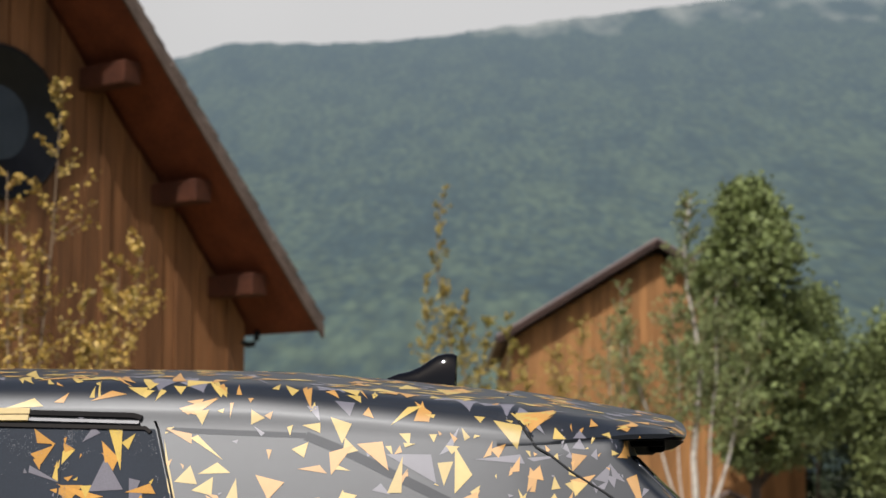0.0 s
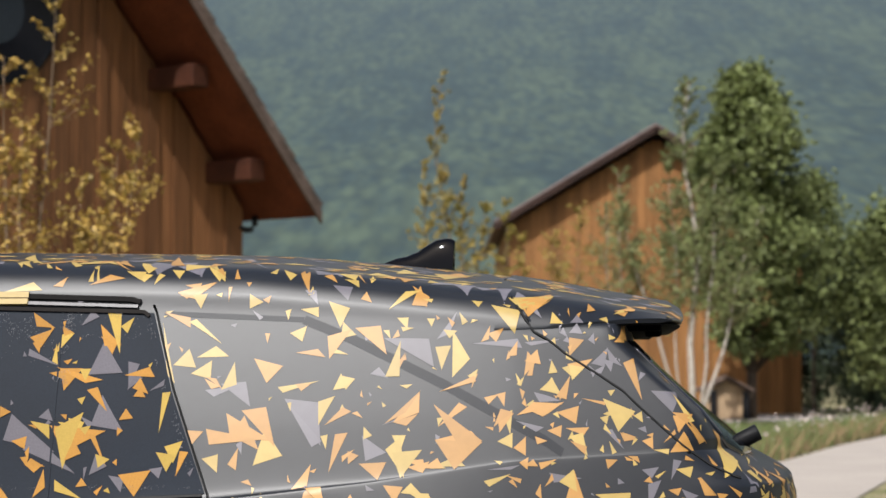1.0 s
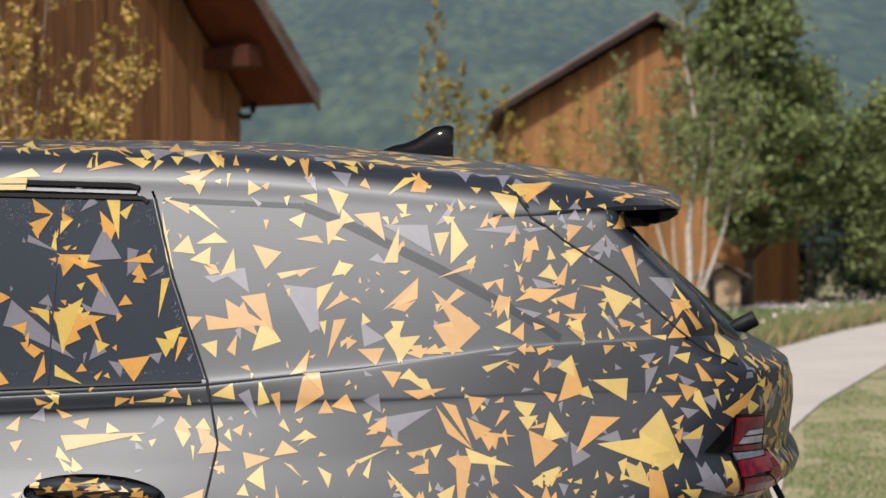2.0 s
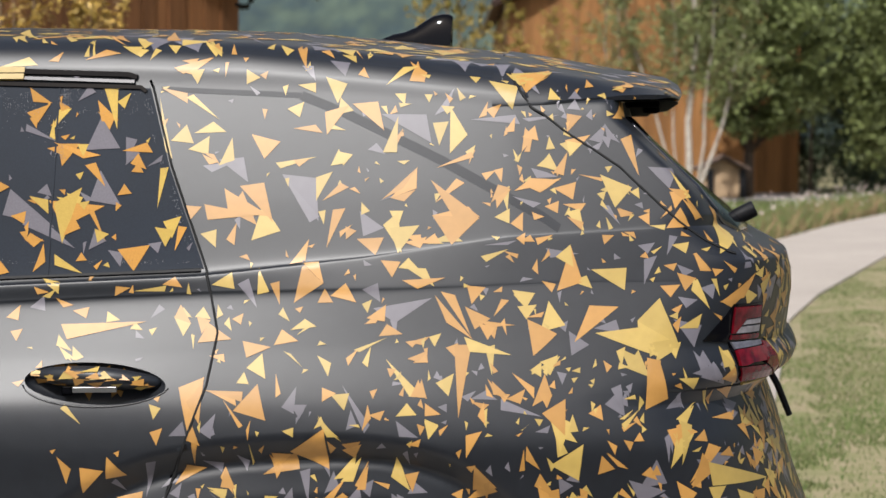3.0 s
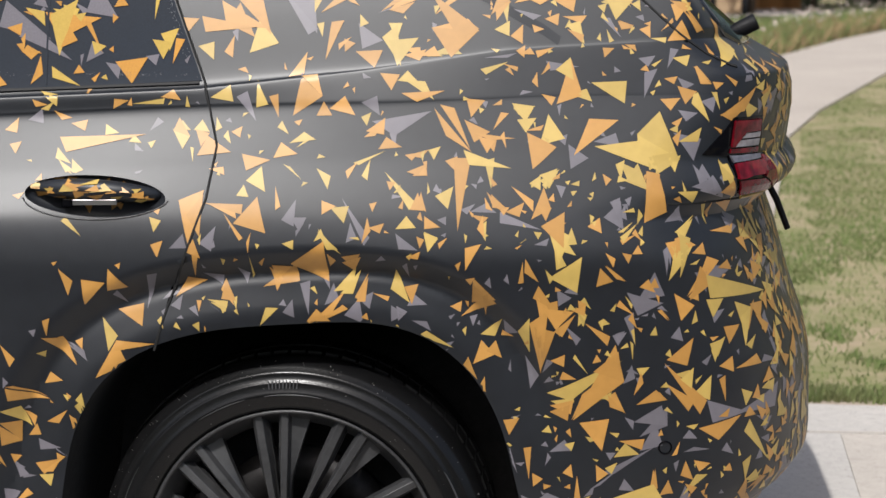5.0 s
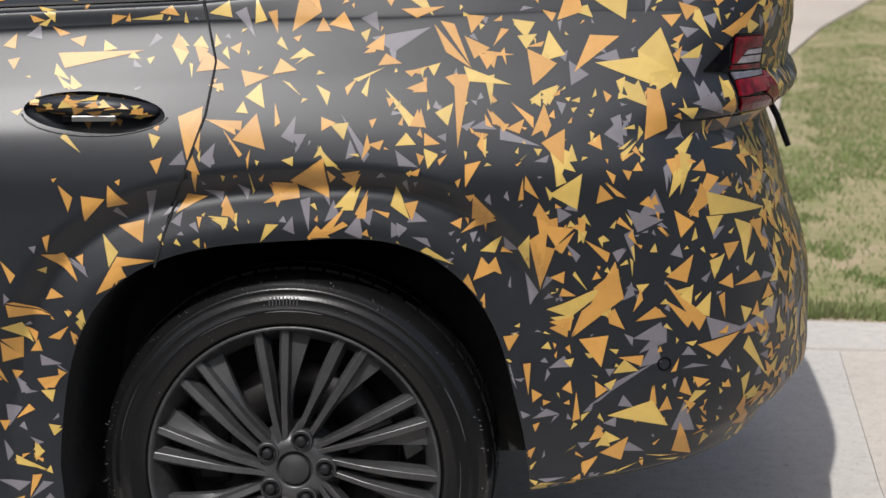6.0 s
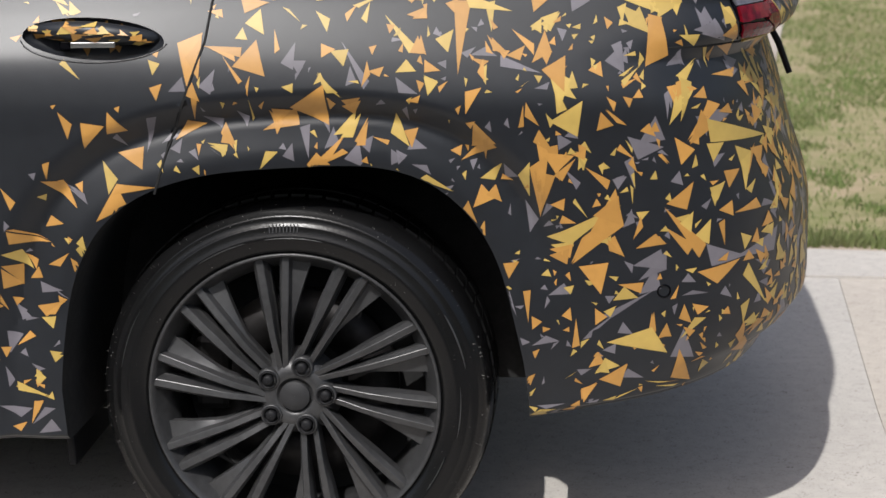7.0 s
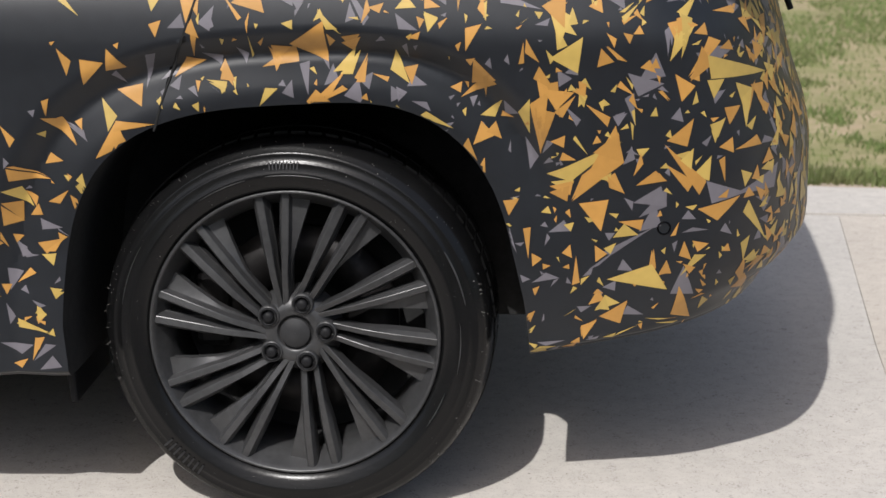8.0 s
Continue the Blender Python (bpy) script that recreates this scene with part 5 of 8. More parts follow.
shard(ORANGE, 31.7, 130.9, 134, 10.5, 4.0, -14)
shard(YELLOW, -22.3, 131.3, -87, 3.5, 3.4, 14)
shard(GREY, 3.6, 131.3, 128, 10.2, 2.0, -7)
shard(GREY, -48.7, 131.5, -31, 10.7, 3.1, -4)
shard(YELLOW, 17.4, 131.5, -70, 6.5, 3.5, 20)
shard(YELLOW, 38.8, 132.0, -176, 2.7, 2.7, -4)
shard(YELLOW, 12.8, 132.5, 113, 2.1, 1.7, 1)
shard(ORANGE, -19.5, 132.5, 24, 2.6, 2.7, -3)
shard(ORANGE, -16.3, 132.6, -3, 9.8, 2.9, 18)
shard(ORANGE, 32.4, 132.6, -176, 7.6, 3.0, 39)
shard(ORANGE, 8.0, 133.2, -106, 7.2, 2.3, 23)
shard(YELLOW, -45.1, 133.4, 152, 4.2, 2.6, 35)
shard(YELLOW, -39.5, 133.7, 138, 3.3, 3.1, 20)
shard(GREY, -52.9, 134.3, -26, 10.2, 4.8, 14)
shard(ORANGE, -11.0, 134.6, -46, 6.0, 4.3, 13)
shard(ORANGE, 36.3, 134.6, 40, 3.5, 2.5, -32)
shard(ORANGE, -12.7, 134.7, -19, 8.8, 4.4, 32)
shard(ORANGE, 18.4, 134.9, 28, 3.8, 2.7, 48)
shard(YELLOW, -41.7, 135.5, -92, 8.7, 5.7, 32)
shard(ORANGE, -30.8, 136.7, -147, 2.2, 2.3, 7)
shard(ORANGE, 8.8, 137.5, -144, 4.9, 1.8, 27)
shard(ORANGE, 41.0, 137.6, 6, 8.0, 3.8, -58)
shard(ORANGE, -8.2, 137.6, -58, 8.0, 4.5, -24)
shard(ORANGE, 29.8, 138.3, -138, 5.9, 1.7, 19)
shard(ORANGE, 21.9, 138.8, -142, 5.9, 3.8, -38)
shard(GREY, 0.4, 139.1, -64, 9.0, 6.3, -32)
shard(YELLOW, 5.0, 139.4, -105, 4.9, 3.2, 34)
shard(YELLOW, -24.4, 140.5, -96, 7.3, 1.5, 14)
shard(YELLOW, -3.6, 141.0, 13, 7.3, 1.4, 30)
shard(ORANGE, -38.1, 141.2, -53, 5.2, 2.0, -22)
shard(YELLOW, 7.4, 141.2, 90, 2.8, 2.7, 10)
shard(YELLOW, -13.1, 141.5, 81, 4.7, 3.0, 28)
shard(YELLOW, 9.2, 142.0, 139, 2.4, 2.6, 2)
shard(YELLOW, 44.8, 142.1, -29, 4.4, 3.4, -19)
shard(ORANGE, -37.9, 142.5, 160, 7.8, 3.3, -60)
shard(ORANGE, 31.9, 143.0, -160, 6.9, 1.1, -1)
shard(YELLOW, -23.9, 143.0, 103, 10.8, 2.3, -60)
shard(ORANGE, -16.5, 143.2, -43, 2.9, 1.9, -55)
shard(YELLOW, 16.8, 143.4, 79, 6.7, 2.6, 12)
shard(ORANGE, -42.3, 143.7, 175, 4.1, 2.6, -14)
shard(ORANGE, -4.8, 143.8, 144, 5.0, 4.2, -6)
shard(GREY, -36.0, 143.9, 98, 6.0, 6.3, -5)
shard(ORANGE, 32.0, 144.0, -105, 2.9, 0.8, -18)
shard(ORANGE, -27.4, 144.2, -173, 5.1, 2.2, 25)
shard(ORANGE, 17.7, 144.7, 61, 3.3, 1.8, -69)
shard(YELLOW, -16.6, 144.7, -169, 3.8, 3.4, -11)
shard(YELLOW, -39.8, 144.8, -84, 2.3, 2.1, -5)
shard(ORANGE, -42.4, 144.9, -103, 4.2, 4.2, 13)
shard(YELLOW, 29.3, 144.9, 104, 7.1, 4.6, 33)
shard(GREY, -30.9, 145.9, -97, 4.8, 2.2, -6)
shard(YELLOW, -20.2, 146.8, -160, 3.7, 3.8, 4)
shard(ORANGE, 42.1, 147.0, -111, 3.8, 2.5, -27)
shard(GREY, 23.8, 147.7, 163, 9.3, 5.3, 29)
shard(ORANGE, 3.6, 147.7, 179, 4.8, 2.1, 44)
shard(GREY, -50.7, 147.9, -23, 6.7, 1.3, 20)
shard(YELLOW, -14.8, 148.1, -166, 4.8, 3.2, 39)
shard(YELLOW, 4.9, 148.4, -15, 3.8, 1.4, 27)
shard(ORANGE, 4.8, 148.7, 39, 5.3, 4.2, -31)
shard(YELLOW, 25.9, 148.9, -92, 4.3, 2.9, 7)
shard(ORANGE, -35.2, 149.1, 124, 4.7, 3.1, -29)
shard(ORANGE, -49.7, 149.7, 39, 4.0, 3.0, 12)
shard(ORANGE, 33.5, 149.9, 72, 3.0, 1.5, 37)
shard(ORANGE, 34.8, 150.4, 41, 2.8, 2.2, 3)
shard(YELLOW, -1.3, 150.6, 48, 2.8, 2.9, 9)
shard(YELLOW, 8.4, 150.7, 112, 3.0, 2.9, -8)
shard(GREY, 25.9, 150.7, 63, 5.1, 2.6, 51)
shard(YELLOW, -43.7, 151.3, -118, 4.4, 2.3, 34)
shard(YELLOW, -33.4, 152.0, 54, 2.9, 1.9, -6)
shard(ORANGE, 11.9, 152.5, -54, 6.3, 4.7, -31)
shard(ORANGE, -21.2, 153.4, 159, 5.4, 1.9, 26)
shard(YELLOW, 39.4, 153.3, 147, 5.9, 4.4, 21)
shard(YELLOW, -20.8, 153.8, -37, 7.3, 1.4, -31)
shard(ORANGE, -50.3, 154.0, -22, 4.3, 2.8, 40)
shard(YELLOW, 7.6, 154.2, 136, 4.5, 4.0, 20)
shard(YELLOW, 18.3, 154.2, -67, 2.3, 2.1, -22)
shard(ORANGE, 42.0, 155.3, 32, 5.7, 2.1, -79)
shard(YELLOW, -35.6, 155.7, -77, 8.4, 2.7, -12)
shard(ORANGE, 21.3, 156.4, 94, 3.9, 2.9, -8)
shard(YELLOW, -9.1, 156.6, 123, 2.6, 2.8, -7)
shard(YELLOW, 38.8, 156.7, 11, 8.3, 3.5, 39)
shard(ORANGE, 22.8, 157.1, 136, 4.5, 1.9, 29)
shard(ORANGE, -23.2, 158.5, 23, 6.7, 2.2, 34)
shard(YELLOW, -19.8, 158.7, -84, 2.7, 2.8, 0)
shard(YELLOW, 1.0, 158.6, 84, 1.6, 1.2, 24)
shard(YELLOW, 19.9, 159.2, -141, 5.5, 2.8, 55)
shard(ORANGE, -14.3, 160.1, -92, 2.8, 0.7, 3)
shard(ORANGE, -20.0, 160.2, 175, 2.8, 1.4, -17)
shard(ORANGE, -46.9, 160.3, 50, 2.4, 1.9, 36)
shard(YELLOW, -50.7, 160.4, -170, 6.4, 2.5, 41)
shard(YELLOW, 9.6, 160.6, 162, 3.0, 1.4, 33)
shard(YELLOW, -40.8, 161.2, 91, 2.3, 1.0, -1)
shard(YELLOW, -16.3, 161.8, 143, 4.8, 1.4, 18)
shard(ORANGE, -35.9, 162.2, -162, 5.3, 3.1, 59)
shard(YELLOW, -31.1, 162.3, 166, 3.5, 1.8, -10)
shard(YELLOW, -27.6, 162.6, -120, 2.4, 1.3, 11)
shard(YELLOW, -23.9, 162.5, 156, 2.4, 1.7, 5)
shard(YELLOW, -30.1, 163.7, 155, 3.3, 1.9, 14)
shard(YELLOW, -44.2, 164.3, 156, 5.6, 1.1, -51)
shard(ORANGE, -26.3, 165.0, 154, 5.9, 2.9, -74)
shard(GREY, -25.6, 165.3, -29, 6.5, 4.5, -58)
shard(GREY, -21.5, 165.2, -67, 3.5, 3.2, -22)
shard(YELLOW, -56.1, 165.6, -27, 3.6, 1.3, -38)
shard(ORANGE, -40.4, 166.4, -25, 7.6, 0.6, -16)
shard(YELLOW, -60.7, 167.5, -16, 10.1, 4.5, 79)
shard(ORANGE, -45.7, 36.6, -97, 2.4, 1.9, 16)
shard(YELLOW, -49.6, 39.3, -16, 6.2, 1.7, 21)
shard(YELLOW, -45.0, 40.3, 111, 2.6, 2.4, 18)
shard(ORANGE, 43.5, 40.4, -98, 3.5, 2.4, 35)
shard(YELLOW, -42.8, 45.1, 15, 2.6, 2.4, 8)
shard(ORANGE, -46.3, 49.3, -142, 3.9, 1.5, 11)
shard(GREY, -49.6, 49.4, -106, 4.1, 3.0, 3)
shard(YELLOW, -42.1, 51.5, 160, 2.6, 2.4, 6)
shard(GREY, -47.4, 52.0, 121, 3.3, 1.9, -8)
shard(ORANGE, 44.8, 51.8, -112, 2.2, 2.3, -7)
shard(YELLOW, -39.5, 52.7, -90, 2.3, 1.8, -11)
shard(ORANGE, -44.4, 53.5, 25, 5.0, 2.6, 15)
shard(GREY, -44.4, 58.0, -7, 4.1, 2.1, 15)
shard(ORANGE, 42.9, 57.2, -87, 6.1, 1.4, 5)
shard(ORANGE, -49.4, 58.1, 115, 4.0, 3.3, -15)
shard(ORANGE, -45.2, 59.6, 79, 2.2, 2.4, 17)
shard(ORANGE, -41.7, 62.1, 41, 3.7, 2.3, 44)
shard(ORANGE, -45.0, 62.1, 136, 3.1, 1.9, 30)
shard(ORANGE, -49.3, 62.2, -69, 4.3, 3.5, -20)
shard(ORANGE, 40.0, 62.5, -97, 3.0, 2.9, 14)
shard(YELLOW, -49.2, 64.7, -45, 5.0, 3.4, -33)
shard(YELLOW, -36.9, 65.8, -70, 4.4, 1.9, 19)
shard(ORANGE, -49.5, 67.4, -8, 7.4, 2.4, 14)
shard(ORANGE, -32.3, 69.0, -153, 2.3, 2.1, -15)
shard(ORANGE, -42.7, 70.1, -7, 3.0, 2.4, -20)
shard(ORANGE, -48.1, 73.3, 122, 4.0, 1.8, 25)
shard(ORANGE, -29.0, 75.1, -135, 6.7, 4.5, -21)
shard(ORANGE, -30.2, 76.2, 3, 7.3, 2.0, -17)
shard(ORANGE, 36.3, 76.0, -50, 3.0, 2.5, 9)
shard(YELLOW, -30.5, 76.6, 115, 5.0, 3.2, 34)
shard(ORANGE, -41.4, 77.7, -50, 6.7, 3.3, -44)
shard(YELLOW, 35.7, 77.9, 50, 4.1, 2.6, 31)
shard(YELLOW, 24.2, 78.5, -26, 6.2, 1.8, -31)
shard(YELLOW, 42.2, 80.2, -79, 5.5, 3.4, 41)
shard(GREY, 12.2, 81.0, 77, 4.0, 3.8, -12)
shard(ORANGE, -41.9, 81.2, -93, 3.1, 1.4, 23)
shard(ORANGE, 6.4, 81.3, 49, 6.7, 4.4, 68)
shard(ORANGE, 4.5, 81.6, -19, 4.2, 3.4, -19)
shard(GREY, 20.8, 81.6, 122, 2.2, 2.3, 14)
shard(ORANGE, -25.2, 81.7, 169, 4.7, 4.0, 9)
shard(ORANGE, 44.9, 81.7, -88, 10.8, 4.1, 33)
shard(ORANGE, 30.0, 82.7, 51, 1.8, 2.1, 9)
shard(YELLOW, -10.4, 83.0, 161, 3.1, 1.3, 10)
shard(YELLOW, -2.3, 83.1, -124, 4.0, 2.2, 32)
shard(ORANGE, 18.3, 84.7, 160, 3.0, 0.9, 1)
shard(ORANGE, 12.8, 84.7, 68, 4.9, 1.1, -4)
shard(YELLOW, 20.3, 85.2, 97, 5.0, 4.2, -43)
shard(ORANGE, 36.5, 85.0, -147, 6.6, 2.6, 11)
shard(YELLOW, 10.2, 86.2, 61, 4.9, 3.3, 36)
shard(ORANGE, 35.5, 85.7, -92, 4.2, 1.3, 32)
shard(ORANGE, 44.3, 86.3, -44, 4.9, 2.5, 20)
shard(ORANGE, -29.3, 86.6, 111, 4.0, 3.6, -12)
shard(ORANGE, -37.4, 86.8, 120, 4.1, 2.8, 42)
shard(ORANGE, 22.2, 87.0, -87, 3.3, 2.5, 7)
shard(ORANGE, -0.9, 87.1, 118, 3.9, 2.4, 35)
shard(ORANGE, -11.0, 87.2, -62, 4.3, 2.1, 38)
shard(GREY, 3.5, 87.6, -83, 5.8, 1.9, 9)
shard(GREY, -11.0, 88.0, 158, 3.7, 1.8, 12)
shard(ORANGE, -33.4, 88.1, -112, 4.7, 4.2, 14)
shard(ORANGE, 41.7, 87.9, 85, 4.0, 1.0, 15)
shard(ORANGE, -15.5, 88.3, -139, 5.2, 3.4, 37)
shard(GREY, -23.2, 89.3, -101, 6.7, 1.8, 20)
shard(ORANGE, 4.4, 89.4, 65, 6.5, 7.5, -1)
shard(ORANGE, 2.3, 89.4, -157, 6.8, 3.3, -14)
shard(ORANGE, 42.4, 91.1, -51, 3.9, 2.5, 47)
shard(ORANGE, 11.1, 91.5, 33, 2.9, 2.7, 9)
shard(ORANGE, -15.4, 93.1, -96, 4.5, 1.2, 5)
shard(YELLOW, 8.7, 93.8, 130, 4.2, 2.0, -39)
shard(ORANGE, 33.3, 94.5, -107, 4.5, 2.9, 31)
shard(ORANGE, 27.3, 94.5, 44, 2.1, 1.0, -26)
shard(ORANGE, -22.2, 94.9, -87, 2.6, 2.3, 15)
shard(YELLOW, 26.5, 95.1, 135, 2.6, 2.1, 8)
shard(GREY, 14.7, 95.2, 122, 8.8, 1.7, 24)
shard(ORANGE, -7.4, 95.5, 126, 5.7, 0.8, -1)
shard(YELLOW, 6.5, 96.3, -42, 5.0, 2.3, 63)
shard(YELLOW, 25.9, 96.2, -100, 2.8, 2.7, -10)
shard(ORANGE, 34.6, 96.7, 84, 3.1, 2.0, -42)
shard(ORANGE, -6.0, 97.4, 78, 5.5, 6.0, -4)
shard(GREY, 3.4, 98.1, 151, 2.5, 2.7, 2)
shard(ORANGE, 24.7, 98.5, -16, 2.9, 2.2, 17)
shard(YELLOW, 22.4, 98.6, -156, 3.0, 2.7, 17)
shard(ORANGE, 35.4, 98.9, 160, 2.9, 1.4, -25)
shard(YELLOW, -22.6, 99.0, -94, 2.3, 2.2, -13)
shard(GREY, 37.9, 99.4, -16, 7.5, 1.9, 17)
shard(YELLOW, 11.0, 99.8, 158, 3.1, 3.0, 7)
shard(ORANGE, 40.1, 99.9, 46, 2.9, 2.6, 25)
shard(ORANGE, -21.9, 100.4, 164, 2.7, 1.5, 1)
shard(ORANGE, -7.4, 100.6, 171, 6.8, 1.7, 5)
shard(ORANGE, 24.1, 100.8, 93, 2.9, 2.0, -31)
shard(ORANGE, 37.7, 100.8, 127, 3.7, 2.4, -61)
shard(ORANGE, -1.1, 100.8, 100, 3.8, 1.1, 27)
shard(GREY, 36.3, 101.0, -170, 3.8, 2.6, 41)
shard(ORANGE, 6.6, 101.0, 5, 2.5, 2.4, -2)
shard(YELLOW, 22.6, 101.2, 131, 7.8, 1.7, 1)
shard(ORANGE, 43.7, 101.3, 139, 5.3, 1.9, 41)
shard(ORANGE, -15.8, 101.4, -79, 5.6, 4.4, 40)
shard(YELLOW, 27.6, 101.9, 54, 3.4, 3.2, -8)
shard(ORANGE, -16.5, 103.0, -90, 9.2, 4.7, 22)
shard(YELLOW, 43.9, 104.6, 64, 2.2, 2.3, -5)
shard(YELLOW, 7.7, 105.2, 134, 3.4, 2.3, 35)
shard(YELLOW, -5.7, 106.7, -55, 3.8, 3.6, 8)
shard(ORANGE, 22.3, 106.8, 34, 3.0, 2.1, 41)
shard(YELLOW, -0.0, 108.1, -41, 3.7, 1.4, -68)
shard(ORANGE, -7.6, 108.6, 5, 4.7, 3.0, 12)
shard(YELLOW, 35.8, 109.3, -85, 5.1, 1.8, 10)
shard(ORANGE, 31.0, 109.5, -92, 12.5, 3.0, 2)
shard(YELLOW, 31.7, 109.6, -13, 8.2, 2.8, 35)
shard(ORANGE, 24.4, 110.2, -175, 3.2, 2.0, -49)
shard(ORANGE, -1.8, 110.7, -10, 3.7, 3.0, -15)
shard(ORANGE, -15.2, 111.4, -12, 5.3, 3.8, -14)
shard(ORANGE, 36.8, 111.7, 152, 2.6, 2.4, 17)
shard(YELLOW, -18.1, 111.9, 138, 3.5, 2.5, 14)
shard(ORANGE, 34.4, 113.1, 137, 4.4, 3.3, -13)
shard(ORANGE, 34.4, 113.2, -3, 5.8, 3.1, 69)
shard(YELLOW, 3.9, 113.2, -160, 3.8, 2.5, 38)
shard(ORANGE, -15.3, 113.9, -93, 2.7, 2.6, -12)
shard(YELLOW, -12.4, 114.2, 105, 2.2, 1.3, 15)
shard(GREY, 16.9, 114.5, 20, 9.0, 4.8, 39)
shard(YELLOW, 41.3, 115.0, 29, 3.0, 2.8, 7)
shard(ORANGE, -20.1, 115.1, -39, 3.4, 2.5, 16)
shard(ORANGE, 26.9, 115.7, -42, 7.8, 5.3, 67)
shard(YELLOW, 42.7, 117.0, 158, 3.2, 2.8, -8)
shard(ORANGE, 5.5, 117.9, -28, 2.5, 2.8, 2)
shard(YELLOW, 40.1, 118.0, 7, 3.6, 2.3, 24)
shard(ORANGE, 28.1, 118.4, -60, 8.5, 2.6, -43)
shard(YELLOW, -4.9, 118.3, 103, 4.6, 2.2, 2)
shard(ORANGE, -31.5, 118.6, 13, 2.8, 1.8, -18)
shard(YELLOW, -41.6, 119.1, 154, 3.8, 2.0, 22)
shard(ORANGE, 8.5, 119.0, -34, 4.0, 3.5, -16)
shard(YELLOW, -22.5, 119.1, -175, 5.9, 1.1, -20)
shard(ORANGE, 33.1, 119.6, -103, 3.2, 3.3, 8)
shard(ORANGE, 21.3, 119.9, 11, 6.4, 3.2, 51)
shard(ORANGE, -20.2, 120.2, -172, 2.9, 2.3, 29)
shard(YELLOW, -10.4, 120.5, -169, 3.9, 3.0, 1)
shard(ORANGE, 3.9, 121.8, -122, 6.1, 5.2, -10)
shard(ORANGE, 78.4, 122.3, 119, 3.4, 2.0, -30)
shard(GREY, 68.4, 124.7, -111, 5.1, 2.8, 35)
shard(GREY, 46.0, 125.5, -1, 7.0, 2.0, 32)
shard(GREY, 67.0, 126.1, 25, 2.9, 2.4, 26)
shard(YELLOW, 75.8, 126.4, 170, 3.0, 2.2, -16)
shard(GREY, 73.5, 128.5, -118, 3.9, 1.6, 18)
shard(YELLOW, 88.8, 130.0, -146, 8.5, 5.2, 3)
shard(ORANGE, 69.2, 131.5, 170, 2.3, 2.2, 1)
shard(ORANGE, 76.7, 131.8, -156, 4.8, 3.9, 3)
shard(ORANGE, 62.7, 132.6, -8, 3.2, 1.7, 31)
shard(ORANGE, 77.2, 135.1, -42, 6.0, 3.1, 73)
shard(YELLOW, 64.2, 135.3, 141, 6.6, 5.7, -12)
shard(ORANGE, 77.6, 135.7, 160, 3.6, 2.4, -26)
shard(ORANGE, 52.5, 136.5, 175, 5.3, 3.3, -11)
shard(GREY, 75.6, 138.7, 157, 5.4, 4.4, -12)
shard(ORANGE, 48.5, 139.5, 58, 4.8, 2.7, 21)
shard(ORANGE, 51.2, 144.3, 20, 6.6, 3.1, 13)
shard(YELLOW, 45.6, 145.1, -26, 2.3, 2.6, 8)
shard(ORANGE, 66.6, 146.2, -76, 7.3, 2.9, 2)
shard(ORANGE, 51.0, 148.7, 16, 4.6, 3.5, -19)
shard(ORANGE, 68.3, 150.0, 36, 6.0, 3.9, 46)
shard(YELLOW, 45.9, 154.1, -17, 3.8, 2.3, 1)
shard(ORANGE, 70.5, 155.3, 6, 16.5, 7.0, 84)
shard(ORANGE, 60.2, 156.1, -161, 2.8, 1.9, 23)
shard(ORANGE, 54.6, 36.5, 38, 4.3, 2.0, -29)
shard(ORANGE, 76.4, 38.9, 111, 7.0, 4.6, -33)
shard(ORANGE, 60.9, 39.0, 51, 5.0, 4.6, 19)
shard(YELLOW, 58.4, 42.5, -37, 2.6, 3.1, 1)
shard(GREY, 74.9, 43.8, 98, 5.9, 4.9, -12)
shard(ORANGE, 58.5, 44.1, -142, 3.3, 2.7, -7)
shard(ORANGE, 53.0, 46.3, 92, 5.6, 1.7, 16)
shard(YELLOW, 69.9, 47.5, -178, 10.5, 6.3, 33)
shard(ORANGE, 70.6, 48.1, 87, 2.8, 2.3, 17)
shard(ORANGE, 68.4, 49.5, 94, 3.7, 1.3, -29)
shard(YELLOW, 87.8, 50.3, -30, 3.4, 3.1, -25)
shard(ORANGE, 58.0, 51.4, 120, 2.9, 2.8, 5)
shard(YELLOW, 77.0, 51.7, -129, 5.3, 2.2, 36)
shard(GREY, 58.8, 52.1, 30, 10.7, 2.8, 59)
shard(ORANGE, 77.4, 53.0, 146, 2.7, 2.5, -20)
shard(ORANGE, 73.3, 53.1, -48, 3.2, 2.9, 34)
shard(ORANGE, 50.7, 53.2, -54, 2.2, 2.4, 8)
shard(YELLOW, 61.1, 56.7, -12, 4.0, 3.4, -25)
shard(ORANGE, 65.6, 57.8, 172, 4.7, 2.1, -2)
shard(ORANGE, 77.6, 59.3, 25, 7.2, 4.8, 33)
shard(YELLOW, 85.7, 60.1, -49, 10.1, 2.5, 21)
shard(ORANGE, 55.9, 62.3, -73, 6.0, 5.9, -10)
shard(ORANGE, 85.5, 62.7, -21, 2.5, 2.3, -10)
shard(GREY, 69.7, 63.1, -141, 6.3, 3.7, -35)
shard(GREY, 77.5, 63.6, -6, 8.0, 4.6, 24)
shard(ORANGE, 76.2, 64.5, 132, 11.5, 2.8, 24)
shard(ORANGE, 51.5, 64.9, 180, 4.4, 2.8, -10)
shard(ORANGE, 74.0, 64.9, 139, 6.7, 2.3, 13)
shard(YELLOW, 85.9, 65.0, 133, 3.0, 2.8, 13)
shard(ORANGE, 58.6, 66.1, -36, 3.7, 2.4, 47)
shard(YELLOW, 75.7, 66.4, 67, 4.4, 3.5, 2)
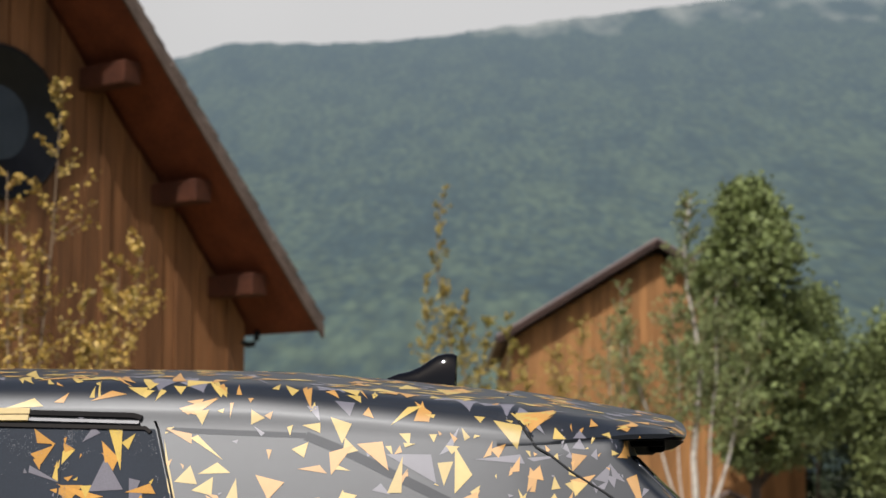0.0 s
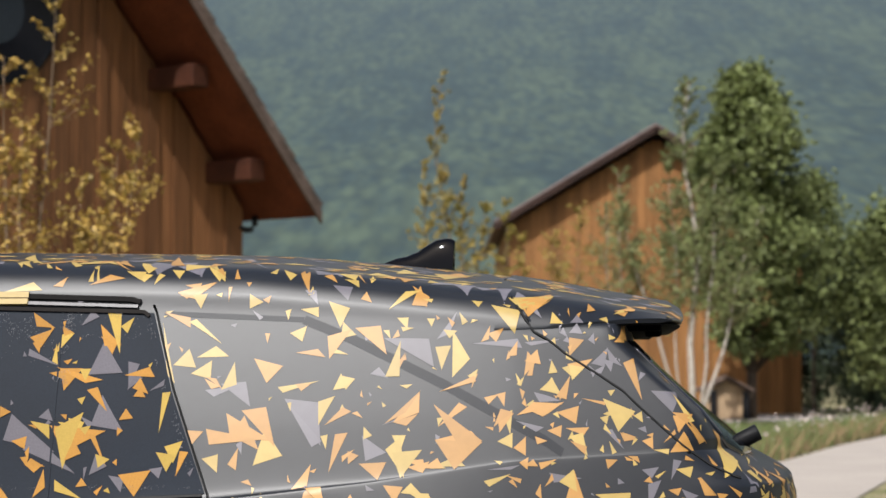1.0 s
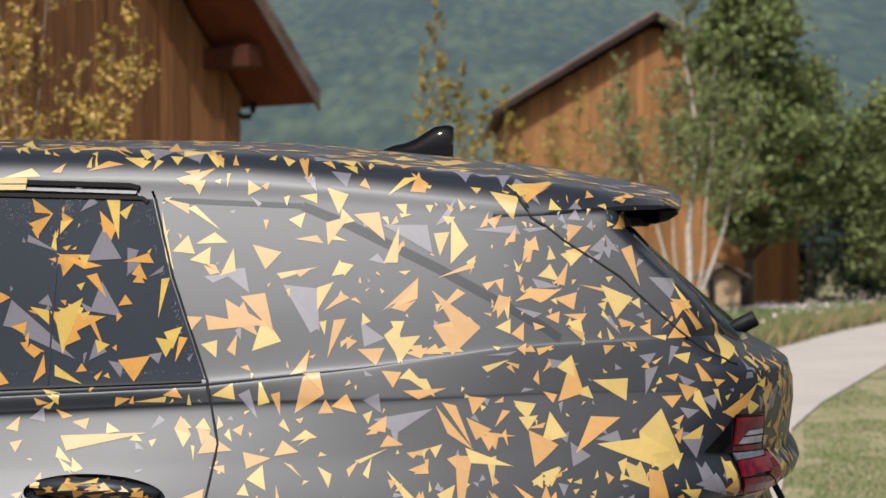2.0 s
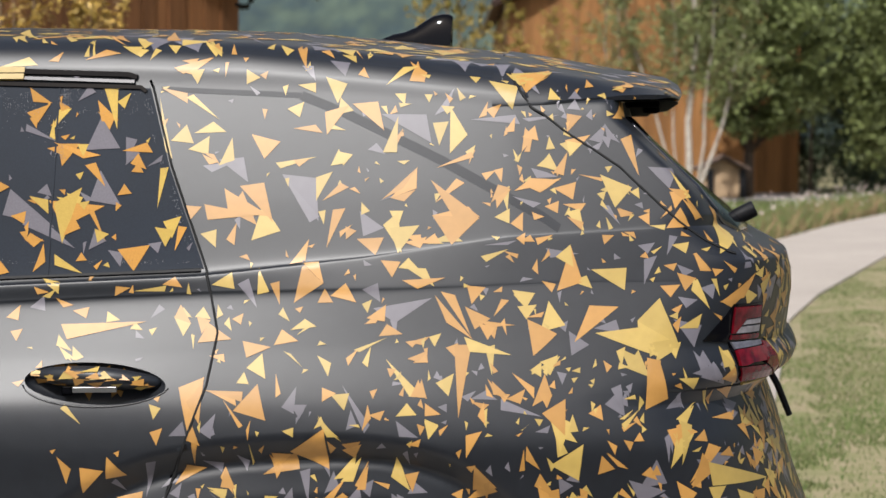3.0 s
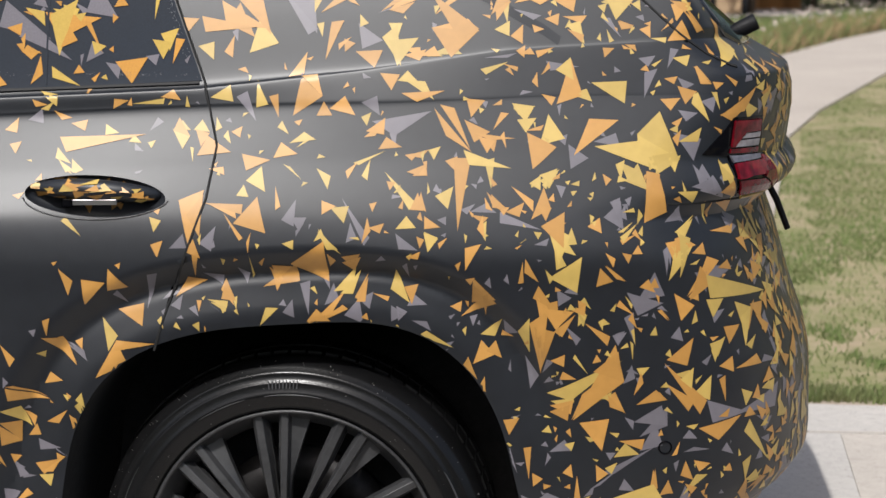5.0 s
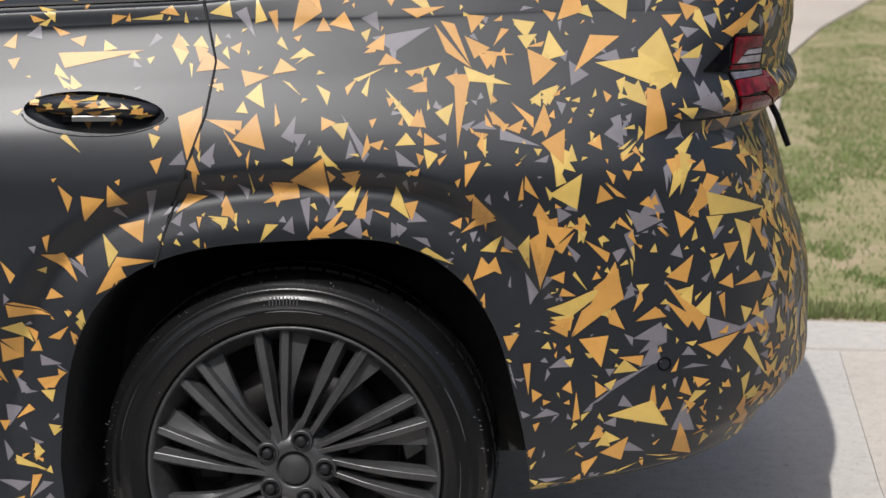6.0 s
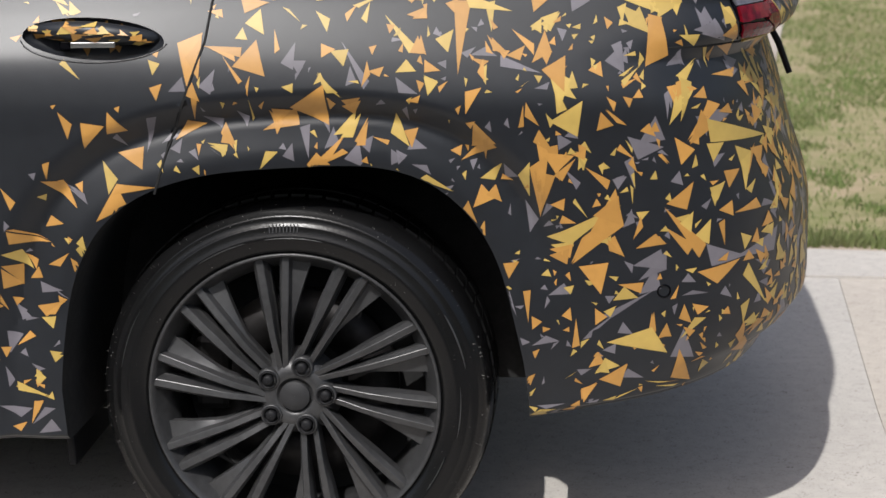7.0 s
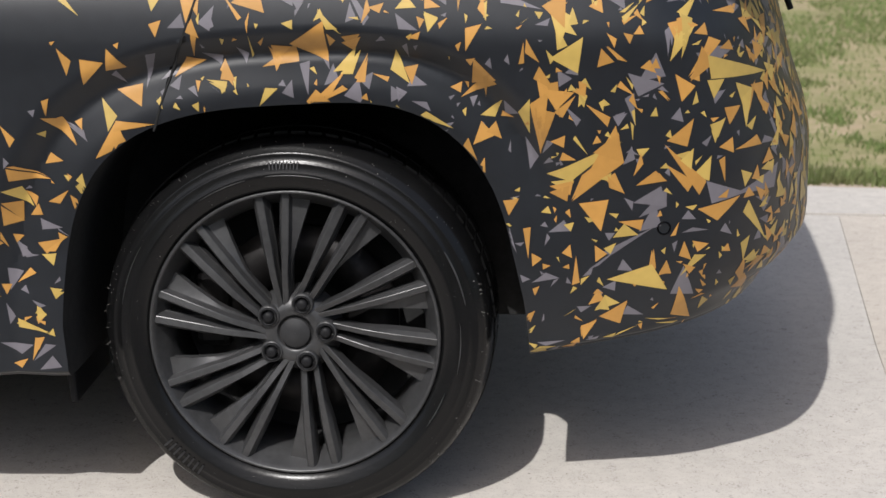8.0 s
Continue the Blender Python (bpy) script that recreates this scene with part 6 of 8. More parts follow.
shard(YELLOW, 48.9, 66.7, 30, 13.7, 4.9, 47)
shard(ORANGE, 68.4, 67.1, -158, 4.9, 2.9, 26)
shard(ORANGE, 55.5, 68.9, -122, 7.7, 5.3, 69)
shard(ORANGE, 79.6, 69.8, -79, 4.7, 1.4, 18)
shard(YELLOW, 73.4, 70.4, 169, 2.8, 2.4, 19)
shard(ORANGE, 88.9, 72.1, -171, 6.6, 2.3, 24)
shard(ORANGE, 60.5, 72.5, -169, 5.2, 5.6, -1)
shard(YELLOW, 77.4, 75.1, 33, 3.2, 2.2, -12)
shard(ORANGE, 58.1, 77.2, 144, 5.7, 1.8, 21)
shard(ORANGE, 80.7, 77.3, 24, 3.9, 3.4, -4)
shard(ORANGE, 48.5, 78.5, 49, 4.8, 1.9, 8)
shard(ORANGE, 46.0, 79.4, -95, 7.8, 4.0, -9)
shard(YELLOW, 53.4, 80.4, 120, 2.7, 1.1, 49)
shard(GREY, 61.6, 82.0, -76, 5.4, 2.0, 18)
shard(ORANGE, 72.5, 82.0, 127, 4.7, 3.7, 9)
shard(YELLOW, 86.1, 82.2, -92, 6.1, 5.7, -16)
shard(GREY, 62.1, 84.0, 1, 5.7, 4.8, 26)
shard(YELLOW, 78.3, 84.1, -99, 3.4, 4.1, 7)
shard(GREY, 49.7, 84.4, 124, 2.8, 2.9, -2)
shard(ORANGE, 47.2, 84.4, -76, 6.7, 2.2, 0)
shard(YELLOW, 76.7, 86.5, -9, 18.9, 4.4, 21)
shard(YELLOW, 49.3, 87.5, 57, 6.1, 5.9, 5)
shard(ORANGE, 56.9, 87.7, 108, 3.1, 3.2, 0)
shard(YELLOW, 47.2, 88.3, 120, 2.4, 1.3, 25)
shard(ORANGE, 57.6, 90.4, -33, 3.3, 2.1, 75)
shard(YELLOW, 48.9, 90.7, 107, 5.0, 2.0, 6)
shard(ORANGE, 78.1, 91.4, -133, 8.6, 3.2, 24)
shard(YELLOW, 68.9, 93.0, 31, 4.2, 3.3, -7)
shard(YELLOW, 71.6, 93.4, -120, 6.2, 4.8, 50)
shard(YELLOW, 50.6, 94.7, 87, 3.0, 2.3, 9)
shard(ORANGE, 70.8, 95.6, -104, 3.7, 1.7, 27)
shard(ORANGE, 47.3, 99.1, -68, 5.4, 5.0, 7)
shard(ORANGE, 66.6, 99.2, 83, 8.2, 4.9, 29)
shard(YELLOW, 74.4, 102.6, 164, 3.7, 2.2, -5)
shard(ORANGE, 46.2, 102.8, -127, 4.7, 3.9, -32)
shard(ORANGE, 83.6, 103.6, -173, 3.8, 3.3, 12)
shard(GREY, 78.1, 104.5, -179, 4.5, 2.7, 12)
shard(GREY, 76.3, 104.8, 117, 4.0, 2.1, -1)
shard(YELLOW, 81.7, 105.3, 112, 4.0, 2.8, -15)
shard(YELLOW, 45.7, 105.9, 37, 3.1, 2.6, 20)
shard(ORANGE, 66.7, 107.0, -105, 9.1, 2.6, 2)
shard(YELLOW, 67.9, 108.4, 113, 5.5, 4.3, 5)
shard(ORANGE, 45.7, 109.5, 128, 5.6, 5.9, 2)
shard(YELLOW, 70.9, 109.7, -93, 2.7, 2.8, 11)
shard(YELLOW, 66.7, 110.0, 172, 11.1, 5.6, 29)
shard(GREY, 75.7, 110.8, 145, 5.4, 4.3, 11)
shard(YELLOW, 70.4, 111.5, -124, 6.0, 5.7, -20)
shard(YELLOW, 64.3, 111.6, -10, 6.6, 4.2, 7)
shard(YELLOW, 47.1, 112.3, 101, 4.9, 5.3, 2)
shard(YELLOW, 76.3, 113.5, -164, 4.4, 2.7, -36)
shard(YELLOW, 66.8, 115.6, -51, 7.9, 6.3, 0)
shard(ORANGE, 57.9, 116.2, -136, 9.0, 6.1, 44)
shard(ORANGE, 81.8, 116.3, 19, 4.7, 2.8, 46)
shard(ORANGE, 70.5, 118.7, 22, 3.2, 2.6, 18)
shard(ORANGE, 47.3, 119.3, 154, 2.9, 1.7, -5)
shard(ORANGE, 87.9, 119.5, -159, 7.9, 5.5, -58)
shard(ORANGE, 50.8, 119.6, 87, 7.2, 5.9, 18)
shard(ORANGE, 75.4, 119.9, 137, 3.1, 3.3, -4)
shard(YELLOW, 75.7, 119.9, -59, 4.7, 2.1, 36)
shard(YELLOW, 55.1, 120.4, 178, 4.3, 2.5, 28)
shard(YELLOW, 79.7, 120.9, -75, 3.3, 1.0, -15)
shard(YELLOW, 62.9, 120.9, 167, 7.5, 4.0, 2)

shard(ORANGE, -49.7, 113.7, 63, 2.7, 2.3, 15)
shard(ORANGE, -49.1, 110.7, 40, 2.0, 2.1, -3)
shard(ORANGE, -45.8, 118.7, -7, 2.5, 1.5, 32)
shard(YELLOW, -43.9, 117.5, 40, 2.4, 1.4, 38)
shard(GREY, -44.1, 116.4, -165, 2.8, 2.6, -7)
shard(ORANGE, -39.8, 115.9, 148, 2.8, 1.9, -45)
shard(ORANGE, -36.2, 114.8, 173, 2.8, 2.0, -4)
shard(ORANGE, -40.1, 111.5, 7, 14.8, 2.9, 21)
shard(YELLOW, -32.7, 114.1, -13, 2.5, 1.9, 13)
shard(YELLOW, -27.9, 112.6, -23, 2.0, 1.5, -14)
shard(YELLOW, -24.6, 111.4, 40, 1.4, 1.2, -5)
shard(YELLOW, -41.1, 110.1, -34, 3.4, 1.9, 28)
shard(YELLOW, -38.0, 106.4, 136, 3.8, 1.5, -6)
shard(YELLOW, -36.6, 106.0, 118, 3.5, 2.9, -4)
shard(ORANGE, -43.2, 105.1, -149, 3.4, 3.1, -26)
shard(ORANGE, -40.9, 105.5, 68, 1.2, 1.0, -14)
shard(ORANGE, -46.5, 102.8, 177, 1.7, 1.5, -33)
shard(YELLOW, -38.7, 99.0, -43, 4.5, 1.1, -1)
shard(ORANGE, -40.4, 91.1, 32, 1.0, 0.7, 1)
shard(ORANGE, -29.0, 91.2, -74, 1.0, 1.1, 6)
shard(GREY, -29.9, 85.9, -48, 2.9, 1.2, 2)
shard(ORANGE, -30.1, 71.7, -107, 3.9, 2.3, 48)
shard(ORANGE, -40.0, 77.8, -60, 5.8, 0.9, -21)
shard(GREY, -44.4, 79.3, -79, 1.3, 1.4, 1)
shard(YELLOW, -42.6, 74.7, 173, 1.5, 1.3, -7)
shard(GREY, -35.4, 73.8, 146, 5.3, 1.1, 62)
shard(ORANGE, -36.9, 77.1, -67, 1.9, 1.6, 1)
shard(ORANGE, -49.0, 69.0, -20, 6.9, 1.3, -64)
shard(GREY, -49.4, 70.2, -110, 1.7, 1.4, -29)
shard(YELLOW, -36.9, 67.0, -64, 2.4, 1.8, 24)
shard(ORANGE, -38.4, 66.7, 128, 1.1, 0.8, 17)
shard(GREY, -19.2, 85.9, -150, 3.1, 2.2, 52)
shard(GREY, -19.5, 83.0, 61, 2.6, 1.9, 5)
shard(YELLOW, -22.3, 81.1, -67, 2.0, 1.1, 23)
shard(YELLOW, -19.5, 80.1, -42, 1.4, 1.0, 13)
shard(GREY, -21.5, 82.7, -82, 1.5, 1.3, 30)
shard(YELLOW, -19.4, 115.0, -26, 2.2, 1.7, 4)
shard(YELLOW, -17.0, 111.1, -83, 2.6, 0.7, -24)
shard(YELLOW, -16.2, 115.0, -30, 2.5, 2.3, -9)
shard(ORANGE, -8.4, 113.8, 180, 1.8, 2.0, -9)
shard(YELLOW, -6.8, 112.8, 123, 0.8, 0.7, 24)
shard(YELLOW, -7.5, 102.8, 86, 2.0, 2.2, -1)
shard(ORANGE, -8.6, 100.1, 163, 5.4, 2.2, 31)
shard(GREY, -17.3, 95.2, -154, 3.0, 2.6, -11)
shard(GREY, -13.7, 94.1, 64, 4.1, 2.6, -7)
shard(ORANGE, -16.4, 94.4, -50, 2.9, 2.6, 24)
shard(YELLOW, -14.8, 94.9, 78, 1.7, 1.1, -54)
shard(ORANGE, -10.0, 84.4, 99, 3.8, 2.7, -16)
shard(YELLOW, -10.2, 83.6, 166, 3.7, 1.2, 7)
shard(YELLOW, -8.9, 84.9, -83, 2.2, 0.9, 20)
shard(GREY, -16.5, 83.2, -54, 2.1, 1.3, -10)
shard(GREY, -13.0, 83.4, -35, 2.5, 0.7, -85)
shard(YELLOW, -15.8, 80.3, -68, 1.6, 1.4, 5)
shard(YELLOW, -14.7, 84.5, 48, 0.8, 0.5, -7)
shard(ORANGE, -6.3, 94.0, 78, 2.8, 1.9, -69)
shard(YELLOW, -5.6, 88.6, 96, 4.1, 0.7, 52)
shard(GREY, -6.5, 88.3, 131, 2.8, 2.0, 35)
shard(YELLOW, -10.6, 92.0, -98, 1.2, 0.8, -10)
shard(YELLOW, -4.5, 94.7, -93, 0.9, 0.8, -12)
shard(ORANGE, -1.9, 89.3, 22, 3.4, 3.1, -8)
shard(GREY, -0.7, 84.1, -36, 1.2, 1.3, -2)
shard(GREY, 0.6, 81.8, 76, 2.9, 2.3, -10)
shard(YELLOW, 1.8, 94.6, 174, 2.0, 1.7, 4)
shard(GREY, 0.7, 98.3, 72, 4.3, 2.5, -9)
shard(GREY, 2.2, 96.5, 53, 2.5, 1.0, -51)
shard(GREY, -8.6, 120.4, -60, 5.4, 2.2, -3)
shard(ORANGE, -2.9, 120.2, -75, 4.1, 1.7, 0)
shard(YELLOW, -1.6, 115.2, -46, 2.5, 1.4, 13)
shard(GREY, 14.2, 119.6, -55, 3.4, 3.0, -12)
shard(YELLOW, 13.4, 115.7, 52, 2.0, 1.9, -17)
shard(ORANGE, 17.1, 114.9, -165, 3.4, 2.9, -17)
shard(ORANGE, 14.5, 113.1, 49, 4.0, 2.0, 47)
shard(GREY, 18.7, 114.4, -83, 3.5, 2.1, 42)
shard(ORANGE, 16.8, 112.0, -11, 3.6, 2.5, -21)
shard(YELLOW, 2.1, 111.6, 27, 3.0, 1.8, -76)
shard(YELLOW, 5.5, 109.7, -7, 1.4, 0.9, -17)
shard(YELLOW, 12.3, 108.4, 24, 5.7, 1.1, 45)
shard(ORANGE, 10.7, 106.5, 50, 2.9, 1.4, -31)
shard(YELLOW, 13.9, 106.0, 74, 3.4, 1.3, -21)
shard(ORANGE, 18.6, 105.4, -96, 1.5, 1.6, -1)
shard(ORANGE, 21.5, 109.5, 26, 2.0, 1.6, 26)
shard(YELLOW, 24.0, 110.5, -88, 1.7, 1.1, 43)
shard(YELLOW, 25.5, 110.0, 42, 2.2, 2.0, -10)
shard(ORANGE, 24.8, 107.5, -156, 2.7, 2.1, -16)
shard(ORANGE, 23.3, 100.6, 88, 3.0, 2.4, -2)
shard(GREY, 26.3, 104.5, -41, 1.8, 1.3, 15)
shard(ORANGE, 36.0, 111.4, 142, 3.0, 2.5, 6)
shard(ORANGE, 38.3, 117.3, -124, 3.6, 1.4, 26)
shard(YELLOW, 34.2, 118.1, -105, 1.0, 1.1, -5)
shard(GREY, 32.4, 116.3, -41, 1.6, 1.0, -12)
shard(ORANGE, 29.1, 109.4, -70, 2.3, 2.3, 0)
shard(ORANGE, 36.9, 104.8, 121, 2.0, 0.9, -4)
shard(YELLOW, 31.4, 104.5, 18, 0.9, 1.0, -5)
shard(GREY, 34.6, 106.0, -135, 1.2, 1.1, -12)
shard(ORANGE, 36.4, 102.2, -27, 3.0, 2.3, 33)
shard(ORANGE, 39.0, 100.4, 150, 1.7, 1.7, -5)
shard(ORANGE, 46.5, 99.9, 142, 2.8, 2.5, 14)
shard(YELLOW, 41.6, 95.0, 38, 1.7, 0.4, 78)
shard(GREY, 46.4, 95.2, -169, 2.5, 1.4, -28)
shard(GREY, 12.0, 95.4, 95, 3.1, 2.1, 17)
shard(ORANGE, 15.0, 98.2, -110, 3.5, 2.4, -54)
shard(ORANGE, 17.3, 97.5, 178, 2.4, 1.9, -21)
shard(ORANGE, 15.6, 101.8, -92, 1.5, 1.4, 17)
shard(ORANGE, 23.9, 99.0, 88, 1.4, 1.2, -28)
shard(GREY, 28.5, 98.8, 173, 1.6, 1.5, 8)
shard(GREY, 20.0, 95.3, -23, 4.0, 2.8, 36)
shard(YELLOW, 6.9, 96.7, -135, 2.1, 1.5, -20)
shard(ORANGE, 8.6, 91.2, 116, 2.1, 1.6, 19)
shard(ORANGE, 11.2, 90.6, 38, 3.1, 2.6, 15)
shard(GREY, 17.6, 92.3, -155, 1.6, 1.1, 15)
shard(YELLOW, 21.9, 92.3, 53, 1.2, 0.9, -12)
shard(GREY, 23.2, 91.0, -94, 1.0, 0.9, 21)
shard(GREY, 8.3, 84.1, 86, 3.4, 2.8, 25)
shard(YELLOW, 10.9, 85.6, 60, 5.1, 2.2, 30)
shard(ORANGE, 10.7, 83.3, -151, 7.9, 1.2, 26)
shard(ORANGE, 13.4, 84.2, 74, 4.4, 1.6, 17)
shard(GREY, 14.0, 83.8, 54, 2.7, 2.6, -6)
shard(ORANGE, 14.6, 81.6, -169, 1.2, 1.4, 1)
shard(GREY, 22.1, 84.5, -17, 3.1, 2.4, -11)
shard(GREY, 20.0, 81.3, 119, 2.6, 2.8, -3)
shard(GREY, 25.4, 79.8, 161, 3.2, 1.9, 41)
shard(YELLOW, 19.4, 79.8, -41, 2.1, 1.0, -11)
shard(YELLOW, 34.9, 98.3, -79, 3.0, 1.7, 25)
shard(ORANGE, 30.7, 91.5, -88, 1.4, 1.2, 30)
shard(ORANGE, 35.1, 84.4, 111, 4.8, 4.4, -11)
shard(GREY, 29.0, 81.2, 34, 1.2, 0.7, 0)
shard(YELLOW, 31.6, 79.3, -81, 1.4, 1.0, 31)
shard(GREY, 33.2, 81.5, -92, 1.9, 1.4, 14)
shard(ORANGE, 35.8, 75.7, -132, 3.9, 3.6, -6)
shard(GREY, 34.6, 76.5, -50, 2.2, 1.1, 4)
shard(ORANGE, 31.4, 72.6, -60, 8.3, 3.6, 29)
shard(ORANGE, 36.0, 100.7, 112, 2.3, 1.3, -39)
shard(ORANGE, 47.0, 102.2, 73, 1.4, 1.3, 1)
shard(GREY, 48.8, 104.8, -87, 2.1, 2.0, -14)
shard(GREY, 48.9, 112.3, 46, 1.9, 2.0, 8)
shard(GREY, 52.6, 108.6, 124, 4.0, 4.1, -7)
shard(YELLOW, 45.6, 105.0, 42, 3.9, 2.4, 14)
shard(YELLOW, 49.9, 105.2, 32, 0.9, 0.9, 17)
shard(YELLOW, 45.6, 105.3, -69, 1.2, 1.2, 20)
shard(GREY, 60.5, 112.7, -176, 5.0, 2.4, 12)
shard(GREY, 56.4, 114.4, -36, 2.1, 1.8, -20)
shard(YELLOW, 60.6, 108.8, -92, 3.1, 2.0, 24)
shard(YELLOW, 59.9, 105.9, -6, 2.0, 1.2, -10)
shard(ORANGE, 58.1, 105.3, 125, 1.9, 1.6, 10)
shard(YELLOW, 54.6, 103.1, 49, 0.9, 0.9, -2)
shard(YELLOW, 54.7, 102.5, 161, 0.9, 0.7, -20)
shard(YELLOW, 50.9, 103.4, 28, 1.2, 0.9, 1)
shard(ORANGE, 56.2, 98.0, -176, 2.5, 2.7, 2)
shard(YELLOW, 54.8, 98.2, 41, 0.9, 0.9, -15)
shard(YELLOW, 59.9, 95.5, 42, 4.1, 1.1, -12)
shard(YELLOW, 59.8, 96.8, 36, 2.9, 1.0, 53)
shard(YELLOW, 63.8, 100.2, -111, 2.3, 1.5, -35)
shard(ORANGE, 63.2, 93.8, -153, 1.7, 1.7, -2)
shard(YELLOW, 63.7, 94.7, 107, 1.1, 1.1, 15)
shard(GREY, 59.1, 102.4, -77, 4.0, 2.1, 8)
shard(GREY, 60.4, 99.2, 79, 2.5, 1.6, -12)
shard(YELLOW, 62.6, 100.6, -171, 2.3, 0.8, 3)
shard(GREY, 61.3, 101.8, 51, 1.5, 1.4, -19)
shard(ORANGE, 58.5, 91.5, 132, 2.4, 1.6, 34)
shard(ORANGE, 59.9, 88.4, 140, 4.2, 1.9, -64)
shard(YELLOW, 48.3, 97.4, -89, 6.2, 5.0, -29)
shard(YELLOW, 50.4, 93.2, 109, 2.8, 2.3, -34)
shard(ORANGE, 52.2, 83.9, 7, 1.6, 1.7, 1)
shard(GREY, 51.7, 86.8, -164, 2.3, 2.2, 2)
shard(ORANGE, 53.5, 82.9, 180, 2.6, 2.1, -4)
shard(GREY, 66.9, 87.6, -143, 4.8, 4.9, -11)
shard(ORANGE, 65.9, 86.9, 90, 1.9, 1.9, -2)
shard(ORANGE, 59.5, 84.2, -36, 3.8, 1.2, 6)
shard(YELLOW, 62.4, 79.3, -77, 3.0, 0.7, 22)
shard(YELLOW, 66.3, 78.2, 82, 1.7, 1.4, 7)
shard(GREY, 60.1, 78.8, -96, 2.2, 1.9, 24)
shard(YELLOW, 56.5, 81.1, -79, 2.0, 1.2, 20)
shard(YELLOW, 52.8, 80.5, 101, 2.6, 1.6, 29)
shard(ORANGE, 67.2, 82.6, -48, 2.4, 0.6, -25)
shard(ORANGE, 73.6, 84.5, 74, 2.8, 2.3, -4)
shard(ORANGE, 76.2, 88.7, -128, 5.6, 4.3, -15)
shard(GREY, 75.0, 89.2, -70, 4.0, 2.8, -25)
shard(GREY, 77.7, 80.8, 24, 3.2, 2.2, -6)
shard(YELLOW, 78.2, 75.3, -92, 2.6, 2.0, 20)
shard(YELLOW, 86.6, 80.8, -101, 6.2, 4.1, 33)
shard(GREY, 71.1, 99.9, -54, 2.3, 1.3, 29)
shard(YELLOW, 70.9, 95.4, 40, 5.0, 2.1, -23)
shard(YELLOW, 72.2, 95.7, -102, 7.4, 2.5, -9)
shard(ORANGE, 69.1, 94.9, -87, 3.1, 2.1, 4)
shard(ORANGE, 70.5, 94.3, -4, 3.9, 3.2, -31)
shard(GREY, 68.7, 94.1, -89, 3.4, 1.5, 35)
shard(YELLOW, 76.6, 101.4, -71, 4.4, 1.0, 18)
shard(ORANGE, 84.5, 100.3, 169, 4.8, 2.9, 31)
shard(ORANGE, 85.9, 95.9, 178, 7.4, 2.2, -42)
shard(GREY, 86.8, 96.9, 145, 4.1, 3.6, -27)
shard(GREY, 70.9, 100.8, -74, 2.8, 1.2, 25)
shard(YELLOW, 62.6, 107.1, -47, 4.3, 4.1, 5)
shard(YELLOW, 62.8, 106.6, 135, 3.2, 2.7, -7)
shard(ORANGE, 71.4, 112.2, 57, 2.6, 1.7, -26)
shard(YELLOW, 72.2, 114.5, -177, 1.6, 1.4, -10)
shard(ORANGE, 80.9, 113.8, 150, 2.1, 0.8, 13)
shard(GREY, 75.7, 107.4, -43, 3.0, 2.5, 1)
shard(GREY, 76.7, 105.0, -34, 5.2, 4.0, -14)
shard(YELLOW, 81.4, 108.0, -56, 2.9, 1.8, -31)
shard(YELLOW, 81.8, 106.1, -66, 6.0, 1.7, -27)
shard(YELLOW, 72.3, 103.4, 101, 2.2, 0.9, 49)
shard(ORANGE, -54.6, 137.0, 0, 2.0, 2.1, 7)
shard(ORANGE, -49.2, 131.5, 174, 2.7, 2.3, 2)
shard(ORANGE, -49.2, 129.0, -68, 1.9, 1.5, -14)
shard(ORANGE, -45.3, 133.4, 153, 3.8, 1.9, 26)
shard(ORANGE, -46.3, 126.9, 162, 2.9, 2.1, -29)
shard(ORANGE, -48.8, 130.3, -78, 2.0, 1.3, 43)
shard(ORANGE, -43.6, 132.2, 9, 8.9, 5.6, 23)
shard(YELLOW, -39.1, 133.5, 35, 1.8, 1.7, 8)
shard(GREY, -36.9, 137.3, -36, 6.3, 5.7, 20)
shard(ORANGE, -37.3, 132.9, -61, 6.4, 1.1, -29)
shard(ORANGE, -34.8, 148.4, 139, 3.7, 2.0, 22)
shard(GREY, -39.0, 155.1, -137, 3.4, 1.9, 5)
shard(ORANGE, -49.4, 150.0, -74, 2.4, 1.8, 11)
shard(YELLOW, -45.6, 145.9, 91, 3.5, 1.3, -30)
shard(ORANGE, -43.6, 151.2, 133, 2.2, 1.8, -21)
shard(ORANGE, -43.6, 145.9, 32, 1.4, 1.1, 23)
shard(YELLOW, -40.2, 138.8, 44, 1.4, 1.4, -2)
shard(GREY, -30.1, 144.1, -116, 3.5, 2.9, -20)
shard(ORANGE, -30.1, 142.2, -40, 3.1, 2.3, 5)
shard(ORANGE, -29.9, 140.6, -30, 2.0, 2.0, -3)
shard(GREY, -25.0, 142.3, -149, 3.1, 1.2, -37)
shard(YELLOW, -28.0, 145.2, 57, 1.0, 0.6, -9)
shard(ORANGE, -32.3, 134.0, -107, 1.4, 1.3, -12)
shard(GREY, -46.6, 136.8, -37, 2.4, 2.3, -9)
shard(ORANGE, -32.7, 128.3, -61, 1.0, 1.0, 10)
shard(GREY, -24.2, 126.2, 164, 2.3, 2.1, 2)
shard(ORANGE, -37.8, 124.6, -148, 1.7, 1.8, 7)
shard(ORANGE, -35.6, 122.5, 51, 1.9, 0.9, -3)
shard(YELLOW, -33.8, 123.3, -39, 1.1, 1.0, -14)
shard(ORANGE, -52.0, 121.5, 116, 2.9, 1.8, -13)
shard(ORANGE, -15.5, 141.4, 143, 2.8, 1.7, -39)
shard(ORANGE, -0.3, 141.4, 19, 2.5, 1.7, 23)
shard(GREY, -12.3, 142.3, -52, 5.5, 4.6, -33)
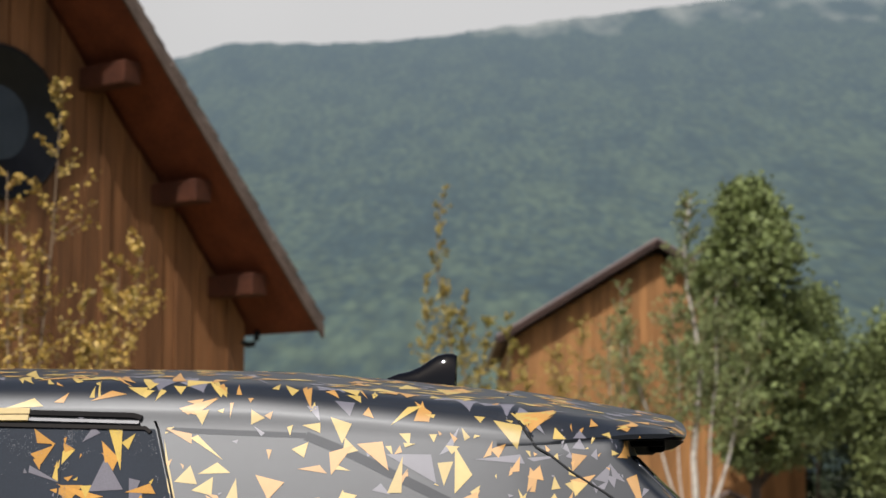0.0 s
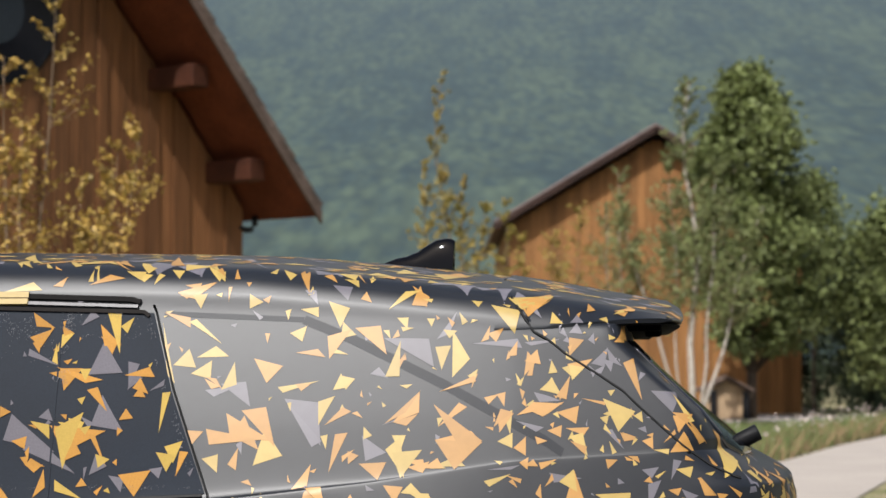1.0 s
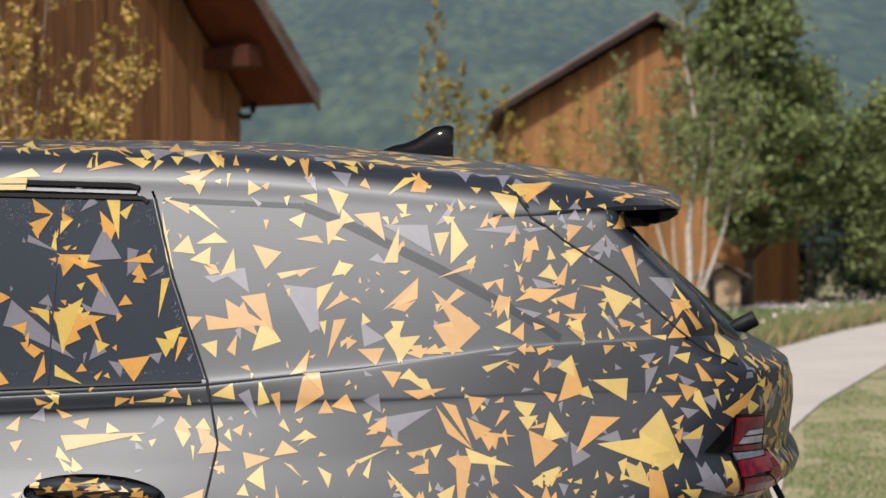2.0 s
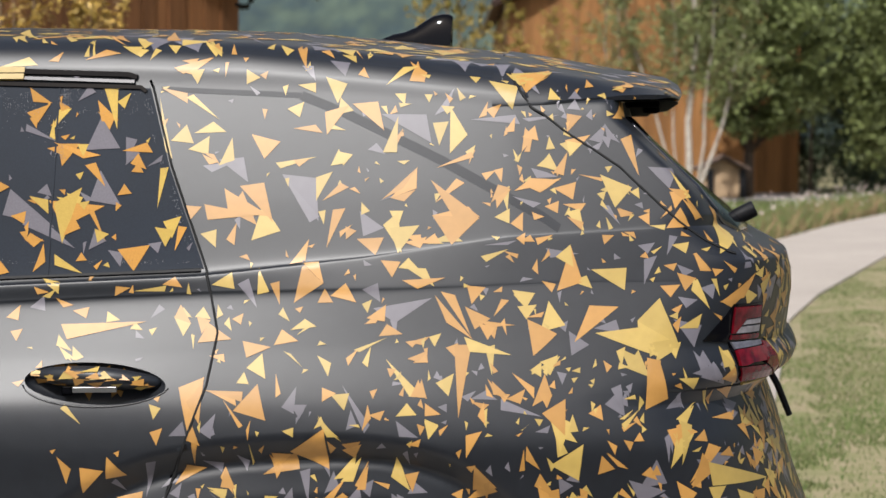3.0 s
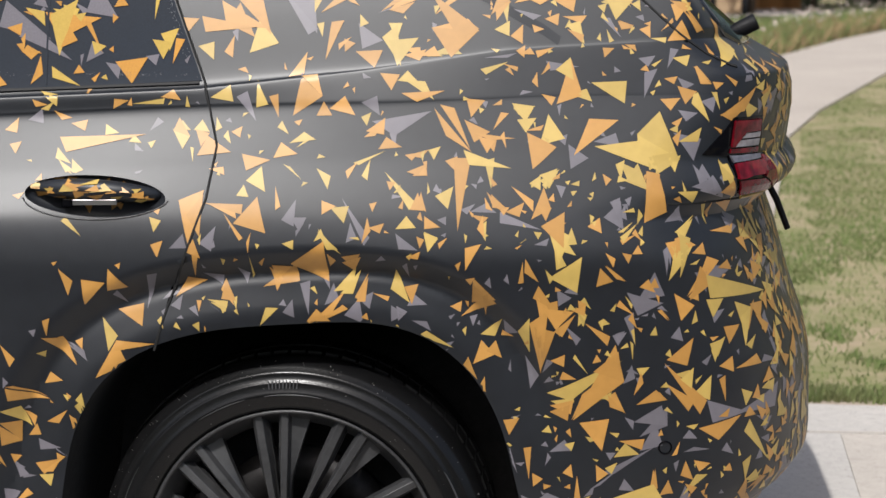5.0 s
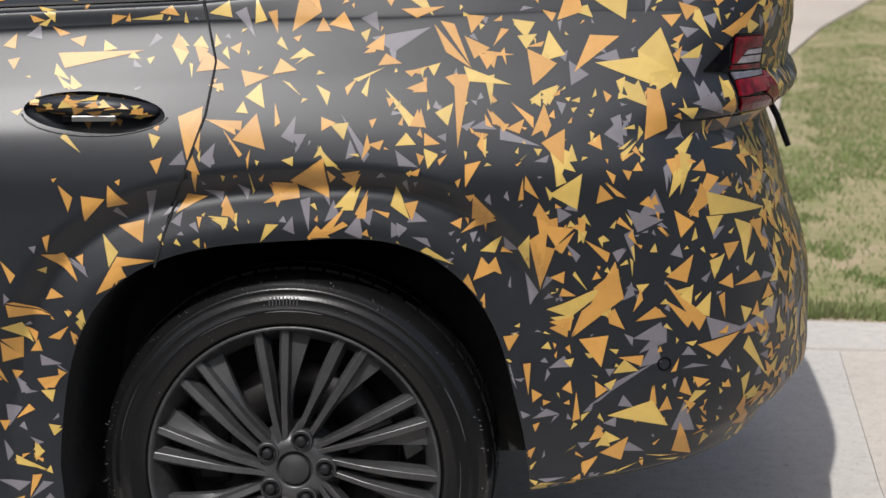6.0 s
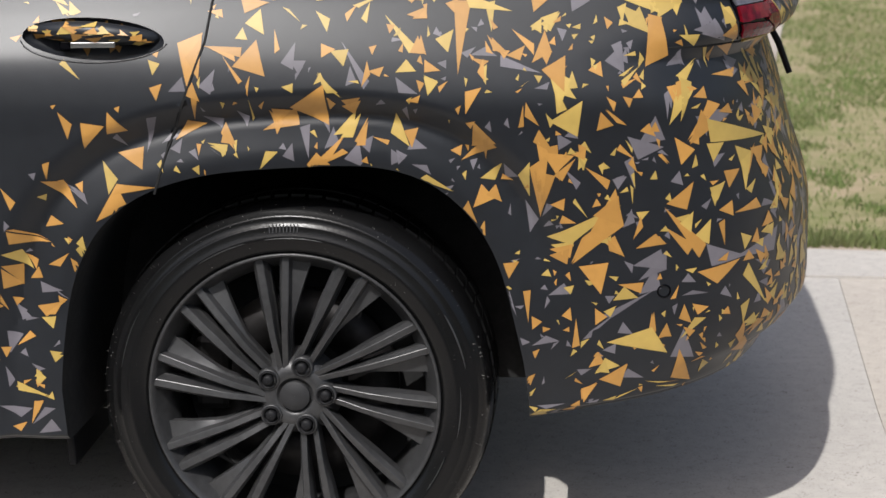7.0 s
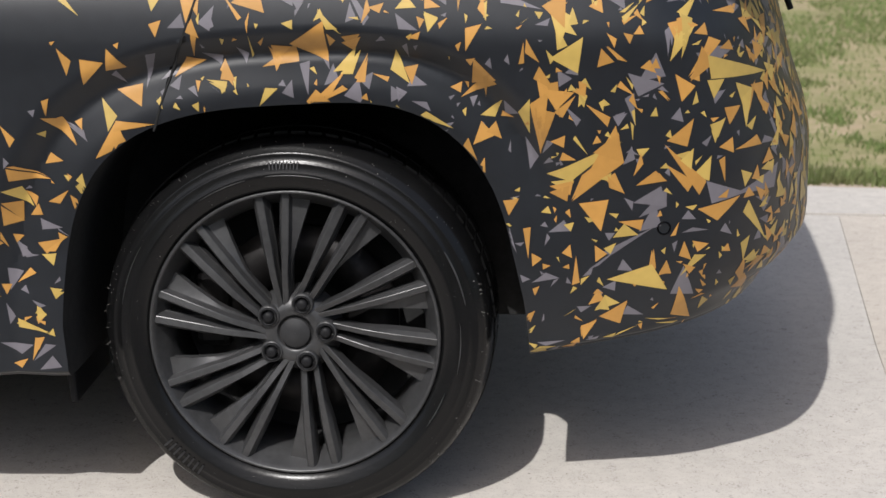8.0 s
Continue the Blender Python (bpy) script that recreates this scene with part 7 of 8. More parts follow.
shard(GREY, -16.6, 140.4, 15, 5.5, 2.1, 40)
shard(YELLOW, 7.7, 138.0, -43, 1.5, 0.9, 19)
shard(YELLOW, -1.8, 138.7, -79, 1.6, 0.8, 3)
shard(YELLOW, 18.4, 132.9, -84, 3.0, 2.5, -6)
shard(ORANGE, 23.5, 127.3, -180, 3.5, 2.3, -30)
shard(YELLOW, 31.1, 142.8, 57, 2.3, 1.8, -20)
shard(YELLOW, 29.8, 153.1, 118, 2.4, 1.2, 4)
shard(ORANGE, 27.7, 152.8, 128, 1.9, 1.0, 16)
shard(ORANGE, 40.3, 155.8, 26, 6.8, 3.7, 6)
shard(ORANGE, 38.4, 147.1, 69, 3.0, 1.9, 27)
shard(GREY, 39.9, 149.4, 180, 8.7, 1.9, 27)
shard(GREY, 41.3, 149.3, 7, 7.7, 1.4, 57)
shard(YELLOW, 32.5, 156.6, 156, 1.8, 1.3, -13)
shard(ORANGE, 43.4, 146.9, -164, 2.7, 2.8, -2)
shard(ORANGE, 41.7, 143.5, 73, 3.7, 1.0, 17)
shard(YELLOW, 39.8, 141.8, 59, 1.9, 0.9, 5)
shard(YELLOW, 39.9, 142.2, 112, 2.0, 1.2, 59)
shard(YELLOW, 52.1, 144.2, 167, 3.3, 2.7, 17)
shard(YELLOW, 51.1, 144.1, 12, 4.0, 3.0, 3)
shard(GREY, 58.6, 145.4, 45, 4.5, 3.5, 35)
shard(GREY, 61.6, 147.4, -34, 4.0, 2.5, 39)
shard(GREY, 60.0, 144.7, -168, 3.8, 2.1, -53)
shard(ORANGE, 59.6, 138.5, 171, 6.1, 0.7, -22)
shard(YELLOW, 59.8, 135.6, 168, 1.9, 1.8, -12)
shard(ORANGE, 42.6, 136.9, 16, 6.9, 3.4, 49)
shard(ORANGE, 54.5, 133.6, 174, 5.1, 2.0, -40)
shard(YELLOW, 51.9, 133.0, -56, 4.5, 3.4, -23)
shard(ORANGE, 54.1, 130.2, 155, 4.1, 1.5, 1)
shard(ORANGE, 48.4, 133.6, 178, 3.4, 2.2, -6)
shard(ORANGE, 37.7, 137.3, -128, 3.7, 2.3, 23)
shard(YELLOW, 37.9, 137.0, -83, 4.1, 1.8, 20)
shard(ORANGE, 40.1, 130.0, 68, 2.9, 2.6, -10)
shard(ORANGE, 43.0, 132.0, -3, 2.0, 1.5, 20)
shard(ORANGE, 36.6, 140.4, -75, 2.5, 1.7, -1)
shard(YELLOW, 42.5, 138.6, -164, 1.5, 1.2, -15)
shard(GREY, 43.7, 133.9, 160, 4.7, 1.6, -40)
shard(GREY, 43.0, 139.7, -7, 5.4, 2.1, 37)
shard(YELLOW, 51.4, 125.0, -177, 3.7, 4.0, 6)
shard(GREY, 59.7, 133.9, -48, 4.6, 1.9, -42)
shard(YELLOW, 60.6, 129.7, 113, 2.4, 1.1, -4)
shard(ORANGE, 63.3, 132.9, -8, 2.7, 1.8, 57)
shard(ORANGE, 34.0, 139.0, 29, 2.5, 1.5, 6)
shard(YELLOW, 60.8, 140.3, 23, 1.7, 1.2, 11)
shard(ORANGE, 26.0, 128.0, -164, 3.2, 2.1, 15)
shard(YELLOW, 29.5, 128.3, -169, 5.1, 2.6, 41)
shard(ORANGE, 40.4, 124.9, 160, 2.9, 0.8, 7)
shard(ORANGE, 40.8, 127.5, 61, 1.8, 1.9, -11)
shard(ORANGE, 43.7, 127.5, 19, 3.7, 1.3, 0)
shard(YELLOW, 36.9, 128.0, 159, 1.4, 0.8, -24)
shard(GREY, 39.4, 127.3, -175, 5.1, 1.8, -68)
shard(ORANGE, 17.5, 144.8, 62, 3.4, 1.1, -8)
shard(GREY, 13.5, 144.5, -29, 2.9, 2.0, -22)
shard(ORANGE, 17.7, 151.4, -139, 1.6, 1.3, -21)
shard(YELLOW, 23.5, 154.0, -84, 1.5, 1.5, -6)
shard(ORANGE, 17.6, 135.9, 48, 6.7, 4.3, 70)
shard(YELLOW, 15.6, 138.0, 124, 1.0, 0.7, 0)
shard(YELLOW, 20.0, 141.6, 173, 1.8, 1.3, -45)
shard(GREY, 19.4, 136.2, -160, 4.5, 1.6, -69)
shard(ORANGE, 46.2, 82.2, 117, 4.4, 2.8, 9)
shard(ORANGE, 49.7, 81.0, 152, 4.8, 4.7, -17)
shard(GREY, 40.0, 78.3, 118, 3.0, 2.5, -18)
shard(GREY, 44.1, 69.2, 109, 5.2, 3.0, 39)
shard(YELLOW, 50.4, 83.5, -17, 1.4, 1.4, -9)
shard(YELLOW, 53.5, 81.0, 126, 3.1, 2.2, 34)
shard(YELLOW, 52.9, 84.9, -47, 2.5, 1.1, 2)
shard(YELLOW, 56.6, 80.7, -11, 1.6, 1.6, -10)
shard(GREY, 52.4, 77.0, 130, 4.1, 1.5, 17)
shard(YELLOW, 51.6, 74.4, -50, 4.3, 0.8, 17)
shard(ORANGE, 49.8, 73.6, 180, 2.7, 2.3, -4)
shard(GREY, 47.1, 73.6, -121, 3.0, 1.4, 17)
shard(GREY, 47.4, 70.1, -147, 1.9, 1.2, 16)
shard(YELLOW, 51.4, 65.4, 175, 4.1, 2.8, -16)
shard(ORANGE, 60.4, 73.1, -129, 13.9, 7.2, -35)
shard(ORANGE, 50.9, 63.8, -179, 3.8, 3.1, -7)
shard(ORANGE, 49.2, 70.8, -13, 3.1, 1.7, -8)
shard(ORANGE, 56.4, 74.1, -140, 1.6, 1.6, -4)
shard(YELLOW, 57.7, 75.1, -40, 1.3, 1.0, 5)
shard(YELLOW, 58.5, 82.7, 64, 1.7, 0.9, 12)
shard(GREY, 59.3, 77.3, 36, 2.6, 2.2, -5)
shard(YELLOW, 62.4, 76.9, -84, 3.3, 0.9, -49)
shard(GREY, 62.3, 69.7, 84, 3.1, 2.5, 31)
shard(ORANGE, 64.7, 70.4, -113, 3.7, 2.2, -52)
shard(YELLOW, 64.0, 71.3, 28, 2.2, 1.9, 2)
shard(ORANGE, 58.8, 67.1, -48, 4.6, 2.3, -8)
shard(YELLOW, 59.0, 67.0, -166, 2.1, 1.5, -20)
shard(YELLOW, 54.7, 58.8, 2, 2.5, 1.4, 39)
shard(YELLOW, 47.2, 60.5, -165, 1.8, 1.6, 11)
shard(YELLOW, 39.5, 57.3, 122, 2.2, 1.5, -13)
shard(GREY, 39.2, 57.3, -69, 5.4, 1.4, -47)
shard(GREY, 45.8, 57.9, -30, 1.3, 1.2, -18)
shard(GREY, 50.9, 57.6, -161, 4.1, 2.5, 15)
shard(YELLOW, 51.9, 57.4, 168, 1.8, 1.9, -7)
shard(ORANGE, 50.8, 60.5, -62, 1.6, 1.1, 10)
shard(GREY, 42.9, 46.9, 133, 1.7, 1.6, -18)
shard(GREY, 48.1, 48.0, -161, 4.5, 3.1, 50)
shard(GREY, 48.9, 47.2, -129, 2.0, 1.3, 60)
shard(YELLOW, 60.9, 43.2, -146, 4.3, 3.6, 29)
shard(ORANGE, 63.5, 40.4, -172, 5.2, 4.6, -23)
shard(ORANGE, 54.9, 36.4, 39, 4.0, 2.9, -26)
shard(YELLOW, 52.9, 41.0, -150, 2.5, 1.2, -84)
shard(GREY, 56.5, 49.5, 38, 6.9, 2.4, 74)
shard(GREY, 56.3, 49.0, -147, 2.4, 1.8, -45)
shard(YELLOW, 59.1, 52.7, 44, 2.4, 1.8, 8)
shard(GREY, 58.9, 55.5, 26, 1.7, 1.8, 6)
shard(GREY, 61.9, 50.1, -27, 3.0, 2.4, 4)
shard(YELLOW, 57.6, 47.2, -47, 1.9, 1.0, 23)
shard(GREY, 61.3, 45.9, -173, 2.7, 2.1, -8)
shard(ORANGE, 68.2, 48.6, 95, 4.4, 1.5, 3)
shard(GREY, 63.6, 40.9, -14, 4.3, 2.2, -19)
shard(ORANGE, 75.9, 39.2, 107, 6.6, 4.6, -24)
shard(ORANGE, 82.7, 52.6, -160, 1.7, 1.8, 4)
shard(YELLOW, 69.9, 52.4, 67, 1.1, 1.0, -21)
shard(ORANGE, 68.7, 59.4, 89, 1.2, 1.0, 12)
shard(ORANGE, 71.5, 55.6, 72, 2.8, 1.0, 29)
shard(GREY, 69.2, 63.2, -168, 5.8, 4.1, 7)
shard(GREY, 67.1, 57.0, 82, 4.9, 4.3, 22)
shard(GREY, 74.0, 56.6, -2, 4.1, 2.2, -62)
shard(ORANGE, 81.3, 63.1, -162, 2.1, 1.7, -28)
shard(GREY, 94.5, 64.6, -171, 11.8, 4.7, -21)
shard(ORANGE, 70.8, 73.0, 57, 5.4, 4.0, 16)
shard(YELLOW, 72.7, 69.0, 68, 3.3, 2.8, -17)
shard(GREY, 69.5, 67.3, 81, 1.4, 1.3, -23)
shard(YELLOW, 69.4, 69.0, -159, 1.4, 1.3, 12)
shard(YELLOW, 69.3, 64.5, -35, 1.7, 0.8, -7)
shard(YELLOW, 75.1, 60.9, 174, 1.9, 1.3, -30)
shard(GREY, 73.3, 59.6, -24, 2.4, 2.0, -9)
shard(ORANGE, 82.0, 72.0, -178, 3.1, 2.9, 3)
shard(ORANGE, 87.8, 64.9, 84, 2.7, 2.3, -4)
shard(YELLOW, 77.9, 74.7, 44, 3.5, 2.6, -10)
shard(YELLOW, 75.4, 78.6, -52, 1.4, 0.8, -11)
shard(GREY, 70.6, 77.3, 81, 2.4, 2.5, -8)
shard(ORANGE, 86.2, 78.6, 46, 5.7, 2.6, -14)
shard(ORANGE, 92.3, 80.2, 156, 4.5, 4.0, -10)
shard(ORANGE, 67.1, 82.8, -42, 2.7, 0.8, -35)
shard(ORANGE, 64.0, 87.8, -39, 2.8, 2.1, -8)
shard(YELLOW, 69.0, 75.1, -53, 1.5, 1.3, 17)
shard(YELLOW, 86.3, 53.6, -87, 4.2, 2.4, 26)
shard(YELLOW, 88.2, 48.7, 40, 3.5, 2.2, 52)
shard(ORANGE, 87.8, 44.9, -25, 7.8, 3.4, -1)
shard(ORANGE, 94.0, 56.7, -154, 2.1, 1.8, -18)
shard(GREY, 89.7, 53.1, 83, 2.4, 2.0, 9)
shard(ORANGE, 79.5, 43.5, -159, 2.6, 1.1, 60)
shard(YELLOW, 81.1, 40.7, 124, 2.5, 2.5, 11)
shard(ORANGE, 69.4, 41.1, 47, 1.7, 0.6, 16)
shard(ORANGE, 70.8, 48.2, 91, 2.7, 2.4, -2)
shard(ORANGE, 77.6, 48.5, -67, 1.3, 0.9, 2)
shard(ORANGE, 92.6, 69.0, -154, 3.5, 2.7, 4)
shard(ORANGE, 100.3, 69.7, 148, 3.9, 3.1, -26)
shard(ORANGE, 101.1, 63.6, 18, 4.2, 2.7, 37)
shard(YELLOW, 95.5, 64.2, -80, 4.6, 2.3, 49)
shard(ORANGE, 99.4, 59.8, -144, 2.5, 2.1, -27)
shard(ORANGE, -39.8, 77.2, -62, 5.2, 0.9, -33)
shard(GREY, -35.6, 74.4, 146, 5.0, 1.8, 50)
shard(ORANGE, -51.7, 56.1, -64, 2.7, 1.5, 59)
shard(ORANGE, -49.5, 55.2, 16, 1.7, 1.9, 2)
shard(ORANGE, -42.9, 53.0, 46, 3.7, 1.9, 46)
shard(ORANGE, -38.4, 56.9, -101, 1.7, 1.2, -2)
shard(GREY, -41.3, 57.3, -37, 3.1, 0.7, 66)
shard(GREY, -47.8, 52.8, 131, 2.2, 1.9, 12)
shard(GREY, -47.8, 52.0, 4, 2.8, 1.0, 23)
shard(ORANGE, -51.3, 46.7, -93, 2.0, 1.8, -3)
shard(GREY, -48.4, 46.0, -47, 1.6, 1.4, 1)
shard(GREY, -50.6, 39.7, 107, 3.6, 1.8, 37)
shard(YELLOW, -49.4, 39.5, -21, 6.1, 1.4, -37)
shard(ORANGE, -45.7, 36.5, -110, 4.7, 1.7, 16)
shard(ORANGE, -50.2, 31.0, 35, 2.5, 1.8, 24)
shard(YELLOW, -44.9, 41.9, -154, 1.6, 1.6, 13)
shard(ORANGE, -46.0, 39.9, 29, 1.8, 1.5, -15)
shard(YELLOW, -43.4, 37.1, 78, 1.4, 1.3, -10)
shard(GREY, -48.1, 34.2, 164, 5.1, 3.0, -35)
shard(GREY, -43.7, 35.3, -136, 4.8, 2.0, 39)
shard(GREY, -42.7, 32.0, -153, 3.7, 2.8, 9)
shard(GREY, -44.8, 42.5, 150, 2.4, 1.3, -37)
shard(YELLOW, -38.7, 66.6, 148, 1.2, 1.1, 19)
shard(YELLOW, -49.5, 163.9, 141, 2.1, 1.1, -51)
shard(ORANGE, -48.6, 164.1, -21, 1.8, 0.8, 54)
shard(YELLOW, -39.3, 161.1, 108, 4.0, 0.7, -35)
shard(ORANGE, -38.1, 165.8, -21, 5.1, 2.4, 68)
shard(YELLOW, -30.0, 161.8, 162, 4.9, 1.9, -26)
shard(YELLOW, -29.7, 163.3, 155, 2.7, 1.7, -18)
shard(ORANGE, -25.5, 164.4, 152, 5.0, 2.6, -61)
shard(YELLOW, -19.1, 164.6, -36, 4.9, 0.7, -25)
shard(YELLOW, -16.7, 162.9, -55, 2.2, 1.7, -20)
shard(ORANGE, -13.2, 161.6, 108, 2.2, 1.1, -20)
shard(ORANGE, -22.2, 158.2, 28, 6.0, 2.8, 49)
shard(GREY, -17.6, 167.3, -21, 10.4, 0.7, -22)
shard(ORANGE, -7.4, 157.3, 51, 1.5, 1.4, 6)
shard(ORANGE, -1.5, 165.1, -71, 6.7, 3.0, 25)
shard(YELLOW, 8.9, 161.9, 168, 4.0, 1.3, 7)
shard(ORANGE, 5.9, 165.5, -44, 7.0, 1.4, 46)
shard(GREY, 8.3, 158.7, 154, 3.9, 2.6, 12)
shard(ORANGE, 10.8, 158.4, -40, 2.1, 1.7, 6)
shard(YELLOW, -2.8, 161.9, 146, 2.9, 1.5, -6)
shard(YELLOW, 12.8, 161.5, 109, 3.2, 2.5, -20)
shard(YELLOW, 14.1, 164.2, -8, 3.9, 1.7, -1)
shard(YELLOW, 22.4, 163.0, 6, 5.8, 4.0, 57)

shard(YELLOW, 77.8, 135.2, 117, 5.8, 1.4, -19)
shard(ORANGE, 74.5, 134.8, 25, 3.6, 3.1, -15)
shard(ORANGE, 80.0, 131.5, 134, 5.3, 1.8, -28)
shard(ORANGE, 74.1, 133.5, -144, 3.4, 0.8, -31)
shard(YELLOW, 72.1, 130.0, 174, 3.1, 1.1, -19)
shard(YELLOW, 67.8, 136.1, 174, 1.9, 2.0, 3)
shard(GREY, 68.2, 133.9, 174, 1.8, 1.2, 8)
shard(YELLOW, 68.9, 125.5, 30, 2.4, 0.7, 27)
shard(ORANGE, 75.1, 128.9, -18, 1.9, 0.9, -10)
shard(ORANGE, 76.9, 125.4, -50, 4.1, 0.7, -23)
shard(GREY, 75.3, 121.8, 139, 2.6, 2.2, -22)
shard(ORANGE, 79.8, 122.0, 14, 2.0, 1.5, 3)
shard(ORANGE, 73.0, 123.0, 172, 2.2, 1.6, -23)
shard(YELLOW, 70.0, 122.6, -144, 1.5, 1.0, -19)
shard(YELLOW, 68.1, 120.6, 39, 1.1, 0.8, 6)
shard(ORANGE, 67.8, 125.1, -169, 1.6, 1.3, 13)
shard(YELLOW, 76.2, 120.6, -67, 5.6, 1.2, 5)
shard(GREY, 78.1, 118.3, 44, 2.8, 2.9, 2)
shard(YELLOW, 81.6, 119.2, 38, 1.3, 0.9, -10)
shard(GREY, 73.3, 116.8, 9, 3.0, 2.3, 21)
shard(ORANGE, 71.7, 115.2, 39, 2.1, 1.3, 20)
shard(YELLOW, 88.8, 116.7, 137, 3.7, 3.5, -19)
shard(ORANGE, 109.1, 115.6, 168, 6.5, 3.6, 16)
shard(ORANGE, 99.3, 113.8, -43, 3.9, 3.3, -23)
shard(YELLOW, 99.1, 120.8, 25, 3.1, 2.3, 40)
shard(ORANGE, 84.3, 122.2, 142, 3.0, 1.0, 1)
shard(ORANGE, 81.2, 127.3, 103, 2.1, 1.3, -6)
shard(YELLOW, 78.8, 125.9, 19, 1.8, 1.2, 52)
shard(YELLOW, 99.4, 128.1, -170, 5.6, 1.6, -71)
shard(YELLOW, 94.2, 126.3, -161, 3.3, 2.1, -76)
shard(ORANGE, 95.9, 125.0, 16, 5.4, 1.9, 77)
shard(YELLOW, 95.4, 124.1, -142, 1.6, 1.2, -32)
shard(YELLOW, 90.5, 122.0, 120, 1.6, 1.3, -23)
shard(YELLOW, 100.8, 129.1, -173, 5.1, 3.1, -84)
shard(ORANGE, 104.4, 124.8, 9, 6.5, 3.4, 81)
shard(YELLOW, 107.0, 123.7, -10, 3.5, 1.4, -21)
shard(ORANGE, 100.4, 122.8, -12, 2.7, 1.7, 51)
shard(GREY, 58.6, 98.3, 68, 4.2, 4.2, -9)
shard(YELLOW, 59.8, 96.7, 26, 3.3, 0.7, 87)
shard(ORANGE, 59.8, 95.1, 25, 3.1, 0.9, 0)
shard(YELLOW, 63.4, 96.3, 69, 1.7, 1.0, -16)
shard(GREY, 71.4, 99.6, -156, 3.3, 2.3, -1)
shard(YELLOW, 70.7, 96.3, 34, 5.3, 1.2, 39)
shard(GREY, 68.0, 93.9, -89, 4.9, 1.5, 35)
shard(GREY, 83.8, 96.7, -8, 4.3, 3.7, 31)
shard(YELLOW, 93.8, 95.2, -169, 6.4, 4.3, -53)
shard(ORANGE, 87.7, 94.1, -55, 3.7, 3.1, -34)
shard(YELLOW, 96.9, 97.6, -72, 6.4, 2.6, -20)
shard(ORANGE, 99.1, 93.3, -117, 6.0, 5.0, 27)
shard(ORANGE, 90.7, 87.9, -1, 5.0, 3.8, 11)
shard(GREY, 85.8, 90.0, -50, 1.8, 1.8, -6)
shard(YELLOW, 84.9, 87.6, 18, 2.1, 1.3, 37)
shard(ORANGE, 76.2, 93.3, -168, 3.0, 2.2, -4)
shard(GREY, 76.2, 88.4, 9, 7.4, 4.1, 0)
shard(ORANGE, 82.5, 89.9, -175, 3.4, 2.2, 24)
shard(ORANGE, 94.1, 81.2, 45, 3.6, 2.9, -14)
shard(YELLOW, 62.1, 83.5, 124, 2.5, 0.8, 44)
shard(YELLOW, 104.6, 87.9, 4, 10.8, 2.7, 29)
shard(ORANGE, 106.6, 83.9, 9, 9.2, 3.7, 56)
shard(YELLOW, 74.5, 91.1, -170, 1.9, 1.2, -53)
shard(GREY, 93.5, 89.5, -178, 4.4, 2.4, 13)
shard(ORANGE, 68.4, 154.6, 9, 3.6, 1.8, 60)
shard(GREY, 54.9, 153.9, -167, 3.4, 2.2, 35)
shard(GREY, 54.4, 152.1, -166, 3.3, 2.5, 20)
shard(YELLOW, 63.3, 153.7, 178, 2.7, 1.1, -13)
shard(ORANGE, 54.3, 154.4, 28, 1.6, 0.8, 11)
shard(ORANGE, 65.7, 149.5, 40, 5.4, 4.1, 48)
shard(GREY, 57.4, 149.6, 62, 1.9, 2.0, 3)
shard(GREY, 49.0, 151.8, -38, 2.2, 1.5, -8)
shard(YELLOW, -40.9, 164.2, -34, 1.3, 0.7, -13)
shard(YELLOW, -15.7, 158.6, 180, 1.2, 0.9, -9)
shard(ORANGE, -10.6, 160.5, 151, 0.9, 1.0, -2)
shard(YELLOW, -6.2, 163.2, -162, 1.3, 1.3, -8)
shard(YELLOW, 2.6, 155.3, 171, 3.4, 1.9, 12)
shard(GREY, 0.8, 159.4, -59, 3.3, 2.1, -32)
shard(YELLOW, 12.7, 164.4, 24, 3.7, 2.4, 50)
shard(YELLOW, 8.0, 163.4, -44, 2.4, 1.3, 53)
shard(YELLOW, 12.2, 161.1, 133, 1.9, 1.0, 4)


shard(YELLOW, 44.3, 32.9, 9, 5.1, 2.9, -68)
shard(YELLOW, 46.7, 33.1, -163, 2.9, 1.5, 27)
shard(GREY, 49.8, 33.3, -164, 2.4, 1.2, -59)
shard(ORANGE, 53.6, 34.0, -169, 3.2, 1.4, -44)
shard(ORANGE, 54.4, 34.9, -166, 2.2, 1.2, -9)
shard(YELLOW, 62.1, 35.8, -170, 2.7, 1.0, -34)
shard(YELLOW, 62.4, 35.9, 22, 4.8, 1.4, -74)
shard(ORANGE, 67.3, 38.0, -71, 1.3, 1.0, 0)
shard(YELLOW, 72.8, 38.6, 174, 4.8, 3.2, -83)
shard(ORANGE, 75.1, 38.7, -178, 3.8, 1.4, 86)
shard(YELLOW, 75.4, 37.7, 177, 4.9, 1.3, -66)
shard(GREY, 45.9, 34.1, 8, 5.3, 2.1, 62)
shard(GREY, 58.4, 35.3, -172, 2.8, 0.9, -44)
shard(YELLOW, 43.3, 36.4, 50, 2.2, 1.2, 45)


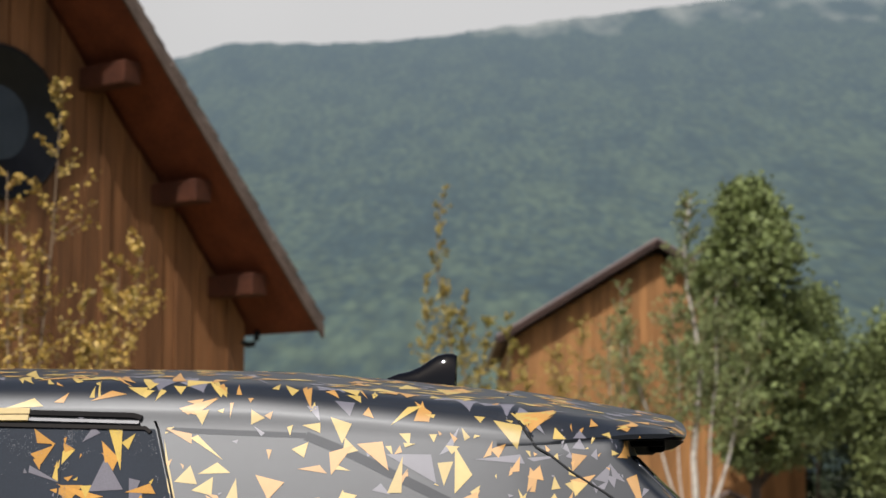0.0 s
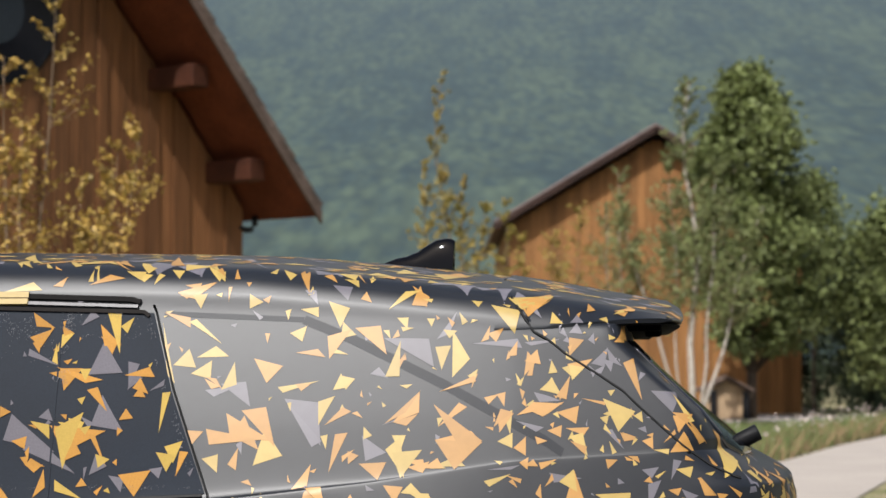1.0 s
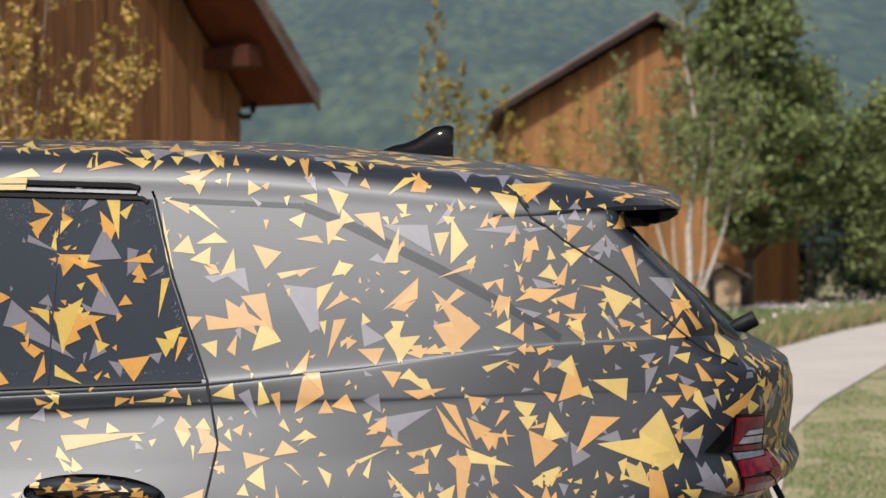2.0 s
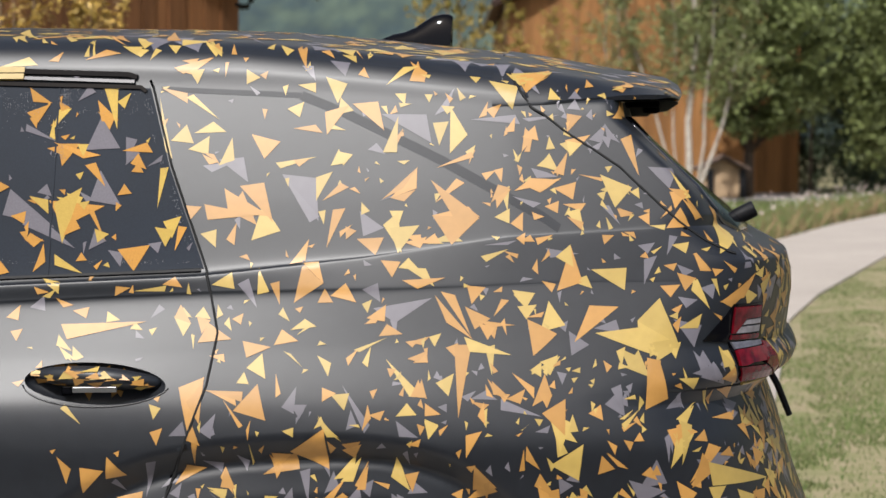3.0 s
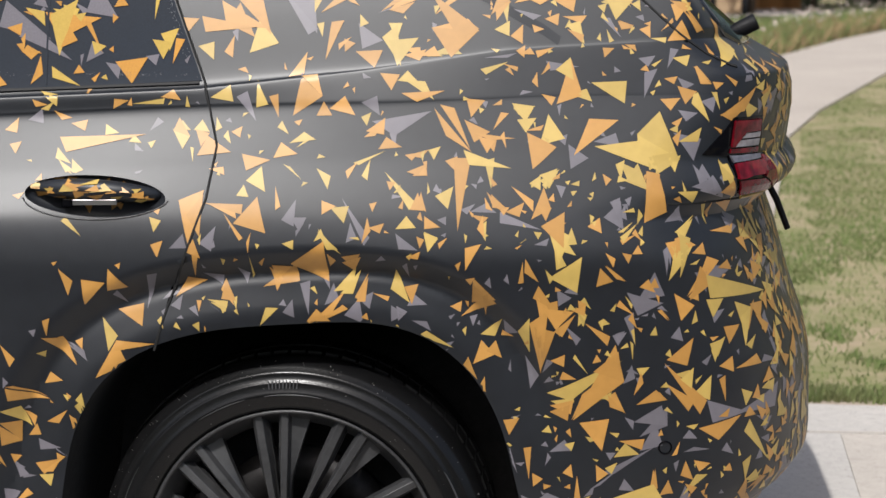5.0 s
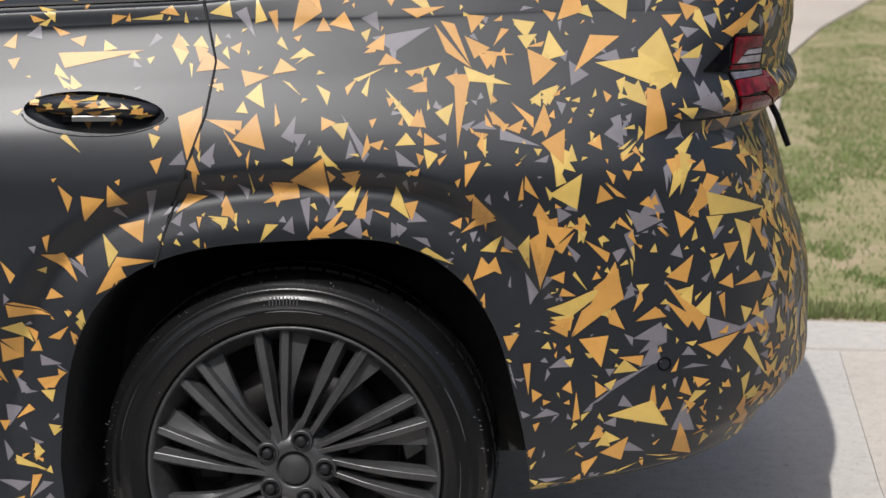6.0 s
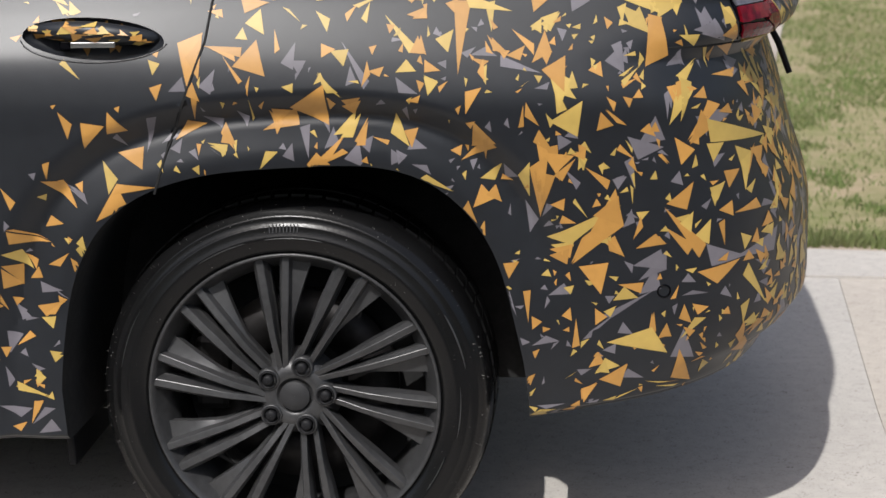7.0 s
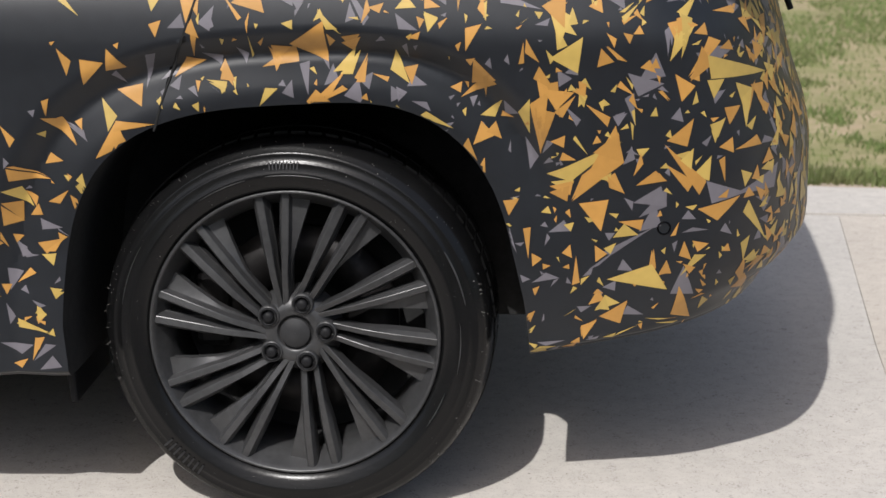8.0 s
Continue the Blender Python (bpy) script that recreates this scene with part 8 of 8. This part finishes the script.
def scatter():
    """Small shards between the large ones, and the print of the roof, the tail and the far flank."""
    rnd = random.Random(21)

    def piece(size):
        turn = rnd.uniform(0, 360)
        long = size * rnd.uniform(0.9, 1.7)
        return turn, long, size * rnd.uniform(0.5, 1.1), rnd.uniform(-40, 40)

    def tint():
        return rnd.choices((YELLOW, ORANGE, GREY), (0.30, 0.36, 0.34))[0]

    # fine splinters on the open film, coarser ones round the tail
    done = 0
    grid = list(SEEN)
    while done < 620:
        x, z = rnd.uniform(-0.58, 1.20), rnd.uniform(0.30, 1.58)
        if x < -0.20 and 0.66 < z < 1.02 and rnd.random() < 0.95:
            continue
        if x < 0.20 and rnd.random() < 0.5:
            continue
        size = 0.007 + 0.012 * rnd.random() ** 2 if x < 0.86 else 0.014 + 0.03 * rnd.random()
        if any((x - a) ** 2 + (z - b) ** 2 < (0.36 * r + size * 0.5) ** 2 for a, b, r in grid):
            continue
        grid.append((x, z, size * 0.8))
        t = piece(size)
        tri = shard_verts(x, z, *t)
        lay(tint(), tri, on_skin, panel_of(x, z))
        done += 1
    for i in range(420):
        x, z = rnd.uniform(0.90, 1.30), rnd.uniform(0.34, 1.24)
        if 1.01 < z < 1.17 and x < 1.0:
            continue
        lay(tint(), shard_verts(x, z, *piece(0.012 + 0.022 * rnd.random())), on_skin, panel_of(x, z))
    # roof and spoiler top
    for i in range(1100):
        x, y = rnd.uniform(-1.6, 0.69), rnd.uniform(0.22, 2 * MIDDLE - 0.22)
        lay(tint(), shard_verts(x, y, *piece(0.02 + 0.035 * rnd.random())), on_roof, "body" if x < 0.36 else "spoiler")
    for i in range(230):
        y, z = rnd.uniform(0.22, 2 * MIDDLE - 0.22), rnd.uniform(0.45, 1.26)
        lay(tint(), shard_verts(y, z, *piece(0.02 + 0.04 * rnd.random())), on_rear, "gate" if z > 1.02 else "bumper")
    for i in range(520):
        x, z = rnd.uniform(-3.2, 0.8), rnd.uniform(0.32, 1.56)
        lay(tint(), shard_verts(x, z, *piece(0.03 + 0.06 * rnd.random())), on_skin, "body", True)
    for i in range(330):
        x, z = rnd.uniform(-3.2, -0.72), rnd.uniform(0.32, 1.52)
        lay(tint(), shard_verts(x, z, *piece(0.03 + 0.06 * rnd.random())), on_skin, "body")


scatter()


def build_prints():
    owner = {"door": door, "glass": door, "body": body, "gate": gate, "bumper": bumper, "spoiler": sp}
    for (panel, tint), (v, f) in PRINTS.items():
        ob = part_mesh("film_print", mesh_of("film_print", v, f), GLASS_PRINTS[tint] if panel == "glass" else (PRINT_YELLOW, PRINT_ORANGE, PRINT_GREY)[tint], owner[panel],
                       ("scattered yellow shards printed on the film", "scattered orange shards printed on the film", "scattered grey shards printed on the film")[tint], True)
        tagged(ob, kind="stuff")


build_prints()


# ------------------------------------------------------------------ plants
def glow_through(m, share=0.35):
    """Lets some light through a leaf."""
    nt = m.node_tree
    b = nt.nodes["Principled BSDF"]
    tr = nt.nodes.new("ShaderNodeBsdfTranslucent")
    mx = nt.nodes.new("ShaderNodeMixShader")
    mx.inputs[0].default_value = share
    src = b.inputs["Base Color"].links[0].from_socket
    nt.links.new(src, tr.inputs["Color"])
    nt.links.new(b.outputs[0], mx.inputs[1])
    nt.links.new(tr.outputs[0], mx.inputs[2])
    nt.links.new(mx.outputs[0], nt.nodes["Material Output"].inputs["Surface"])


for m in (LEAF, LEAF_BIRCH, LEAF_YELLOW, LEAF_DARK, BLADE):
    glow_through(m)


def add_leaf(v, f, c, size, rnd, droop=0.0):
    a = Vector((rnd.gauss(0, 1), rnd.gauss(0, 1), rnd.gauss(0, 0.7) - droop)).normalized()
    b = a.cross(Vector((rnd.gauss(0, 1), rnd.gauss(0, 1), rnd.gauss(0, 1)))).normalized()
    n = a.cross(b)
    s = size * rnd.uniform(0.7, 1.3)
    i = len(v)
    v += [c - a * s * 0.5, c + b * s * 0.33 + n * s * 0.08, c + a * s * 0.55, c - b * s * 0.33 + n * s * 0.08]
    f.append((i, i + 1, i + 2, i + 3))


EGG = [(0.0, 0.50), (0.12, 0.85), (0.32, 1.0), (0.55, 0.97), (0.75, 0.80), (0.90, 0.52), (1.0, 0.12)]


def crown_tree(name, foot, label, height, low, radius, trunk_r, leaf, material, bark, seed, clumps, per, spread, tip=0.6, sag=1.0, category="tree"):
    """A tree: tapered trunk, limbs that reach to clumps, and leaves round each clump."""
    rnd = random.Random(seed)
    tree = tagged(new(name), label, category)
    tree.location = foot
    v, f = [], []
    bends = [(rnd.uniform(-0.02, 0.02) * height * k, rnd.uniform(-0.02, 0.02) * height * k, height * k * 0.93 - 0.1) for k in np.linspace(0, 1, 8)]
    tube(v, f, bends, [trunk_r * (1 - 0.9 * k) for k in np.linspace(0, 1, 8)], 9)
    lv, lf = [], []
    for i in range(clumps):
        k = rnd.random() ** 0.85
        z = low + (height - low) * k
        # egg-shaped outline, widest at two fifths
        w = radius * lerp_table(EGG, k) * (0.85 + 0.3 * noise.noise(Vector((seed, z * 0.7, 0.5))))
        a = rnd.uniform(0, 2 * math.pi)
        r = w * rnd.uniform(0.25, 1.0) ** 0.6 * (0.8 + 0.35 * noise.noise(Vector((math.cos(a) * 1.5, math.sin(a) * 1.5 + seed, z * 0.5))))
        c = Vector((r * math.cos(a), r * math.sin(a), z))
        if i % 3 == 0:
            s = Vector(bends[min(7, max(1, int((z - 0.25 * r) / height * 7)))])
            mid = (s + c) / 2 + Vector((0, 0, 0.12 * r))
            tube(v, f, [s, mid, c], [trunk_r * 0.28 * (1 - k * 0.6), trunk_r * 0.16, trunk_r * 0.05], 5)
        for _ in range(per):
            q = c + Vector((rnd.gauss(0, spread), rnd.gauss(0, spread), rnd.gauss(0, spread * 0.75 * sag)))
            add_leaf(lv, lf, q, leaf, rnd)
    ob = part_mesh("trunk", mesh_of("trunk", v, f), bark, tree, smooth=True)
    tagged(part_mesh("crown", mesh_of("crown", lv, lf), material, tree), kind="stuff")
    return tree


def twig_tree(name, foot, label, stems, leaf, count, material, bark, seed, twigs=14, along=(0.25, 1.0), reach=0.9, category="tree"):
    """Slender stems (each: lean x, lean y, height, radius) with fine twigs and single leaves."""
    rnd = random.Random(seed)
    tree = tagged(new(name), label, category)
    tree.location = foot
    lv, lf = [], []
    for lx, ly, h, r in stems:
        v, f = [], []
        pts = []
        for k in np.linspace(0, 1, 9):
            pts.append(Vector((lx * k ** 0.8 + 0.04 * h * noise.noise(Vector((k * 3, seed, lx))), ly * k, h * k - 0.05)))
        tube(v, f, pts, [r * (1 - 0.88 * k) for k in np.linspace(0, 1, 9)], 8)
        part_mesh("stem", mesh_of("stem", v, f), bark, tree, smooth=True)
        v, f = [], []
        for t in range(twigs):
            k = rnd.uniform(*along)
            i0 = min(int(k * 8), 7)
            s = pts[i0].lerp(pts[i0 + 1], k * 8 - i0)
            a = rnd.uniform(0, 2 * math.pi)
            ln = reach * (1.15 - k) * rnd.uniform(0.5, 1.2)
            e = s + Vector((math.cos(a) * ln, math.sin(a) * ln, ln * rnd.uniform(0.5, 1.3)))
            m = (s + e) / 2 + Vector((rnd.gauss(0, 0.05), rnd.gauss(0, 0.05), rnd.gauss(0, 0.05))) * ln
            tube(v, f, [s, m, e], [r * 0.22, r * 0.14, r * 0.05], 4)
            for _ in range(count):
                u = rnd.uniform(0.15, 1.05)
                q = (s.lerp(m, u * 2) if u < 0.5 else m.lerp(e, u * 2 - 1)) + Vector((rnd.gauss(0, 1), rnd.gauss(0, 1), rnd.gauss(0, 1))) * ln * 0.10
                add_leaf(lv, lf, q, leaf, rnd, 0.3)
        if f:
            tagged(part_mesh("twig_work", mesh_of("twig_work", v, f), TWIG, tree), kind="stuff")
    tagged(part_mesh("foliage", mesh_of("foliage", lv, lf), material, tree), kind="stuff")
    return tree


# the full tree beside the road
crown_tree("tree", (8.62, 52, -0.05), "full green broadleaf tree with a dense uneven crown", 9.7, 2.0, 2.85, 0.16, 0.20, LEAF, BARK, 5, 330, 64, 0.23)
crown_tree("tree", (12.9, 53, -0.05), "leafy green tree at the edge of the wood", 6.1, 1.0, 1.7, 0.12, 0.18, LEAF, BARK, 6, 170, 38, 0.30)
crown_tree("shrub", (12.7, 55.5, -0.05), "rounded dark green shrub", 5.4, 0.2, 1.6, 0.08, 0.16, LEAF_DARK, BARK, 7, 170, 40, 0.30, category="shrub")
crown_tree("shrub", (13.2, 57.5, -0.05), "tall dark evergreen shrub", 4.6, 0.1, 1.8, 0.08, 0.14, LEAF_DARK, BARK, 8, 170, 40, 0.28, category="shrub")
crown_tree("shrub", (15.6, 58.5, -0.05), "dark evergreen shrub beside the road", 4.2, 0.1, 2.0, 0.08, 0.14, LEAF_DARK, BARK, 9, 170, 40, 0.28, category="shrub")
crown_tree("shrub", (10.7, 53.8, -0.05), "bushy green shrub under the tree", 6.9, 2.6, 1.4, 0.06, 0.16, LEAF, BARK, 10, 120, 40, 0.28, category="shrub")
crown_tree("tree", (17.5, 62, -0.05), "green tree behind the shrubs", 8.0, 0.6, 2.6, 0.14, 0.2, LEAF_DARK, BARK, 11, 190, 40, 0.34)
crown_tree("shrub", (12.1, 60.5, -0.05), "dark evergreen shrub behind the barn's corner", 4.8, 0.1, 1.7, 0.08, 0.14, LEAF_DARK, BARK, 12, 170, 40, 0.28, category="shrub")
# birch clump with white stems
twig_tree("birch", (6.0, 45, -0.05), "birch clump with white stems and light green leaves",
          [(0.05, 0.1, 8.4, 0.095), (1.75, 0.2, 5.4, 0.055), (0.75, -0.2, 6.4, 0.04), (-1.7, 0.1, 5.6, 0.045), (-0.55, 0.3, 6.6, 0.03)],
          0.10, 27, LEAF_BIRCH, BIRCH_BARK, 14, 60, (0.40, 1.0), 1.35)
twig_tree("birch", (4.4, 46, -0.05), "slim young birch with a pale stem", [(0.0, 0, 6.3, 0.045), (-0.35, 0.2, 5.4, 0.035)], 0.085, 14, LEAF_BIRCH, BIRCH_BARK, 15, 56, (0.22, 1.0), 1.5)
twig_tree("birch", (3.4, 47, -0.05), "slim young birch with thin yellowing leaves", [(0.1, 0, 5.6, 0.035), (-0.5, 0.1, 4.8, 0.03)], 0.10, 12, LEAF_YELLOW, TWIG, 16, 56, (0.22, 1.0), 1.5)
twig_tree("sapling", (0.05, 40, -0.05), "tall thin sapling with sparse yellow leaves", [(-0.05, 0, 7.9, 0.04), (-0.5, 0.1, 6.0, 0.03), (0.5, 0, 5.6, 0.03), (0.9, 0.1, 5.0, 0.025)], 0.11, 14, LEAF_YELLOW, TWIG, 17, 40, (0.35, 1.0), 0.9)
twig_tree("sapling", (1.3, 42, -0.05), "sapling with sparse yellow leaves", [(0.1, 0, 5.2, 0.03), (0.5, 0.1, 4.6, 0.025)], 0.11, 14, LEAF_YELLOW, TWIG, 18, 34, (0.35, 1.0), 0.9)
# yellow shrub before the house
twig_tree("yellow_shrub", (-3.2, 14, -0.05), "upright shrub with small yellow autumn leaves",
          [(-0.10, 0, 3.9, 0.022), (0.25, 0.1, 4.6, 0.02), (0.75, 0.1, 3.2, 0.016), (0.95, -0.1, 3.35, 0.014), (0.45, 0.2, 3.0, 0.016), (0.05, -0.1, 3.4, 0.016), (-0.5, 0.1, 4.2, 0.018), (0.62, 0, 2.7, 0.014), (-0.3, 0.3, 3.3, 0.016)],
          0.043, 25, LEAF_GOLD, TWIG, 19, 38, (0.30, 1.0), 0.66, category="shrub")


# small timber shelter before the barn
def build_shelter():
    sh = tagged(new("shelter"), "small pale timber shelter with a weathered gabled roof and dark posts", "shelter")
    sh.location = (7.76, 51.3, 0)
    bm = bmesh.new()
    prof = [(-0.58, 0.0), (0.58, 0.0), (0.58, 0.74), (0.0, 1.04), (-0.58, 0.74)]
    fc = bm.faces.new([bm.verts.new((x, -0.3, z)) for x, z in prof])
    r = bmesh.ops.extrude_face_region(bm, geom=[fc])
    bmesh.ops.translate(bm, vec=(0, 0.9, 0), verts=[e for e in r["geom"] if isinstance(e, bmesh.types.BMVert)])
    bmesh.ops.recalc_face_normals(bm, faces=bm.faces)
    part("wall", bm, PALE_WOOD, sh, "pale timber boards")
    for x in (-0.36, 0.52):
        part("post", box((0.17, 0.12, 0.78), Matrix.Translation((x, -0.42, 0.38)), 0.015), TRIM_BLACK, sh, "dark post")
    for sgn in (-1, 1):
        part("roof", box((0.86, 1.3, 0.06), Matrix.Translation((sgn * 0.36, 0.05, 0.96)) @ Matrix.Rotation(sgn * 0.48, 4, "Y"), 0.015), VERGE_WOOD, sh, "weathered timber roof slope")


build_shelter()


# ------------------------------------------------------------------ grass
def build_grass():
    rnd = random.Random(33)
    v, f = [], []

    def blade(x, y, h, w, z=-0.052):
        a = rnd.uniform(0, math.pi)
        dx, dy = math.cos(a) * w, math.sin(a) * w
        lx, ly = rnd.gauss(0, 0.35) * h, rnd.gauss(0, 0.35) * h
        i = len(v)
        v.extend([(x - dx, y - dy, z), (x + dx, y + dy, z), (x + lx * 0.5 + dx * 0.6, y + ly * 0.5 + dy * 0.6, z + h * 0.6), (x + lx, y + ly, z + h)])
        f.append((i, i + 1, i + 2))
        f.append((i, i + 2, i + 3))

    def edge_y(x):
        return float(np.interp(x, [-3, 1.2, 1.9, 9], [6.12, 5.95, 5.86, 5.62]))

    n = 0
    while n < 36000:
        y = 5.7 + 17 * rnd.random() ** 1.5
        x = rnd.uniform(0.13, 0.33) * y
        if y < edge_y(x) + 0.09 + 0.05 * noise.noise(Vector((x * 4, 0, 0))) or (y > 9.8 and x < 0.195 * y and y > 14):
            continue
        d = noise.noise(Vector((x * 0.9, y * 0.55, 2.0))) + 0.5 * noise.noise(Vector((x * 3, y * 2, 5.0)))
        near = y < edge_y(x) + 0.27 + 0.05 * noise.noise(Vector((x * 2, 1, 0)))
        if d + 0.04 * max(0.0, y - 12) < 0.13 and not near and rnd.random() < 0.86:
            continue
        blade(x, y, rnd.uniform(0.013, 0.034) * (1.7 if near else 1.0), rnd.uniform(0.003, 0.006), -0.018 if near else -0.052)
        n += 1
    sv = []
    for x in np.arange(0.0, 9.0, 0.06):
        e = edge_y(x)
        w = 0.11 + 0.06 * noise.noise(Vector((x * 4, 0, 0))) + 0.03 * noise.noise(Vector((x * 17, 3, 0)))
        sv += [(x, e - 0.03, -0.05), (x, e + 0.002, -0.006), (x, e + w, -0.014), (x, e + w + 0.14, -0.020), (x, e + w + 0.34, -0.052)]
    tagged(part_mesh("soil_edge", mesh_of("soil_edge", sv, grid_faces(len(sv) // 5, 5)), SOIL), "bare sandy soil along the edge of the slab", "soil", kind="structure")
    ob = part_mesh("grass", mesh_of("grass", v, f), BLADE)
    tagged(ob, "patchy short green grass with bare spots", "grass", kind="stuff")
    v, f = [], []
    n = 0
    while n < 9000:
        y = rnd.uniform(27, 49)
        x = rnd.uniform(0.14, 0.30) * y
        lim = float(np.interp(x, [3.4, 5.3, 7.4, 9.6, 17], [24.5, 29.1, 34.8, 40.0, 51.5]))
        if y < lim + 0.1:
            continue
        tall = y < lim + 5
        blade(x, y, rnd.uniform(0.15, 0.45) if tall else rnd.uniform(0.06, 0.14), 0.012)
        n += 1
    ob = part_mesh("meadow", mesh_of("meadow", v, f), BLADE)
    tagged(ob, "taller green meadow grass along the path", "grass", kind="stuff")
    v, f = [], []
    for i in range(1100):
        x = rnd.uniform(4.0, 14.0)
        y = float(np.interp(x, [3.4, 5.3, 7.4, 9.6, 17], [24.5, 29.1, 34.8, 40.0, 51.5])) + 0.1 + 2.6 * rnd.random() ** 1.7
        blade(x, y, rnd.uniform(0.15, 0.5), 0.014)
    tagged(part_mesh("dry_grass", mesh_of("dry_grass", v, f), DRY_STALK), "rusty dry stalks at the edge of the path", "grass", kind="stuff")
    v, f = [], []
    for i in range(420):
        x = rnd.uniform(4.0, 14.0)
        y = float(np.interp(x, [3.4, 5.3, 7.4, 9.6, 17], [24.5, 29.1, 34.8, 40.0, 51.5])) + 0.4 + 5 * rnd.random()
        add_leaf(v, f, Vector((x, y, rnd.uniform(0.15, 0.5))), 0.07, rnd)
    tagged(part_mesh("meadow_flowers", mesh_of("meadow_flowers", v, f), PETAL), "small pale meadow flowers beside the path", "flowers", kind="stuff")


build_grass()
